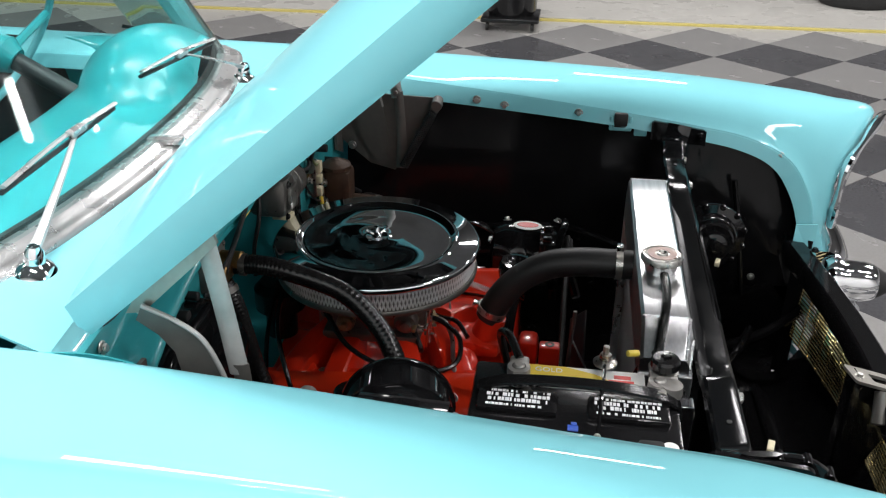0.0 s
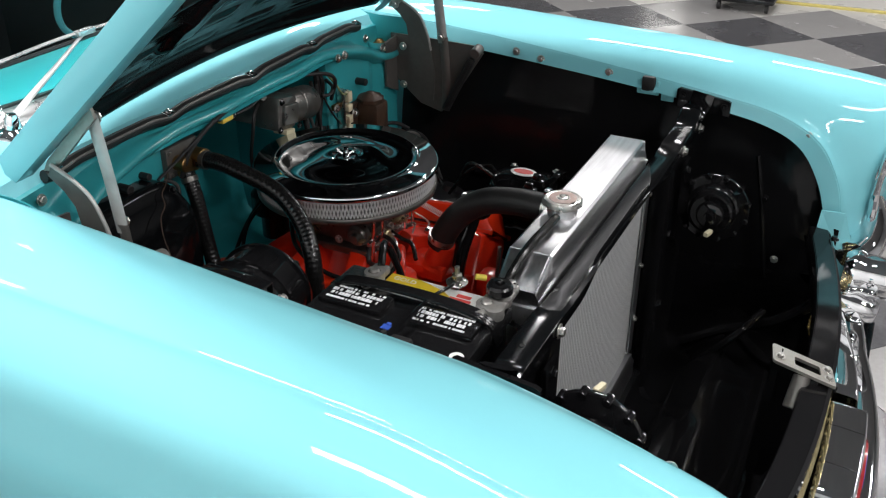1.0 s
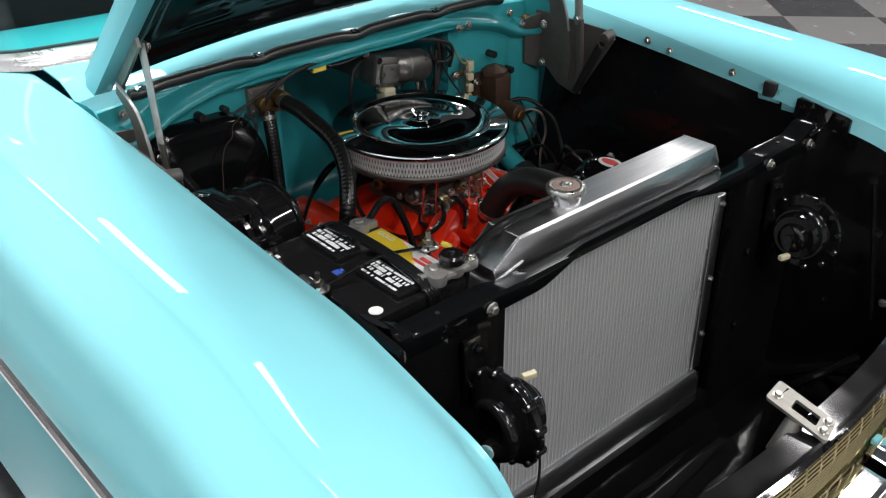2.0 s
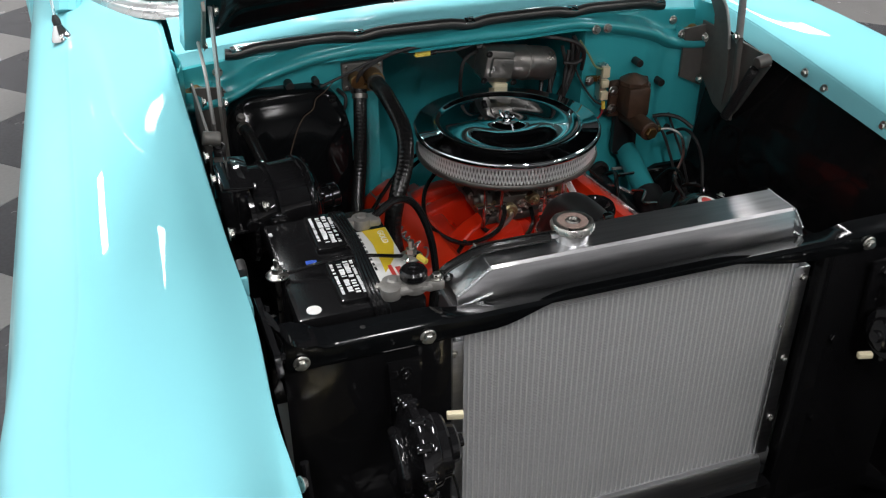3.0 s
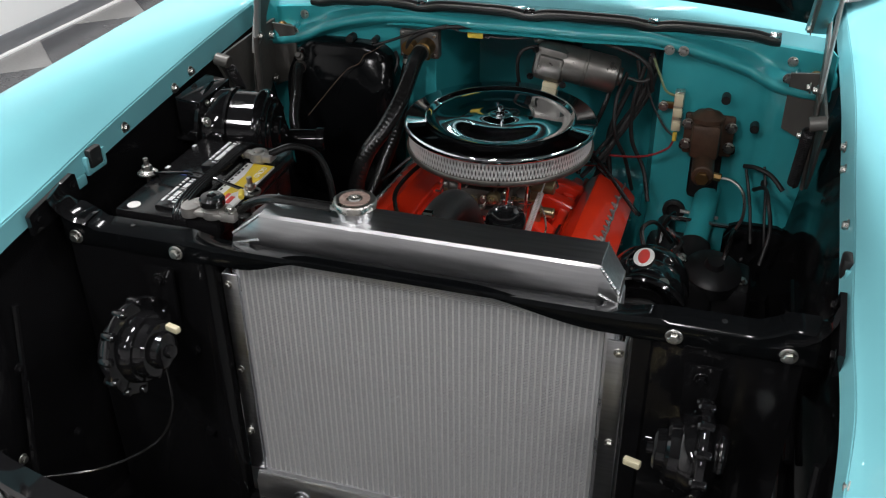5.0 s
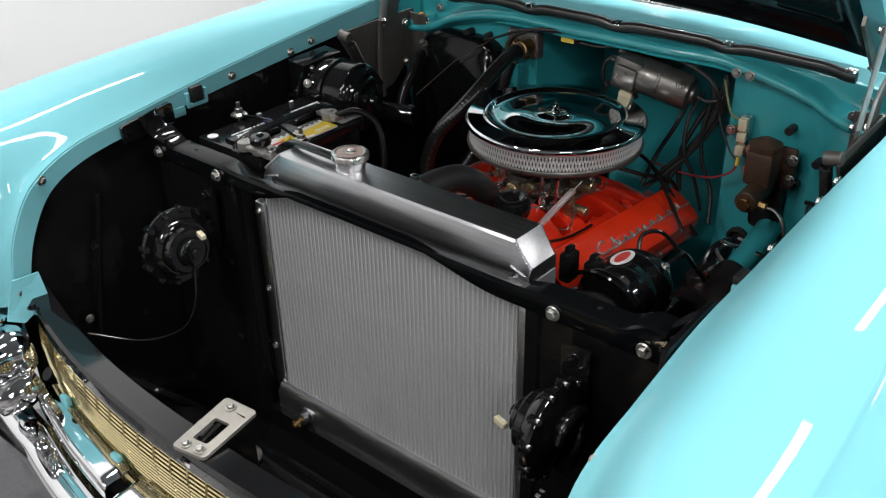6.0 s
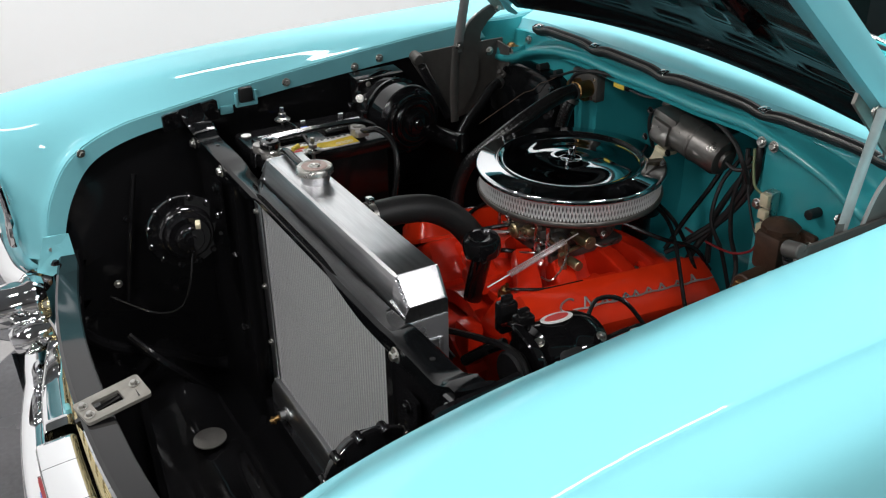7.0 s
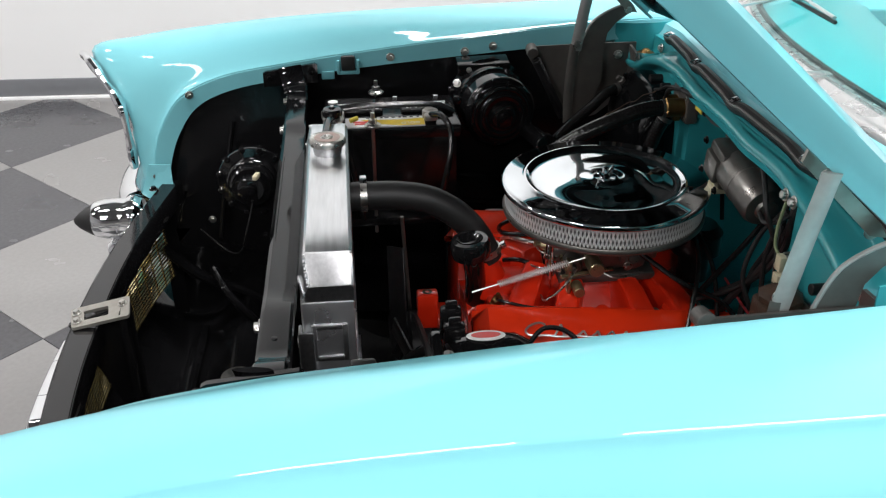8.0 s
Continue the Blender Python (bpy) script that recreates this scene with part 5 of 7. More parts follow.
for s in (-1, 1):
    for xo, xi, w, up in ((-0.570, -0.505, 0.052, 0.0), (-0.482, -0.452, 0.046, 0.004), (-0.325, -0.378, 0.048, 0.006), (-0.232, -0.305, 0.056, 0.010)):
        # cast runner: a tapered slab with a flat top and rounded edges
        p, q = Vector((xi, s * 0.020, 0.694 + up)), Vector((xo, s * 0.168, 0.640))
        along = (q - p).normalized()
        across = Vector((0, 0, 1)).cross(along).normalized()
        rise = along.cross(across)
        bm = B()
        rows = []
        for t in (0.0, 0.02, 0.25, 0.5, 0.75, 0.98, 1.0):
            c = p.lerp(q, t) + rise * 0.012 * math.sin(math.pi * t)
            hw = w * (0.40 + 0.12 * t) - (0.004 if t in (0.0, 1.0) else 0)
            rows.append([c + across * a * hw + rise * h for a, h in ((-1.08, -0.045), (-1.0, 0.010), (-0.90, 0.017), (-0.72, 0.020), (0.0, 0.0215), (0.72, 0.020), (0.90, 0.017), (1.0, 0.010), (1.08, -0.045))])
        sheet(bm, rows)
        for r in (rows[0], rows[-1]):
            bm.faces.new([bm.verts.new(v) for v in r])
        part("runner", bm, RED, manifold, angle=28)
    for xb, hb in ((-0.528, 0.030), (-0.405, 0.034), (-0.278, 0.026)):
        bm = B()
        lathe(bm, [(0.016, 0), (0.015, hb * 0.7), (0.012, hb), (0, hb + 0.002)], aim((xb, s * 0.118, 0.645), (0, s * 0.35, 1)), 14)
        part("boss", bm, RED, manifold)
    bm = B()
    box(bm, (-0.63, s * 0.128 - 0.014, 0.618), (-0.185, s * 0.128 + 0.014, 0.632), 0.003, Matrix.Translation((0, s * 0.006, 0)))
    part("flange", bm, RED, manifold)
bm = B()
lathe(bm, [(0.0, 0.0), (0.034, 0.0), (0.034, 0.02), (0.026, 0.026), (0.020, 0.028), (0, 0.028)], aim((-0.262, -0.075, 0.664), (0.1, -0.2, 1)), 20)
box(bm, (-0.30, -0.03, 0.655), (-0.19, 0.05, 0.690), 0.012)
box(bm, (-0.275, 0.045, 0.650), (-0.205, 0.11, 0.672), 0.008)
part("water_crossover", bm, RED, manifold)
for x, y in ((-0.58, 0.12), (-0.50, 0.135), (-0.41, 0.135), (-0.32, 0.135), (-0.24, 0.13), (-0.24, -0.13), (-0.32, -0.135), (-0.41, -0.135), (-0.50, -0.135)):
    bolt((x, y, 0.668), (0, 0.4 * (1 if y > 0 else -1), 1), manifold, 1.0)
bm = B()
lathe(bm, [(0.040, 0.0), (0.040, 0.010), (0.030, 0.016), (0.027, 0.035), (0.024, 0.060), (0, 0.060)], aim((-0.222, 0.008, 0.672), (0.28, 0, 1)), 24)
part("thermostat_housing", bm, RED, engine)
bm = B()
prism(bm, [(-0.165, -0.10, 0.42), (-0.165, 0.10, 0.42), (-0.165, 0.13, 0.55), (-0.165, 0.05, 0.60), (-0.165, -0.05, 0.60), (-0.165, -0.13, 0.55)], (0.05, 0, 0))
part("water_pump", bm, RED, engine)
bm = B()
box(bm, (-0.118, 0.005, 0.555), (-0.078, 0.034, 0.668), 0.005)
box(bm, (-0.160, 0.060, 0.545), (-0.120, 0.115, 0.640), 0.012)
pump_arm = part("pump_arm", bm, RED, engine, "red cast pump bracket")
bm = B()
lathe(bm, [(0.004, 0.0008), (0.009, 0.0008), (0.009, 0), (0.004, 0)], Matrix.Translation((-0.098, 0.020, 0.668)), 14)
part("bolt_seat", bm, RUST, pump_arm)
bm = B()
rod(bm, (-0.115, 0, 0.53), (-0.06, 0, 0.53), 0.075, seg=28)
for a in range(5):
    an = 2 * math.pi * a / 5 + 0.4
    m = Matrix.Translation((-0.045, 0, 0.53)) @ Euler((an, 0, 0)).to_matrix().to_4x4() @ Euler((0, 0, radians(24))).to_matrix().to_4x4()
    box(bm, (-0.002, -0.035, 0.03), (0.002, 0.035, 0.20), 0.001, m)
part("fan", bm, BLACK_SATIN, engine, "black steel cooling fan")
# oil filler tube and cap
bm = B()
tube(bm, [(-0.188, 0.022, 0.645), (-0.186, 0.040, 0.700), (-0.178, 0.068, 0.755), (-0.172, 0.081, 0.790)], 0.019, 18, 5)
filler = part("oil_filler", bm, BLACK, engine)
bm = B()
lathe(bm, [(0.022, -0.022), (0.033, -0.020), (0.0355, -0.010), (0.0355, 0.006), (0.032, 0.013), (0.024, 0.014), (0.020, 0.010), (0.012, 0.005), (0, 0.004)], aim((-0.170, 0.081, 0.795), (0.1, 0.0, 1)), 30)
part("filler_cap", bm, BLACK, filler, "gloss black oil filler cap")
# temperature sender
bm = B()
lathe(bm, [(0.014, 0), (0.014, 0.010), (0.011, 0.011), (0.010, 0.022), (0.004, 0.026), (0.004, 0.034), (0, 0.034)], aim((-0.220, 0.083, 0.668), (0, 0.35, 1)), 6)
part("sender", bm, BRASS, engine, "brass temperature sender")
# ignition distributor and leads at the back
bm = B()
lathe(bm, [(0.03, 0), (0.03, 0.05), (0.048, 0.06), (0.048, 0.10), (0.035, 0.115), (0, 0.115)], Matrix.Translation((-0.615, 0.0, 0.66)), 24)
part("distributor", bm, PLASTIC, engine)
for k, (a, b, c) in enumerate((((-0.60, 0.03, 0.77), (-0.56, 0.16, 0.76), (-0.50, 0.28, 0.66)), ((-0.60, 0.02, 0.78), (-0.60, 0.14, 0.74), (-0.57, 0.28, 0.62)), ((-0.60, -0.03, 0.77), (-0.57, -0.16, 0.75), (-0.50, -0.28, 0.66)), ((-0.61, -0.02, 0.78), (-0.60, -0.14, 0.72), (-0.56, -0.28, 0.62)))):
    bm = B()
    tube(bm, [a, b, c], 0.0042, 8, 8)
    part("plug_lead", bm, RUBBER_GLOSS, engine)

for pts in ([(-0.50, -0.10, 0.775), (-0.44, -0.165, 0.745), (-0.345, -0.190, 0.722), (-0.265, -0.150, 0.715), (-0.258, -0.085, 0.728), (-0.295, -0.05, 0.742), (-0.335, -0.035, 0.745)],
            [(-0.47, 0.10, 0.775), (-0.53, 0.16, 0.745), (-0.60, 0.19, 0.715), (-0.64, 0.20, 0.66)],
            [(-0.30, -0.13, 0.695), (-0.25, -0.17, 0.690), (-0.20, -0.21, 0.66), (-0.17, -0.25, 0.60)]):
    bm = B()
    tube(bm, pts, 0.0045, 8, 8)
    part("plug_lead", bm, RUBBER_GLOSS, engine)

# carburettor below the air cleaner
carb = thing("carburettor", (-0.425, 0.0, 0.70), "grey cast four-barrel carburettor with plated linkage", "carburettor")
bm = B()
box(bm, (-0.515, -0.075, 0.700), (-0.335, 0.075, 0.718), 0.005)
box(bm, (-0.500, -0.062, 0.718), (-0.350, 0.062, 0.770), 0.010)
box(bm, (-0.525, -0.050, 0.728), (-0.325, 0.050, 0.765), 0.008)
box(bm, (-0.490, -0.070, 0.770), (-0.360, 0.070, 0.782), 0.004)
lathe(bm, [(0.064, 0.782), (0.064, 0.800), (0.060, 0.812), (0.0, 0.812)], Matrix.Translation((-0.425, 0, 0)), 28)
body = part("carburettor_body", bm, GREY_METAL, carb)
for p in ((-0.325, 0.045, 0.725), (-0.325, -0.045, 0.725), (-0.325, 0.0, 0.745), (-0.40, 0.078, 0.735), (-0.46, 0.078, 0.735), (-0.40, -0.078, 0.735)):
    bolt(p, (1, 0, 0) if p[0] > -0.33 else (0, 1 if p[1] > 0 else -1, 0), body, 0.85)
for p, d, r, h in (((-0.360, 0.060, 0.742), (0.2, 1, 0), 0.019, 0.030), ((-0.470, 0.060, 0.748), (0, 1, 0.1), 0.024, 0.020), ((-0.360, -0.060, 0.750), (0.1, -1, 0), 0.022, 0.028), ((-0.325, 0.020, 0.755), (1, 0, 0.1), 0.013, 0.022), ((-0.325, -0.028, 0.735), (1, 0, 0), 0.016, 0.016), ((-0.47, -0.06, 0.74), (0, -1, 0), 0.017, 0.03)):
    bm = B()
    lathe(bm, [(0, 0), (r, 0), (r, h * 0.6), (r * 0.8, h * 0.8), (r * 0.45, h * 0.85), (r * 0.4, h * 1.2), (0, h * 1.25)], aim(p, d), 14)
    part("fitting", bm, GREY_METAL if r > 0.018 else ZINC_GOLD, carb)
fit_rng = random.Random(7)
for k in range(16):
    y = -0.075 + 0.15 * (k + 0.5) / 16
    z = fit_rng.uniform(0.712, 0.775)
    r = fit_rng.uniform(0.0035, 0.0075)
    bm = B()
    lathe(bm, [(0, 0), (r, 0), (r, 0.008), (r * 0.7, 0.010), (r * 0.55, 0.010), (r * 0.5, fit_rng.uniform(0.014, 0.024)), (0, 0.024)], aim((-0.332 + fit_rng.uniform(-0.006, 0.006), y, z), (1, 0, fit_rng.uniform(-0.1, 0.5))), 10)
    part("fitting", bm, (STEEL, CHROME_WORN, GREY_METAL, STEEL)[k % 4], carb)
for y in (-0.085, -0.05, 0.045, 0.082):
    bm = B()
    rod(bm, (-0.318, y, 0.708), (-0.316, y + 0.004, 0.792), 0.0035, seg=8)
    rod(bm, (-0.320, y - 0.012, 0.752), (-0.317, y + 0.014, 0.754), 0.003, seg=8)
    part("link_rod", bm, CHROME_WORN, carb, "bright link rod")
bm = B()
tube(bm, [(-0.322, -0.028, 0.735), (-0.295, -0.035, 0.735), (-0.275, -0.07, 0.725), (-0.265, -0.12, 0.70), (-0.25, -0.16, 0.66)], 0.0045, 8, 6)
part("fuel_line", bm, STEEL, carb, "bare steel fuel line")
for pts in (((-0.36, 0.098, 0.745), (-0.33, 0.12, 0.72), (-0.30, 0.125, 0.70), (-0.30, 0.09, 0.69)), ((-0.39, 0.105, 0.755), (-0.42, 0.125, 0.74), (-0.47, 0.11, 0.735)), ((-0.325, 0.055, 0.722), (-0.30, 0.06, 0.73), (-0.29, 0.03, 0.72))):
    bm = B()
    tube(bm, pts, 0.0020, 6, 6)
    part("link_rod", bm, STEEL, carb, "bright link rod")
bm = B()
tube(bm, [(-0.35, 0.03, 0.72), (-0.31, 0.02, 0.71), (-0.275, 0.0, 0.715), (-0.25, -0.03, 0.70)], 0.0045, 8, 6)
tube(bm, [(-0.218, 0.095, 0.69), (-0.225, 0.12, 0.70), (-0.28, 0.14, 0.695), (-0.36, 0.145, 0.69)], 0.003, 8, 6)
part("vacuum_hose", bm, RUBBER_GLOSS, carb)
bm = B()
box(bm, (-0.345, -0.095, 0.742), (-0.338, 0.10, 0.750), 0.002)
box(bm, (-0.350, 0.086, 0.700), (-0.342, 0.108, 0.765), 0.003)
rod(bm, (-0.43, 0.085, 0.735), (-0.33, 0.105, 0.735), 0.004, seg=8)
rod(bm, (-0.36, 0.10, 0.715), (-0.36, 0.132, 0.715), 0.010, seg=12)
rod(bm, (-0.39, 0.075, 0.755), (-0.39, 0.125, 0.755), 0.014, seg=12)
part("linkage", bm, ZINC_GOLD, carb, "gold zinc-plated throttle linkage")
bm = B()
tube(bm, [(-0.345, -0.06, 0.72), (-0.33, -0.08, 0.70), (-0.34, -0.05, 0.672), (-0.37, -0.09, 0.66)], 0.005, 8, 6)
part("vacuum_hose", bm, RUBBER, carb)
bm = B()
a, b = Vector((-0.352, 0.108, 0.768)), Vector((-0.200, 0.102, 0.720))
ax = (b - a).normalized()
e1 = ax.cross(Vector((0, 0, 1))).normalized()
e2 = ax.cross(e1)
tube(bm, [a.lerp(b, 0.06 + 0.82 * k / 264) + 0.0058 * (math.cos(2 * math.pi * k / 8) * e1 + math.sin(2 * math.pi * k / 8) * e2) for k in range(265)], 0.0010, 5, 1)
rod(bm, a - ax * 0.02, a.lerp(b, 0.08), 0.0016, seg=6)
rod(bm, a.lerp(b, 0.86), b + ax * 0.03, 0.0016, seg=6)
part("return_spring", bm, WIRE_SILVER, carb, "bright coil return spring")

cleaner = thing("air_cleaner", (-0.425, 0.004, 0.805), "round chrome air cleaner with a pale pleated filter ring", "air cleaner", axes=LEAN @ Matrix.Translation((0, 0, 0.010)))
m = Matrix.Translation((-0.425, 0.004, 0.0))
bm = B()
lathe(bm, [(0.176, 0.852), (0.1865, 0.853), (0.1885, 0.857), (0.1885, 0.862), (0.186, 0.8655), (0.182, 0.8675), (0.152, 0.8680), (0.148, 0.8715), (0.145, 0.8735), (0.142, 0.8722), (0.138, 0.8680), (0.132, 0.8660), (0.120, 0.8655),
           (0.106, 0.8657), (0.096, 0.8662), (0.088, 0.8672), (0.080, 0.8683), (0.072, 0.8692), (0.062, 0.8698), (0.048, 0.8700), (0.026, 0.8701), (0.024, 0.8714), (0.018, 0.8714), (0.016, 0.8706), (0, 0.8706)], m, 96)
lid = part("lid", bm, LID_CHROME, cleaner, "mirror chrome lid with a stepped top", angle=70)
bm = B()
lathe(bm, [(0.009, 0.871), (0.009, 0.876), (0.006, 0.879), (0.005, 0.890), (0, 0.891)], m, 16)
for a in (0.5, 0.5 + math.pi):
    d = Vector((math.cos(a), math.sin(a), 0))
    c = Vector((-0.425, 0.004, 0.875))
    tube(bm, [c + d * 0.006, c + d * 0.014 + Vector((0, 0, 0.006)), c + d * 0.019 + Vector((0, 0, 0.013))], lambda t: 0.0042 - 0.001 * t, 8, 5)
part("wing_nut", bm, CHROME, lid, "chrome wing nut")
bm = B()
n = 260
rings = []
for z in (0.816, 0.824, 0.832, 0.840, 0.848, 0.8535):
    rings.append([bm.verts.new((-0.425 + r * math.cos(a), 0.004 + r * math.sin(a), z)) for r, a in ((0.1725 + (0.0030 if k % 2 else -0.0120), 2 * math.pi * k / n) for k in range(n))])
for a, b in zip(rings, rings[1:]):
    for k in range(n):
        bm.faces.new((a[k], a[(k + 1) % n], b[(k + 1) % n], b[k]))
ring = part("filter", bm, FILTER, cleaner, "pale pleated filter ring behind wire mesh", angle=20)
verts, faces = [], []
def strand(p, q, w):
    p, q = Vector(p), Vector(q)
    base = len(verts)
    out = Vector(((p.x + 0.425), (p.y - 0.004), 0)).normalized() * w
    d = (q - p).normalized().cross(out).normalized() * w
    verts.extend([tuple(p + d), tuple(p + out), tuple(p - d), tuple(q + d), tuple(q + out), tuple(q - d)])
    faces.extend([(base, base + 1, base + 4, base + 3), (base + 1, base + 2, base + 5, base + 4)])
nn = 165
for k in range(nn):
    for j in range(3):
        a0, a1 = 2 * math.pi * (k + 0.5 * (j % 2)) / nn, 2 * math.pi * (k + 0.5 * ((j + 1) % 2)) / nn
        z0, z1 = 0.817 + 0.0122 * j, 0.817 + 0.0122 * (j + 1)
        for aa, bb in ((a0, a1), (a0, a1 - (2 * math.pi / nn) * (1 if a1 > a0 else -1))):
            strand((-0.425 + 0.178 * math.cos(aa), 0.004 + 0.178 * math.sin(aa), z0), (-0.425 + 0.178 * math.cos(bb), 0.004 + 0.178 * math.sin(bb), z1), 0.0015)
me = bpy.data.meshes.new("wire_mesh")
me.from_pydata(verts, [], faces)
me.materials.append(WIRE_SILVER)
tagged(link("wire_mesh", me, ring, "silver expanded wire mesh"), kind="stuff")
bm = B()
lathe(bm, [(0.06, 0.800), (0.09, 0.806), (0.150, 0.806), (0.176, 0.804), (0.183, 0.807), (0.1845, 0.813), (0.182, 0.8175), (0.176, 0.8175), (0.170, 0.8165), (0.06, 0.816)], m, 96)
part("base_pan", bm, GREY_METAL, cleaner, "grey steel base pan", angle=60)

# ---- alternator ----
alt = thing("alternator", (-0.17, 0.335, 0.60), "gloss black alternator on its bracket beside the valve cover", "alternator")
bm = B()
lathe(bm, [(0, -0.075), (0.040, -0.074), (0.060, -0.066), (0.070, -0.045), (0.072, -0.010), (0.070, -0.006), (0.070, 0.006), (0.072, 0.010), (0.070, 0.050), (0.055, 0.066), (0.030, 0.070), (0.012, 0.072), (0, 0.072)], aim((-0.165, 0.335, 0.695), (1, 0, 0.02)), 40)
part("housing", bm, BLACK, alt)
bm = B()
lathe(bm, [(0, 0), (0.036, 0), (0.040, 0.004), (0.028, 0.012), (0.040, 0.020), (0.036, 0.024), (0.012, 0.026), (0, 0.026)], aim((-0.088, 0.335, 0.695), (1, 0, 0)), 28)
part("pulley", bm, BLACK_SATIN, alt)
bm = B()
lathe(bm, [(0, 0.0), (0.021, 0.0), (0.022, 0.0012), (0.019, 0.0022), (0, 0.0024)], aim((-0.163, 0.325, 0.7665), (0, -0.12, 1)) @ Matrix.Diagonal((1.4, 0.8, 1, 1)), 28)
label = part("oval_label", bm, LABEL_WHITE, alt, "oval label with red and white print")
bm = B()
lathe(bm, [(0, 0.0024), (0.012, 0.0030), (0.0165, 0.0028), (0.0165, 0.0022)], aim((-0.163, 0.325, 0.7665), (0, -0.12, 1)) @ Matrix.Diagonal((1.4, 0.6, 1, 1)), 24)
part("print", bm, RED_INK, label)
bm = B()
tube(bm, [(-0.10, 0.27, 0.745), (-0.085, 0.32, 0.775), (-0.085, 0.37, 0.765), (-0.09, 0.40, 0.735)], 0.009, 8, 6, 0.5)
tube(bm, [(-0.05, 0.22, 0.66), (-0.07, 0.26, 0.70), (-0.09, 0.285, 0.72)], 0.010, 8, 5)
box(bm, (-0.11, 0.30, 0.60), (-0.09, 0.37, 0.63), 0.004)
part("bracket", bm, BLACK, alt)
for p, d in (((-0.10, 0.365, 0.762), (0.3, 0.2, 1)), ((-0.21, 0.385, 0.748), (-0.2, 0.6, 1)), ((-0.24, 0.34, 0.72), (-1, 0, 0.2))):
    bolt(p, d, alt, 0.9)
for k, pts in enumerate((((-0.235, 0.36, 0.72), (-0.27, 0.38, 0.74), (-0.32, 0.37, 0.72), (-0.38, 0.39, 0.64)), ((-0.23, 0.32, 0.74), (-0.26, 0.31, 0.765), (-0.30, 0.33, 0.76), (-0.34, 0.36, 0.70)))):
    bm = B()
    tube(bm, pts, 0.004, 8, 6)
    part("lead", bm, RUBBER_GLOSS, alt)
for y in (0.245, 0.295):
    bm = B()
    box(bm, (-0.135, y - 0.012, 0.715), (-0.100, y + 0.012, 0.772), 0.005)
    box(bm, (-0.128, y - 0.006, 0.770), (-0.108, y + 0.006, 0.784), 0.003)
    part("plug_terminal", bm, PLASTIC, alt)

belt = thing("fan_belt", (-0.075, 0.18, 0.50), "black rubber fan belt running to the alternator", "belt")
bm = B()
tube(bm, [(-0.075, 0.0, 0.605), (-0.075, 0.17, 0.68), (-0.075, 0.33, 0.735), (-0.075, 0.372, 0.70), (-0.075, 0.345, 0.655), (-0.075, 0.17, 0.56), (-0.075, 0.03, 0.46)], 0.006, 6, 6)
part("belt", bm, RUBBER, belt)

# dipstick tube beside the radiator
dip = thing("dipstick", (-0.06, -0.03, 0.50), "thin steel dipstick rod near the fan", "dipstick")
bm = B()
rod(bm, (-0.075, -0.06, 0.50), (-0.058, -0.055, 0.79), 0.0038, seg=8)
part("rod", bm, GREY_METAL, dip)

# ---- battery ----
battery = thing("battery", (-0.065, -0.43, 0.66), "black car battery with a yellow and white label and hold-down bar", "battery")
BX0, BX1, BY0, BY1, BZ = -0.205, 0.085, -0.530, -0.335, 0.862
bm = B()
box(bm, (BX0 + 0.008, BY0 + 0.008, 0.66), (BX1 - 0.008, BY1 - 0.008, BZ - 0.022), 0.006)
case = part("case", bm, PLASTIC, battery)
bm = B()
box(bm, (BX0, BY0, BZ - 0.030), (BX1, BY1, BZ), 0.007)
lidb = part("top_cover", bm, PLASTIC, battery)
for x0, x1 in ((-0.195, -0.082), (-0.042, 0.070)):
    bm = B()
    box(bm, (x0, -0.462, BZ - 0.003), (x1, -0.412, BZ + 0.010), 0.006)
    vent = part("vent_cover", bm, PLASTIC, lidb, "raised black vent cover with white print")
    print_rng = random.Random(int(1000 * (x0 + 1)))
    for r in range(4):
        bm = B()
        x = x0 + 0.008 + print_rng.uniform(0, 0.012)
        high = 0.0082 if r in (1, 2) else 0.0050
        while x < x1 - 0.016:
            w = print_rng.uniform(0.0016, 0.006)
            if print_rng.random() < 0.2:
                x += w
                continue
            box(bm, (x, -0.456 + r * 0.0105, BZ + 0.0098), (x + w, -0.456 + r * 0.0105 + high * print_rng.uniform(0.8, 1.0), BZ + 0.0106))
            x += w + print_rng.choice((0.0008, 0.0012, 0.0035))
        part("print_block", bm, WHITE_INK, vent, "white print bars")
# ribs of the bound cable cover across the top
bm = B()
for k in range(4):
    tube(bm, [(BX0 + 0.01, -0.416 + 0.006 * k, BZ + 0.004), (BX0 + 0.05, -0.418 + 0.0055 * k, BZ + 0.019), (-0.06, -0.414 + 0.0045 * k, BZ + 0.023), (BX1 - 0.05, -0.418 + 0.0055 * k, BZ + 0.019), (BX1 - 0.006, -0.416 + 0.006 * k, BZ + 0.004), (BX1 + 0.003, -0.410 + 0.006 * k, BZ - 0.03)], 0.0042, 8, 6)
part("carry_strap", bm, PLASTIC, battery, "ribbed black carry strap")
bm = B()
box(bm, (-0.128, -0.392, BZ - 0.002), (0.040, -0.3375, BZ + 0.0012), 0.0008)
lab = part("label", bm, LABEL_WHITE, lidb, "yellow and white battery label")
bm = B()
prism(bm, [(-0.127, -0.378, BZ + 0.0012), (-0.127, -0.339, BZ + 0.0012), (-0.075, -0.339, BZ + 0.0012), (-0.03, -0.352, BZ + 0.0012), (0.006, -0.376, BZ + 0.0012), (-0.03, -0.374, BZ + 0.0012), (-0.08, -0.372, BZ + 0.0012)], (0, 0, 0.0008))
part("label_field", bm, YELLOW_INK, lab)
bm = B()
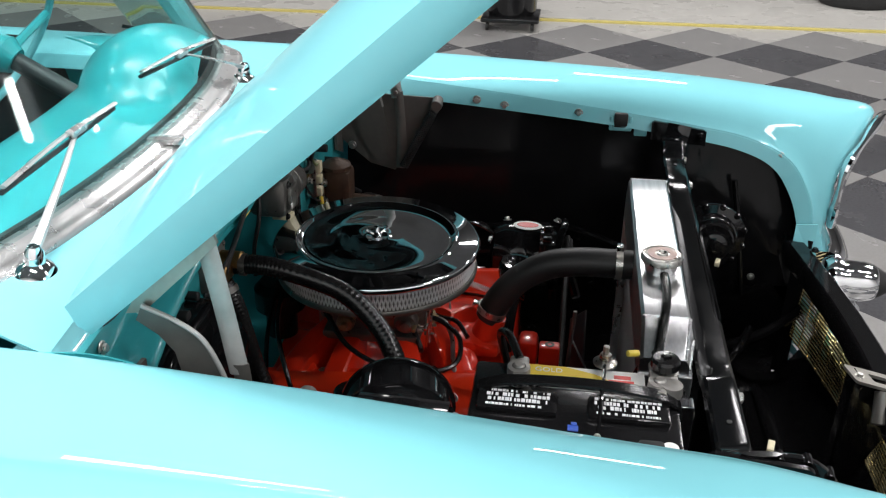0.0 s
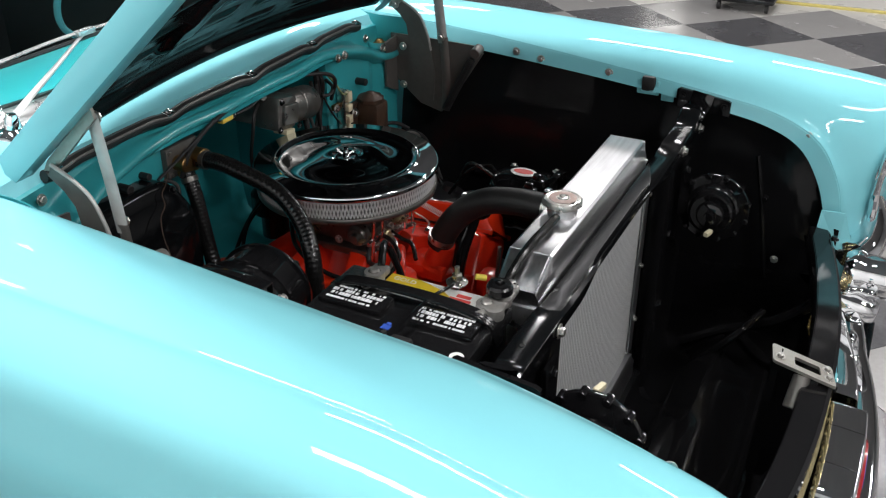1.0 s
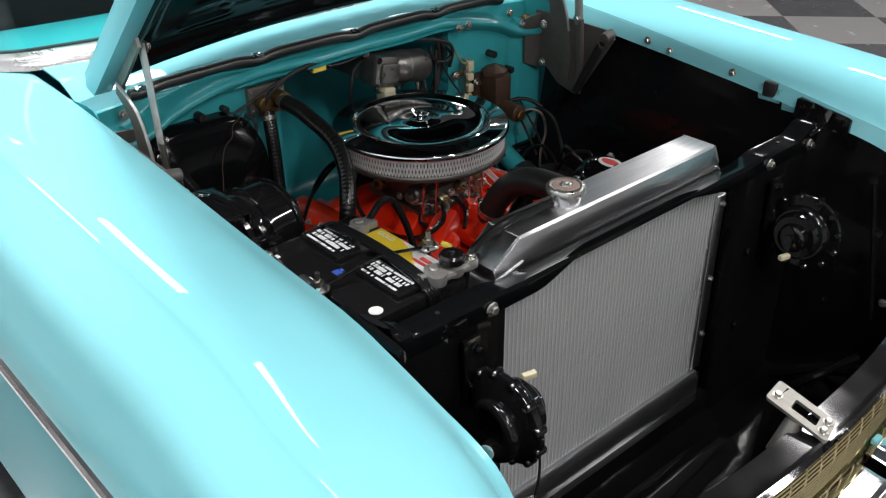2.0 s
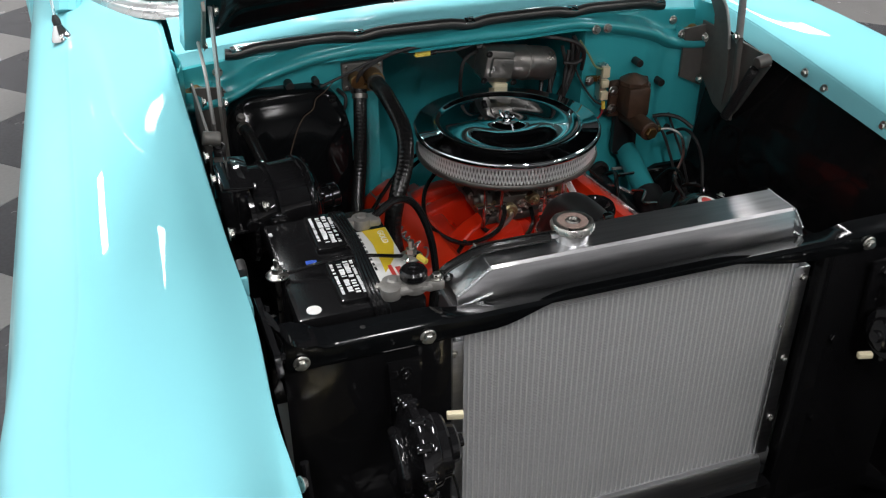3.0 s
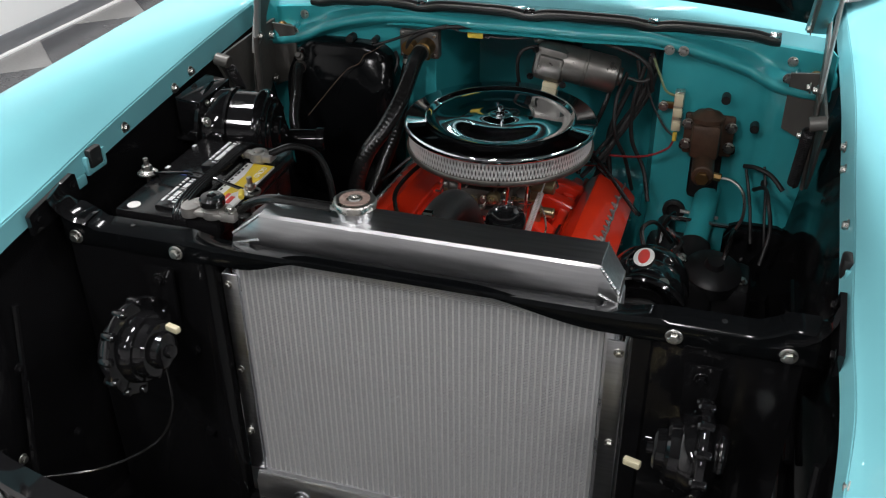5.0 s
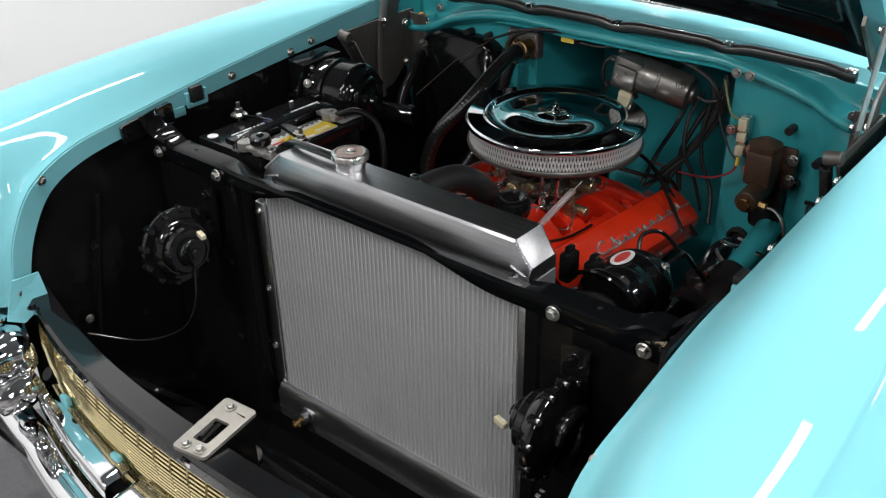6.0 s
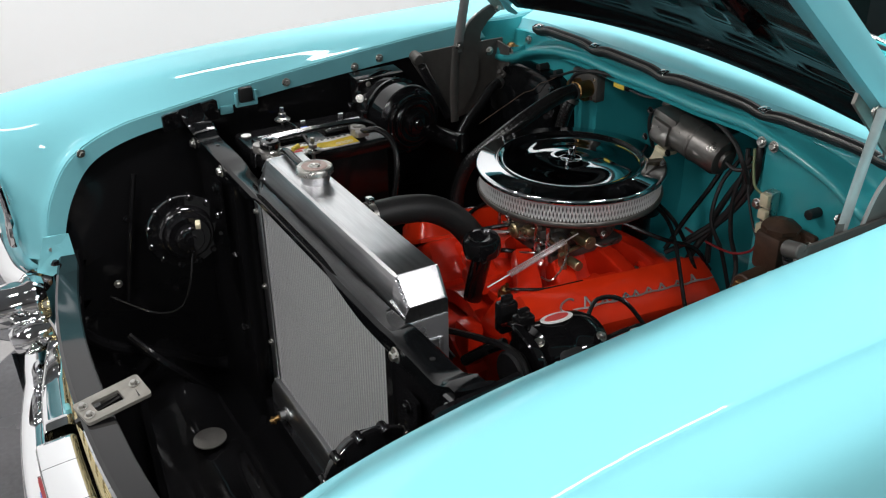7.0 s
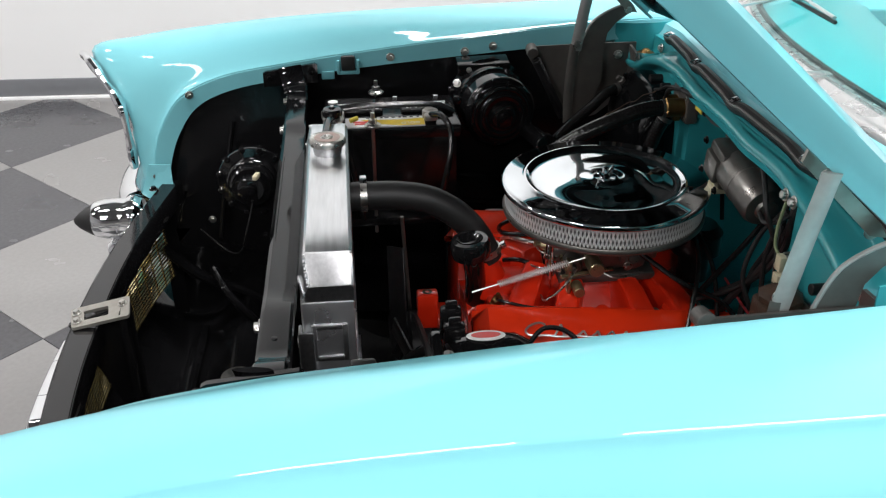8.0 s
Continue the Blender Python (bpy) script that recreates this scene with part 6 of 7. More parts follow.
for k in range(9):
    box(bm, (-0.118 + 0.013 * k, -0.3890, BZ + 0.0012), (-0.118 + 0.013 * k + 0.005 + 0.004 * (k % 3) / 2, -0.3855, BZ + 0.0020))
part("print_block", bm, BLACK_SATIN, lab)
bm = B()
box(bm, (-0.012, -0.368, BZ + 0.0012), (0.024, -0.362, BZ + 0.0022))
box(bm, (-0.004, -0.358, BZ + 0.0012), (0.020, -0.350, BZ + 0.0022))
part("print_block", bm, RED_INK, lab)
txt = bpy.data.curves.new("label_word", "FONT")
txt.body, txt.size, txt.extrude, txt.align_x, txt.align_y = "GOLD", 0.0145, 0.0003, "CENTER", "CENTER"
tob = bpy.data.objects.new("label_word", txt)
scene.collection.objects.link(tob)
tme = bpy.data.meshes.new_from_object(tob.evaluated_get(bpy.context.evaluated_depsgraph_get()))
bpy.data.objects.remove(tob)
tme.materials.clear()
tme.materials.append(LABEL_WHITE)
link("label_word", tme, lab, "white word on the yellow field", pose(-0.098, -0.351, BZ + 0.0024, 0, 0, 0))
bm = B()
lathe(bm, [(0, 0), (0.011, 0), (0.011, 0.0012), (0, 0.0014)], Matrix.Translation((0.066, -0.502, BZ)), 24)
part("charge_eye", bm, LABEL_WHITE, lidb, "pale round charge sticker")
bm = B()
box(bm, (-0.068, -0.486, BZ), (-0.054, -0.474, BZ + 0.0012))
box(bm, (-0.064, -0.475, BZ + 0.001), (-0.056, -0.469, BZ + 0.003), 0.001)
part("sticker", bm, BLUE_INK, lidb, "small blue and white sticker")
for x in (-0.172, -0.079):
    bm = B()
    box(bm, (x, -0.5255, BZ - 0.0005), (x + 0.010, -0.5195, BZ + 0.0008))
    part("print_block", bm, WHITE_INK, lidb)
# hold-down bar, hooked rods and terminals
bm = B()
tube(bm, [(-0.032, -0.540, 0.872), (-0.03, -0.52, 0.872), (-0.024, -0.43, 0.886), (-0.018, -0.345, 0.873), (-0.017, -0.322, 0.872)], 0.0030, 8, 6)
hold = part("hold_down_bar", bm, BLACK, battery, "thin dark hold-down bar")
for x, y in ((-0.032, -0.536), (-0.017, -0.327)):
    bm = B()
    lathe(bm, [(0.017, 0.0), (0.018, 0.003), (0.013, 0.007), (0.009, 0.008)], Matrix.Translation((x, y, 0.868)), 22)
    lathe(bm, [(0.009, 0.008), (0.009, 0.016), (0.0045, 0.017), (0.0045, 0.030), (0, 0.031)], Matrix.Translation((x, y, 0.868)), 6)
    rod(bm, (x, y, 0.62), (x, y, 0.868), 0.004, seg=8)
    part("hold_down_bolt", bm, STEEL, hold, "zinc hold-down nut and rod")
for x, y, dx in ((-0.141, -0.374, 1), (0.058, -0.380, -1)):
    bm = B()
    lathe(bm, [(0.013, 0), (0.013, 0.004), (0.0095, 0.006), (0.0085, 0.022), (0.006, 0.024), (0, 0.024)], Matrix.Translation((x, y, BZ)), 20)
    lathe(bm, [(0.010, 0.004), (0.0165, 0.004), (0.017, 0.010), (0.0165, 0.020), (0.010, 0.021)], Matrix.Translation((x, y, BZ)), 20)
    box(bm, (x - 0.008, y - 0.028, BZ + 0.006), (x + 0.008, y - 0.012, BZ + 0.019), 0.003)
    box(bm, (x - 0.014, y + 0.010, BZ + 0.005), (x + 0.014, y + 0.030, BZ + 0.019), 0.004)
    term = part("terminal_clamp", bm, LEAD, battery, "grey lead terminal clamp")
    bolt((x, y - 0.028, BZ + 0.012), (0, -1, 0), term, 0.9)
bm = B()
lathe(bm, [(0.009, 0), (0.018, 0.002), (0.021, 0.006), (0.021, 0.016), (0.018, 0.020), (0.008, 0.021), (0.0075, 0.018), (0, 0.018)], Matrix.Translation((0.066, -0.350, BZ + 0.020)), 16)
knob = part("cut_off_knob", bm, PLASTIC, battery, "black battery cut-off knob")
bm = B()
lathe(bm, [(0.004, 0.017), (0.004, 0.026), (0, 0.027)], Matrix.Translation((0.066, -0.350, BZ + 0.020)), 12)
part("knob_screw", bm, CHROME_WORN, knob)
bm = B()
box(bm, (0.045, -0.395, BZ + 0.006), (0.085, -0.325, BZ + 0.018), 0.005)
box(bm, (0.060, -0.335, BZ + 0.002), (0.082, -0.305, BZ + 0.020), 0.005)
lathe(bm, [(0.0, 0.004), (0.019, 0.004), (0.020, 0.008), (0.020, 0.018), (0.016, 0.020), (0.0, 0.020)], Matrix.Translation((0.066, -0.350, BZ)), 24)
lathe(bm, [(0.0, 0.004), (0.015, 0.004), (0.016, 0.008), (0.015, 0.021), (0.0, 0.022)], Matrix.Translation((0.074, -0.388, BZ)), 20)
part("cut_off_switch", bm, LEAD, battery, "cast lead cut-off switch")
bolt((0.072, -0.316, BZ + 0.020), (0, 0, 1), battery, 1.0)
tray = thing("battery_tray", (-0.06, -0.43, 0.60), "black steel battery tray bolted in the bay", "tray")
bm = B()
box(bm, (-0.215, -0.545, 0.640), (0.095, -0.315, 0.660), 0.004)
box(bm, (-0.20, -0.55, 0.50), (-0.17, -0.32, 0.64), 0.004)
box(bm, (0.05, -0.55, 0.50), (0.08, -0.32, 0.64), 0.004)
part("pan", bm, BLACK, tray)

cable = thing("battery_cable", (-0.10, -0.30, 0.70), "black battery cables looping down from the terminals", "cable")
for pts, r in ((((-0.141, -0.352, 0.880), (-0.16, -0.31, 0.892), (-0.175, -0.27, 0.868), (-0.165, -0.245, 0.80), (-0.14, -0.24, 0.70)), 0.0065),
               (((0.066, -0.305, 0.874), (0.055, -0.285, 0.862), (0.03, -0.275, 0.80), (0.01, -0.27, 0.68)), 0.0065)):
    bm = B()
    tube(bm, pts, r, 10, 7)
    part("lead", bm, RUBBER_GLOSS, cable)
bm = B()
rod(bm, (0.030, -0.318, 0.885), (0.014, -0.326, 0.888), 0.005, seg=10)
part("crimp", bm, YELLOW_TAPE, cable, "yellow crimp connector")

# ---- heater: blower, box, hoses ----
blower = thing("heater_blower", (-0.285, -0.50, 0.70), "gloss black heater blower motor on the inner fender", "blower motor")
bm = B()
lathe(bm, [(0, 0.0), (0.060, 0.0), (0.090, 0.004), (0.092, 0.012), (0.080, 0.016), (0.079, 0.052), (0.077, 0.055), (0.084, 0.056), (0.084, 0.062), (0.078, 0.064), (0.077, 0.112), (0.081, 0.113), (0.081, 0.119), (0.076, 0.125), (0.071, 0.130), (0.066, 0.1305), (0.064, 0.136), (0.059, 0.138), (0.055, 0.1365), (0.052, 0.141), (0.043, 0.143), (0.040, 0.1415), (0.030, 0.1425), (0.028, 0.151), (0.024, 0.153), (0.014, 0.153), (0.012, 0.160), (0, 0.161)], aim((-0.287, -0.560, 0.845), (-0.15, 1, 0)), 44)
part("drum", bm, BLACK, blower, angle=45)
for k in range(6):
    a = k * math.pi / 3 + 0.3
    m = aim((-0.287, -0.560, 0.845), (-0.15, 1, 0))
    black_bolt(m @ Vector((0.068 * math.cos(a), 0.068 * math.sin(a), 0.129)), m.to_3x3() @ Vector((0, 0, 1)), blower, 0.7)
bm = B()
rod(bm, (-0.365, -0.470, 0.797), (-0.392, -0.372, 0.795), 0.021, seg=20)
rod(bm, (-0.391, -0.378, 0.795), (-0.396, -0.360, 0.795), 0.025, seg=20)
part("outlet", bm, BLACK, blower)
bm = B()
box(bm, (-0.255, -0.515, 0.850), (-0.205, -0.485, 0.870), 0.003)
rod(bm, (-0.21, -0.545, 0.865), (-0.198, -0.545, 0.865), 0.010, seg=12)
part("motor_clip", bm, BLACK, blower)

regulator = thing("regulator_box", (-0.28, -0.56, 0.84), "gloss black voltage regulator box under the fender lip", "regulator")
bm = B()
box(bm, (-0.332, -0.588, 0.850), (-0.224, -0.540, 0.926), 0.004)
box(bm, (-0.345, -0.590, 0.846), (-0.212, -0.536, 0.852), 0.002)
part("cover", bm, BLACK, regulator)
tilt = Matrix.Translation((-0.279, -0.558, 0.929)) @ Euler((radians(-6), radians(1.5), 0)).to_matrix().to_4x4()
bm = B()
box(bm, (-0.059, -0.026, -0.002), (0.059, 0.026, 0.002), 0.0015, tilt)
box(bm, (-0.059, 0.023, -0.024), (0.059, 0.026, 0.0), 0.0012, tilt)
part("lid", bm, BLACK, regulator, "gloss black pressed lid")
for x in (-0.245, -0.312):
    bolt((x, -0.532, 0.916), (0, 1, 0), regulator, 0.6)
bolt((-0.216, -0.520, 0.890), (0.3, 1, 0.4), regulator, 0.9)

hbox = thing("heater_box", (-0.62, -0.405, 0.64), "gloss black heater box bulging from the turquoise firewall", "heater box")
bm = B()
rows = []
outline = []
for k in range(40):
    a = 2 * math.pi * k / 40
    ca, sa = math.cos(a), math.sin(a)
    outline.append((math.copysign(abs(ca) ** 0.45, ca), math.copysign(abs(sa) ** 0.45, sa)))
for x, f in ((-0.655, 1.0), (-0.618, 1.0), (-0.610, 0.985), (-0.606, 0.95), (-0.604, 0.90), (-0.6005, 0.86), (-0.600, 0.5), (-0.600, 0.02)):
    rows.append([(x + (0.030 * ease((0.905 - 0.735 - 0.190 * f * s2) / 0.07) if x > -0.64 else 0.0), -0.405 + 0.128 * f * c, 0.735 + 0.190 * f * s2) for c, s2 in outline + outline[:1]])
sheet(bm, rows)
part("cover", bm, BAR_BLACK, hbox, angle=50)
for y, z in ((-0.50, 0.90), (-0.31, 0.90)):
    black_bolt((-0.604, y, z), (1, 0, 0.4), hbox, 0.8)
bm = B()
lathe(bm, [(0.009, 0), (0.009, 0.012), (0.006, 0.014), (0.006, 0.022), (0, 0.022)], aim((-0.600, -0.500, 0.884), (0.7, 0, 0.6)), 16)
part("nipple", bm, HINGE_GREY, hbox)

bm = B()
box(bm, (-0.640, -0.590, 0.30), (-0.575, -0.265, 0.600), 0.03)
box(bm, (-0.60, -0.57, 0.28), (-0.44, -0.30, 0.50), 0.04)
part("lower_duct", bm, BLACK_INNER, hbox, "black lower duct below the heater box")

valve = thing("heater_valve", (-0.63, -0.235, 0.895), "tarnished brass heater fittings on a riveted steel plate", "valve")
bm = B()
box(bm, (-0.662, -0.278, 0.898), (-0.637, -0.190, 0.958), 0.003)
plate_v = part("plate", bm, HINGE_GREY, valve, "grey riveted plate")
for y in (-0.270, -0.198):
    for z in (0.906, 0.950):
        bm = B()
        lathe(bm, [(0.004, 0), (0.004, 0.002), (0, 0.0035)], aim((-0.637, y, z), (1, 0, 0)), 10)
        part("rivet", bm, STEEL, plate_v)
bm = B()
rod(bm, (-0.64, -0.215, 0.926), (-0.600, -0.215, 0.926), 0.019, seg=18)
rod(bm, (-0.64, -0.252, 0.925), (-0.612, -0.252, 0.925), 0.015, seg=18)
box(bm, (-0.632, -0.262, 0.900), (-0.618, -0.205, 0.915), 0.003)
part("fitting", bm, BRASS, valve)

hoses = (
    ("heater_hose", [(-0.612, -0.218, 0.924), (-0.575, -0.216, 0.925), (-0.530, -0.212, 0.916), (-0.443, -0.207, 0.884), (-0.385, -0.223, 0.842), (-0.348, -0.250, 0.798), (-0.330, -0.268, 0.735), (-0.32, -0.262, 0.67)], 0.0165),
    ("heater_hose", [(-0.622, -0.246, 0.905), (-0.605, -0.252, 0.870), (-0.590, -0.258, 0.815), (-0.570, -0.268, 0.75), (-0.535, -0.285, 0.69), (-0.48, -0.30, 0.63)], 0.0145),
    ("defroster_hose", [(-0.598, -0.500, 0.872), (-0.560, -0.492, 0.866), (-0.520, -0.480, 0.835), (-0.470, -0.465, 0.800), (-0.43, -0.440, 0.775)], 0.012),
)
for name, pts, r in hoses:
    h = thing(name, pts[-1], "glossy black rubber hose clipped to the firewall fittings", "hose")
    bm = B()
    turns = sum((Vector(b) - Vector(a)).length for a, b in zip(pts, pts[1:])) / 0.0085
    tube(bm, pts, lambda t: r * (1 + 0.014 * math.cos(2 * math.pi * turns * t)), 14, 34)
    part("hose", bm, RUBBER_GLOSS, h, "ribbed black hose", angle=80)
    bm = B()
    d = Vector(pts[1]) - Vector(pts[0])
    lathe(bm, [(r, -0.005), (r + 0.002, -0.005), (r + 0.002, 0.005), (r, 0.005)], aim(Vector(pts[0]) + d * 0.35, d), 20)
    part("clamp", bm, GREY_METAL, h)

# ---- wiper motor, master cylinder and firewall fittings ----
wm = thing("wiper_motor", (-0.62, 0.14, 0.86), "grey cast wiper motor mounted on the firewall", "wiper motor")
ax0, ax1 = Vector((-0.634, 0.080, 0.922)), Vector((-0.645, 0.215, 0.895))
bm = B()
lathe(bm, [(0, 0), (0.036, 0), (0.038, 0.004), (0.038, 0.048), (0.0395, 0.050), (0.0395, 0.054), (0.038, 0.056), (0.038, 0.108), (0.034, 0.118), (0.020, 0.122), (0.018, 0.128), (0, 0.130)], aim(ax0, ax1 - ax0), 36)
part("motor_can", bm, GREY_METAL, wm)
bm = B()
m = Matrix.Translation((-0.636, 0.068, 0.925)) @ Euler((radians(-10), 0, 0)).to_matrix().to_4x4()
box(bm, (-0.035, -0.042, -0.042), (0.036, 0.030, 0.034), 0.014, m)
box(bm, (-0.222, -0.040, -0.035), (-0.030, 0.028, 0.028), 0.006, m)
box(bm, (0.030, -0.030, -0.028), (0.044, 0.022, 0.018), 0.006, m)
rod(bm, m @ Vector((-0.01, -0.036, 0.026)), m @ Vector((0.0, -0.050, 0.032)), 0.008, seg=12)
part("gear_housing", bm, GREY_METAL, wm)
bm = B()
box(bm, (0.000, -0.012, -0.052), (0.036, 0.020, -0.040), 0.003, m)
part("switch_plate", bm, CREAM, wm, "cream plastic switch plate")
for p in ((0.040, -0.040, 0.025), (0.038, 0.03, -0.035), (0.038, -0.04, -0.035)):
    black_bolt(m @ Vector(p), (1, 0, 0), wm, 0.7)

mc = thing("master_cylinder", (-0.60, 0.395, 0.74), "rust-brown cast brake master cylinder bolted to the firewall", "master cylinder")
bm = B()
box(bm, (-0.632, 0.345, 0.755), (-0.618, 0.445, 0.845), 0.006)
box(bm, (-0.620, 0.362, 0.770), (-0.560, 0.420, 0.845), 0.010)
lathe(bm, [(0.034, 0), (0.034, 0.008), (0.026, 0.014), (0.014, 0.018), (0.008, 0.022), (0, 0.022)], Matrix.Translation((-0.595, 0.390, 0.845)), 8)
body = part("reservoir", bm, RUST, mc)
bm = B()
rod(bm, (-0.620, 0.392, 0.762), (-0.510, 0.396, 0.758), 0.022, seg=20)
rod(bm, (-0.530, 0.395, 0.742), (-0.530, 0.395, 0.772), 0.017, seg=8)
part("cylinder", bm, RUST, mc)
bm = B()
rod(bm, (-0.520, 0.395, 0.757), (-0.500, 0.396, 0.757), 0.014, seg=6)
rod(bm, (-0.530, 0.410, 0.755), (-0.530, 0.432, 0.752), 0.008, seg=6)
part("outlet_fitting", bm, BRASS, mc)
for y, z in ((0.352, 0.822), (0.352, 0.778), (0.438, 0.822), (0.438, 0.778)):
    bolt((-0.618, y, z), (1, 0, 0), mc, 1.15)
line = thing("brake_line", (-0.50, 0.46, 0.60), "bare steel brake line curving down from the master cylinder", "pipe")
bm = B()
tube(bm, [(-0.530, 0.430, 0.752), (-0.522, 0.455, 0.752), (-0.508, 0.478, 0.735), (-0.500, 0.485, 0.69), (-0.50, 0.470, 0.64), (-0.49, 0.46, 0.58)], 0.0032, 8, 7)
part("pipe", bm, STEEL, line)

conn = thing("resistor_block", (-0.625, 0.328, 0.80), "cream ceramic ballast resistor with wire terminals on the firewall", "resistor")
bm = B()
box(bm, (-0.645, 0.318, 0.800), (-0.622, 0.338, 0.886), 0.003)
part("backing_clip", bm, STEEL, conn)
for z0, z1 in ((0.804, 0.824), (0.834, 0.852), (0.858, 0.884)):
    bm = B()
    box(bm, (-0.624, 0.319, z0), (-0.612, 0.337, z1), 0.002)
    part("ceramic_block", bm, CREAM, conn)
bolt((-0.634, 0.297, 0.848), (1, 0, 0), conn, 1.0)
bm = B()
box(bm, (-0.645, 0.292, 0.842), (-0.636, 0.320, 0.856), 0.002)
part("mount_ear", bm, BRASS, conn)
bm = B()
rod(bm, (-0.617, 0.328, 0.800), (-0.614, 0.328, 0.782), 0.0045, seg=10)
part("terminal_sleeve", bm, YELLOW_TAPE, conn)

# steering column and box
col = thing("steering_column", (-0.56, 0.41, 0.55), "turquoise steering column tube entering the black steering box", "steering column")
bm = B()
rod(bm, (-0.655, 0.412, 0.665), (-0.500, 0.400, 0.605), 0.026, 0.026, 22)
part("jacket", bm, TURQ_SHADED, col)
bm = B()
rod(bm, (-0.505, 0.400, 0.608), (-0.40, 0.392, 0.565), 0.034, 0.040, 20)
box(bm, (-0.44, 0.34, 0.50), (-0.36, 0.45, 0.60), 0.015)
part("steering_box", bm, BLACK_SATIN, col)
bm = B()
rod(bm, (-0.545, 0.345, 0.640), (-0.545, 0.462, 0.636), 0.005, seg=8)
tube(bm, [(-0.50, 0.36, 0.62), (-0.47, 0.375, 0.63), (-0.45, 0.36, 0.615), (-0.42, 0.38, 0.625)], 0.004, 6, 5)
part("shift_rods", bm, CHROME_WORN, col, "bright shift linkage rods")
bm = B()
lathe(bm, [(0.0, 0.002), (0.014, 0.002), (0.016, 0.0), (0.024, 0.0), (0.024, 0.008), (0.016, 0.010)], aim((-0.638, 0.345, 0.610), (1, 0, 0)), 22)
part("firewall_grommet", bm, RUBBER, col)
bm = B()
box(bm, (-0.36, 0.30, 0.47), (-0.28, 0.36, 0.60), 0.012)
rod(bm, (-0.30, 0.37, 0.56), (-0.24, 0.38, 0.60), 0.022, seg=16)
part("lower_bracket", bm, GREY_METAL, col)
for p in ((-0.38, 0.42, 0.604), (-0.41, 0.37, 0.602), (-0.31, 0.33, 0.602)):
    bolt(p, (0, 0, 1), col, 1.0)

bm = B()
box(bm, (-0.632, 0.366, 0.655), (-0.622, 0.428, 0.760), 0.012)
part("pedal_bracket", bm, BLACK_SATIN, col)
bm = B()
box(bm, (-0.632, 0.455, 0.30), (-0.585, 0.590, 0.615), 0.03)
box(bm, (-0.60, 0.30, 0.30), (-0.44, 0.57, 0.54), 0.04)
part("frame_horn", bm, BLACK_INNER, col)

bm = B()
lathe(bm, [(0, 0), (0.050, 0.0), (0.056, 0.006), (0.056, 0.035), (0.045, 0.045), (0.020, 0.050), (0.016, 0.062), (0, 0.064)], aim((-0.42, 0.44, 0.575), (0.25, 0.1, 1)), 24)
box(bm, (-0.60, 0.300, 0.50), (-0.47, 0.400, 0.585), 0.02)
box(bm, (-0.50, 0.420, 0.50), (-0.38, 0.520, 0.590), 0.02)
rod(bm, (-0.60, 0.335, 0.60), (-0.46, 0.345, 0.575), 0.018, seg=14)
part("gear_cover", bm, BLACK_SATIN, col)
bm = B()
tube(bm, [(-0.57, 0.33, 0.605), (-0.54, 0.345, 0.612), (-0.52, 0.375, 0.600), (-0.49, 0.385, 0.620), (-0.47, 0.41, 0.618)], 0.0045, 6, 6)
rod(bm, (-0.60, 0.36, 0.628), (-0.60, 0.44, 0.622), 0.004, seg=8)
part("shift_lever", bm, DULL_SILVER, col, "bright bent shift lever")
for p in ((-0.46, 0.47, 0.592), (-0.41, 0.50, 0.592), (-0.54, 0.33, 0.587)):
    bolt(p, (0, 0, 1), col, 1.1)

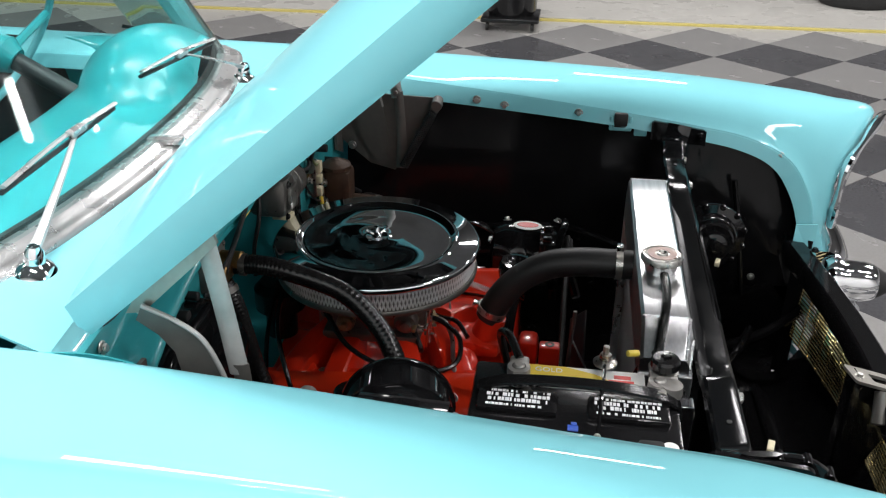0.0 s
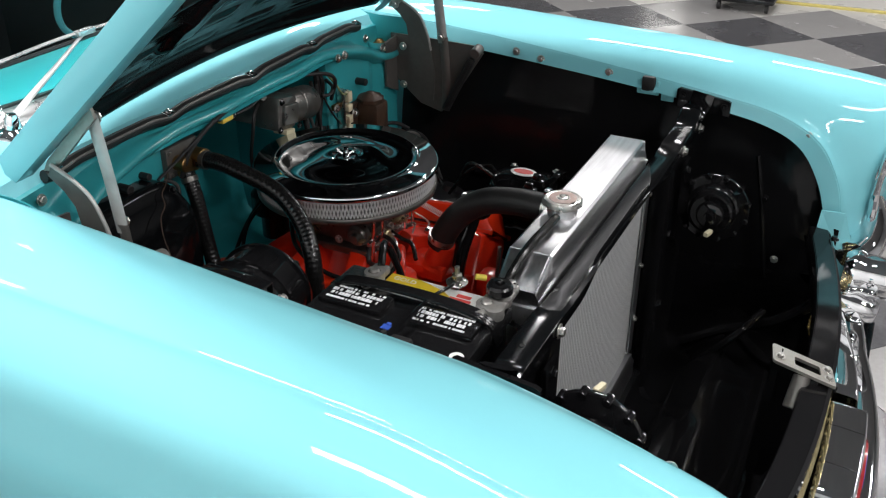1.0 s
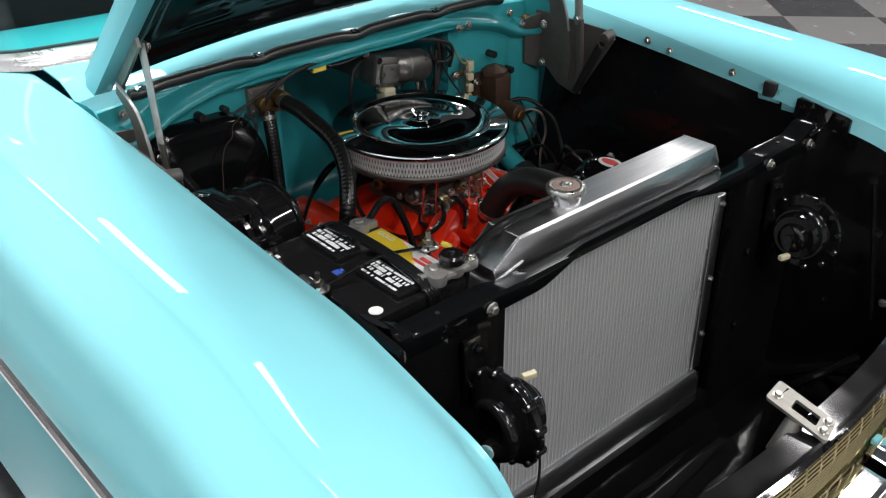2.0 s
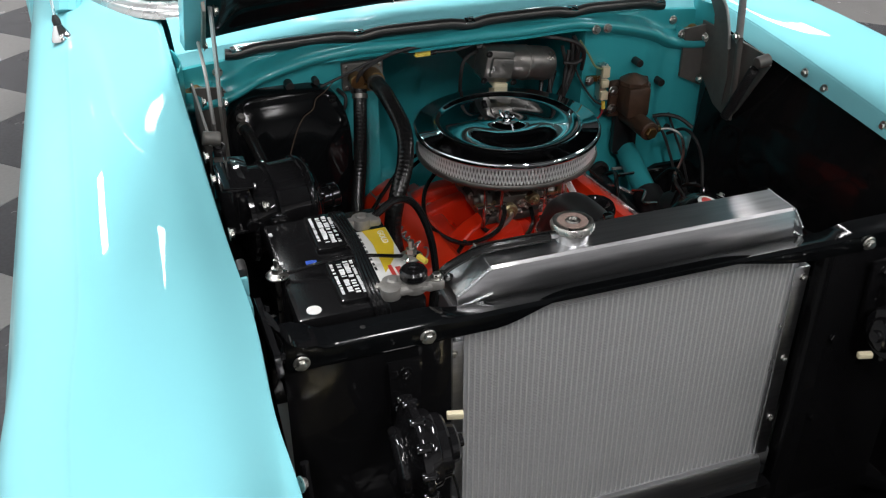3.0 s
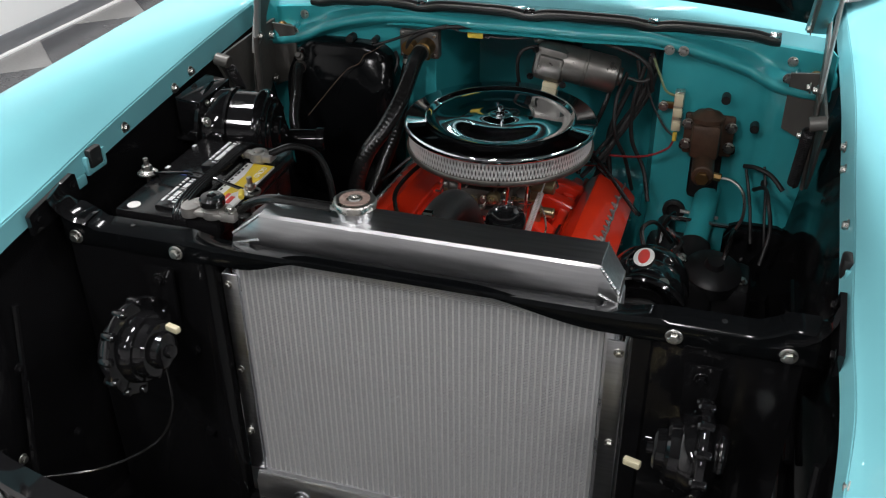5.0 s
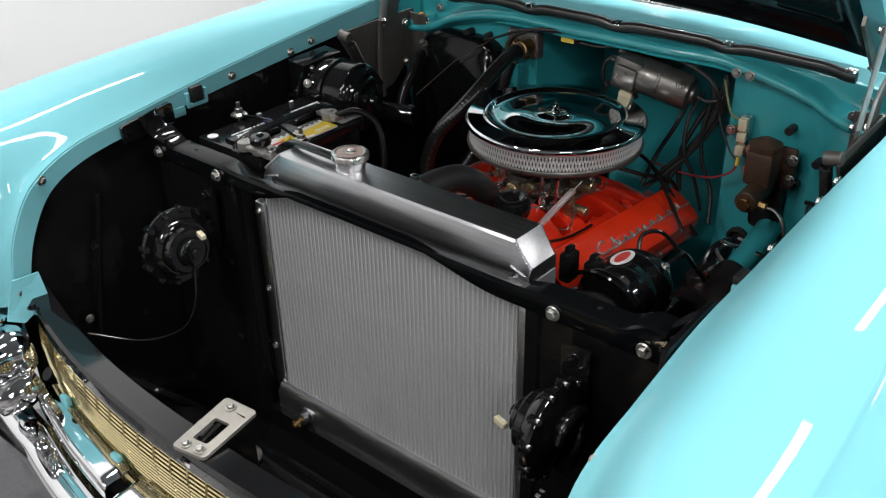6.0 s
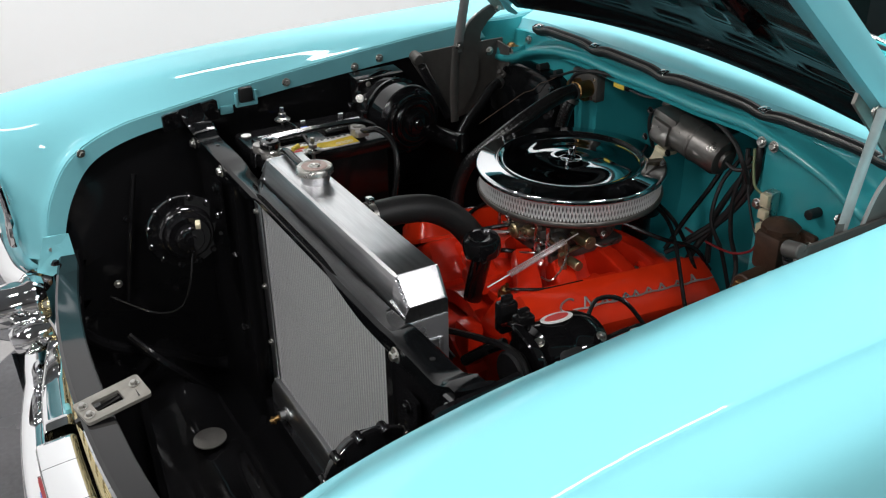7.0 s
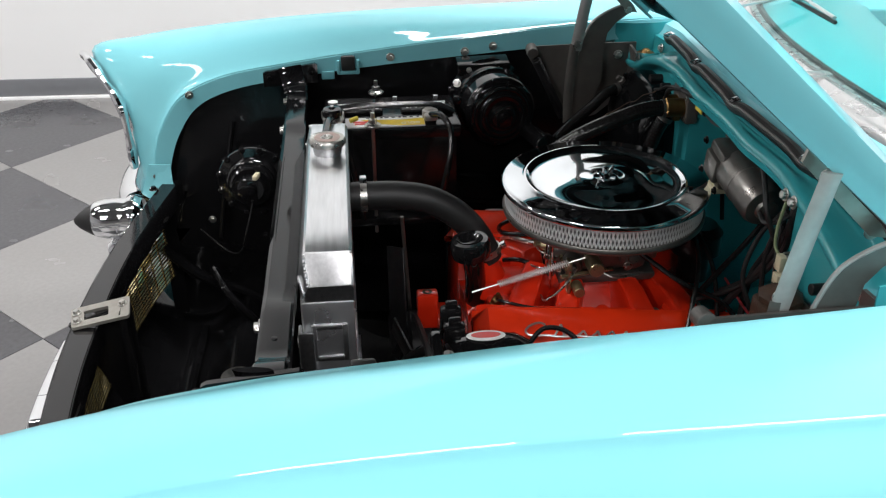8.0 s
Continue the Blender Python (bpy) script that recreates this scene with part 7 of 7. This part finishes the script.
# wiring
WIRES = (
    ("wiring_loom", [(-0.622, -0.262, 0.900), (-0.612, -0.245, 0.945), (-0.610, -0.20, 0.972), (-0.618, -0.14, 0.982), (-0.640, -0.05, 0.978), (-0.650, 0.06, 0.976), (-0.640, 0.16, 0.968), (-0.618, 0.235, 0.955), (-0.612, 0.265, 0.930), (-0.630, 0.272, 0.88)], 0.0046, RUBBER),
    ("wiring_loom", [(-0.615, -0.330, 0.925), (-0.612, -0.285, 0.942), (-0.606, -0.225, 0.968), (-0.612, -0.165, 0.983)], 0.0030, RUBBER),
    ("wiring_loom", [(-0.612, -0.165, 0.985), (-0.622, -0.14, 0.972), (-0.632, -0.12, 0.965), (-0.632, -0.09, 0.963), (-0.630, -0.03, 0.962), (-0.635, 0.02, 0.970)], 0.0026, RUBBER),
    ("wiring_loom", [(-0.640, -0.290, 0.905), (-0.620, -0.278, 0.89), (-0.612, -0.288, 0.85), (-0.615, -0.285, 0.79), (-0.60, -0.27, 0.72)], 0.004, RUBBER),
    ("wiring_loom", [(-0.660, 0.262, 0.95), (-0.652, 0.272, 0.915), (-0.655, 0.262, 0.86), (-0.640, 0.225, 0.79), (-0.600, 0.18, 0.73), (-0.56, 0.15, 0.70)], 0.0055, RUBBER),
    ("wiring_loom", [(-0.660, 0.235, 0.93), (-0.650, 0.245, 0.86), (-0.645, 0.205, 0.78), (-0.60, 0.16, 0.72)], 0.0045, RUBBER),
    ("wiring_loom", [(-0.655, 0.03, 0.945), (-0.640, -0.005, 0.935), (-0.640, -0.015, 0.90), (-0.655, -0.01, 0.84), (-0.66, 0.0, 0.78)], 0.0040, RUBBER),
    ("wiring_loom", [(-0.622, 0.222, 0.905), (-0.618, 0.250, 0.902), (-0.625, 0.272, 0.912), (-0.645, 0.275, 0.925)], 0.0040, RUBBER),
    ("wiring_loom", [(-0.665, 0.215, 0.90), (-0.640, 0.200, 0.85), (-0.620, 0.205, 0.78), (-0.632, 0.23, 0.72), (-0.645, 0.25, 0.64)], 0.0042, RUBBER),
    ("wiring_loom", [(-0.660, 0.190, 0.89), (-0.635, 0.175, 0.83), (-0.605, 0.150, 0.76), (-0.570, 0.14, 0.70)], 0.0050, RUBBER_GLOSS),
    ("wiring_loom", [(-0.655, 0.250, 0.92), (-0.640, 0.235, 0.84), (-0.640, 0.240, 0.76), (-0.635, 0.270, 0.70), (-0.60, 0.29, 0.64)], 0.0045, RUBBER),
    ("wiring_loom", [(-0.610, 0.345, 0.61), (-0.570, 0.350, 0.635), (-0.530, 0.335, 0.625), (-0.50, 0.33, 0.58)], 0.0055, RUBBER_GLOSS),
    ("wiring_loom", [(-0.56, 0.46, 0.60), (-0.53, 0.475, 0.64), (-0.48, 0.47, 0.655), (-0.43, 0.46, 0.62), (-0.40, 0.45, 0.56)], 0.0050, RUBBER_GLOSS),
    ("wiring_loom", [(-0.662, 0.262, 0.94), (-0.655, 0.258, 0.88), (-0.640, 0.225, 0.80), (-0.615, 0.190, 0.73), (-0.59, 0.17, 0.66)], 0.0070, RUBBER),
    ("wiring_loom", [(-0.670, 0.225, 0.87), (-0.655, 0.205, 0.82), (-0.640, 0.19, 0.76), (-0.63, 0.20, 0.68)], 0.0060, RUBBER),
    ("green_wire", [(-0.640, 0.268, 0.945), (-0.625, 0.285, 0.915), (-0.618, 0.300, 0.888), (-0.618, 0.322, 0.878)], 0.0026, WIRE_GREEN),
    ("red_wire", [(-0.614, 0.328, 0.784), (-0.612, 0.315, 0.762), (-0.615, 0.27, 0.738), (-0.622, 0.20, 0.728), (-0.62, 0.14, 0.735)], 0.0024, WIRE_RED),
    ("wiring_loom", [(-0.645, 0.255, 0.90), (-0.635, 0.275, 0.85), (-0.625, 0.305, 0.805), (-0.616, 0.328, 0.79)], 0.0024, RUBBER),
    ("wiring_loom", [(-0.615, -0.30, 0.935), (-0.603, -0.325, 0.918), (-0.596, -0.345, 0.908), (-0.584, -0.355, 0.892), (-0.575, -0.378, 0.880), (-0.556, -0.398, 0.858), (-0.53, -0.415, 0.835), (-0.49, -0.44, 0.80)], 0.0010, RUST),
    ("wiring_loom", [(-0.60, 0.50, 0.70), (-0.56, 0.52, 0.725), (-0.52, 0.53, 0.71), (-0.50, 0.54, 0.66), (-0.47, 0.53, 0.60)], 0.0042, RUBBER),
    ("wiring_loom", [(-0.632, 0.475, 0.735), (-0.615, 0.50, 0.742), (-0.60, 0.53, 0.735), (-0.58, 0.555, 0.715)], 0.005, RUBBER),
    ("wiring_loom", [(-0.628, 0.48, 0.73), (-0.60, 0.49, 0.70), (-0.58, 0.50, 0.66), (-0.55, 0.51, 0.60)], 0.0034, RUBBER),
    ("wiring_loom", [(-0.630, 0.515, 0.74), (-0.60, 0.525, 0.69), (-0.57, 0.53, 0.65), (-0.54, 0.54, 0.58)], 0.0030, RUBBER),
    ("wiring_loom", [(0.250, -0.36, 0.69), (0.27, -0.35, 0.62), (0.29, -0.38, 0.56), (0.33, -0.46, 0.52), (0.40, -0.54, 0.54)], 0.0022, RUBBER_GLOSS),
)
for name, pts, r, mat in WIRES:
    w = thing(name, pts[-1], {"red_wire": "thin red wire strung from the resistor", "green_wire": "faded green wire at the resistor"}.get(name, "black taped wiring along the firewall"), "wire")
    bm = B()
    tube(bm, pts, r, 8, 6)
    part("strand", bm, mat, w)
plug = thing("wire_connector", (-0.632, -0.104, 0.96), "small yellow and black wire connector hanging by the firewall", "connector")
bm = B()
box(bm, (-0.640, -0.122, 0.957), (-0.626, -0.088, 0.971), 0.002)
part("yellow_half", bm, YELLOW_TAPE, plug)
bm = B()
box(bm, (-0.639, -0.088, 0.958), (-0.627, -0.074, 0.970), 0.002)
part("black_half", bm, PLASTIC, plug)

# ---- horns ----
for s in (-1, 1):
    c = Vector((0.249, -0.398, 0.722)) if s < 0 else Vector((0.240, 0.442, 0.714))
    horn = thing("horn", (0.21, c.y, 0.62), "gloss black snail horn with a cream wire terminal" if s < 0 else "gloss black snail horn bolted to the core support", "horn", "pair of horns")
    bm = B()
    mm = aim(c, (0.04, -s * 0.99, 0.05))
    lathe(bm, [(0, -0.034), (0.040, -0.032), (0.058, -0.024), (0.070, -0.018), (0.077, -0.014), (0.078, -0.008), (0.076, -0.003), (0.058, 0.000), (0.055, 0.014), (0.052, 0.017), (0.048, 0.017), (0.046, 0.030), (0.042, 0.034), (0.030, 0.035), (0.028, 0.046), (0.024, 0.049), (0.011, 0.050), (0.010, 0.058), (0, 0.059)], mm, 40)
    case = part("diaphragm_case", bm, BLACK, horn)
    for k in range(12):
        a = 2 * math.pi * (k + 0.5) / 12
        lug = aim(mm @ Vector((0.0735 * math.cos(a), 0.0735 * math.sin(a), -0.020)), mm.to_3x3() @ Vector((0, 0, 1)))
        bm = B()
        lathe(bm, [(0, 0), (0.0065, 0.0), (0.0075, 0.003), (0.0075, 0.019), (0.005, 0.022), (0, 0.022)], lug, 10)
        part("rim_lug", bm, BLACK, case)
    bm = B()
    pts = []
    for k in range(15):
        a = 0.3 + 4.6 * k / 14
        pts.append(mm @ Vector(((0.030 + 0.020 * k / 14) * math.cos(a), (0.030 + 0.020 * k / 14) * math.sin(a), -0.036)))
    tube(bm, pts, lambda t: 0.008 + 0.008 * t, 12, 3)
    part("trumpet", bm, BLACK, horn)
    bm = B()
    tp = Vector((0.235, -0.345, 0.758)) if s < 0 else Vector((0.250, 0.368, 0.690))
    box(bm, (-0.005, -0.012, -0.005), (0.005, 0.012, 0.005), 0.0015, Matrix.Translation(tp) @ Euler((0, 0, radians(-15))).to_matrix().to_4x4())
    part("terminal", bm, CREAM, horn, "cream plastic terminal")
    bm = B()
    prism(bm, [(0.168, c.y - 0.025, c.z + 0.10), (0.168, c.y + 0.025, c.z + 0.10), (0.168, c.y + 0.02, c.z - 0.02), (0.168, c.y - 0.02, c.z - 0.02)], (0.006, 0, 0))
    box(bm, (0.170, c.y - 0.012, c.z - 0.012), (c.x, c.y + 0.012, c.z + 0.012), 0.003)
    br = part("bracket", bm, BLACK, horn)
    black_bolt((0.174, c.y, c.z + 0.08), (1, 0, 0), br, 1.0)

# ---- floor tiles ----
SIDE = 0.613
bm = B()
box(bm, (-SIDE / 2 + 0.0012, -SIDE / 2 + 0.0012, -0.008), (SIDE / 2 - 0.0012, SIDE / 2 - 0.0012, 0.0), 0.0008, None, 1)
light_me = to_mesh("tile", bm, TILE_LIGHT)
dark_me = light_me.copy()
dark_me.materials[0] = TILE_DARK
TILE_AT, TILE_TURN = Vector((0.113, -0.132, 0)), radians(46.0)
ex = Vector((math.cos(TILE_TURN), math.sin(TILE_TURN), 0))
ey = Vector((-math.sin(TILE_TURN), math.cos(TILE_TURN), 0))
far_tiles = ([], [])
for i in range(-20, 21):
    for j in range(-20, 21):
        c = TILE_AT + ex * SIDE * (i + 0.5) + ey * SIDE * (j + 0.5)
        if -9.2 < c.x < 8.2 and -3.55 < c.y < 5.62 and not -5.4 < c.x < 3.3:
            far_tiles[(i + j) % 2].append(c)
        elif -5.4 < c.x < 3.3 and -3.55 < c.y < 5.62:
            link("tile", dark_me if (i + j) % 2 else light_me, floor, "", Matrix.Translation(c) @ Matrix.Rotation(TILE_TURN, 4, "Z"))
for centres, mat in zip(far_tiles, (TILE_LIGHT, TILE_DARK)):
    h = SIDE / 2 - 0.0012
    verts, faces = [], []
    for c in centres:
        top = [c + ex * a + ey * b for a, b in ((-h, -h), (h, -h), (h, h), (-h, h))]
        n = len(verts)
        verts += [tuple(p) for p in top] + [tuple(p - Vector((0, 0, 0.008))) for p in top]
        faces += [(n, n + 1, n + 2, n + 3)] + [(n + k, n + 4 + k, n + 4 + (k + 1) % 4, n + (k + 1) % 4) for k in range(4)]
    me = bpy.data.meshes.new("far_tiles")
    me.from_pydata(verts, [], faces)
    me.materials.append(mat)
    tagged(link("far_tiles", me, floor), kind="stuff")
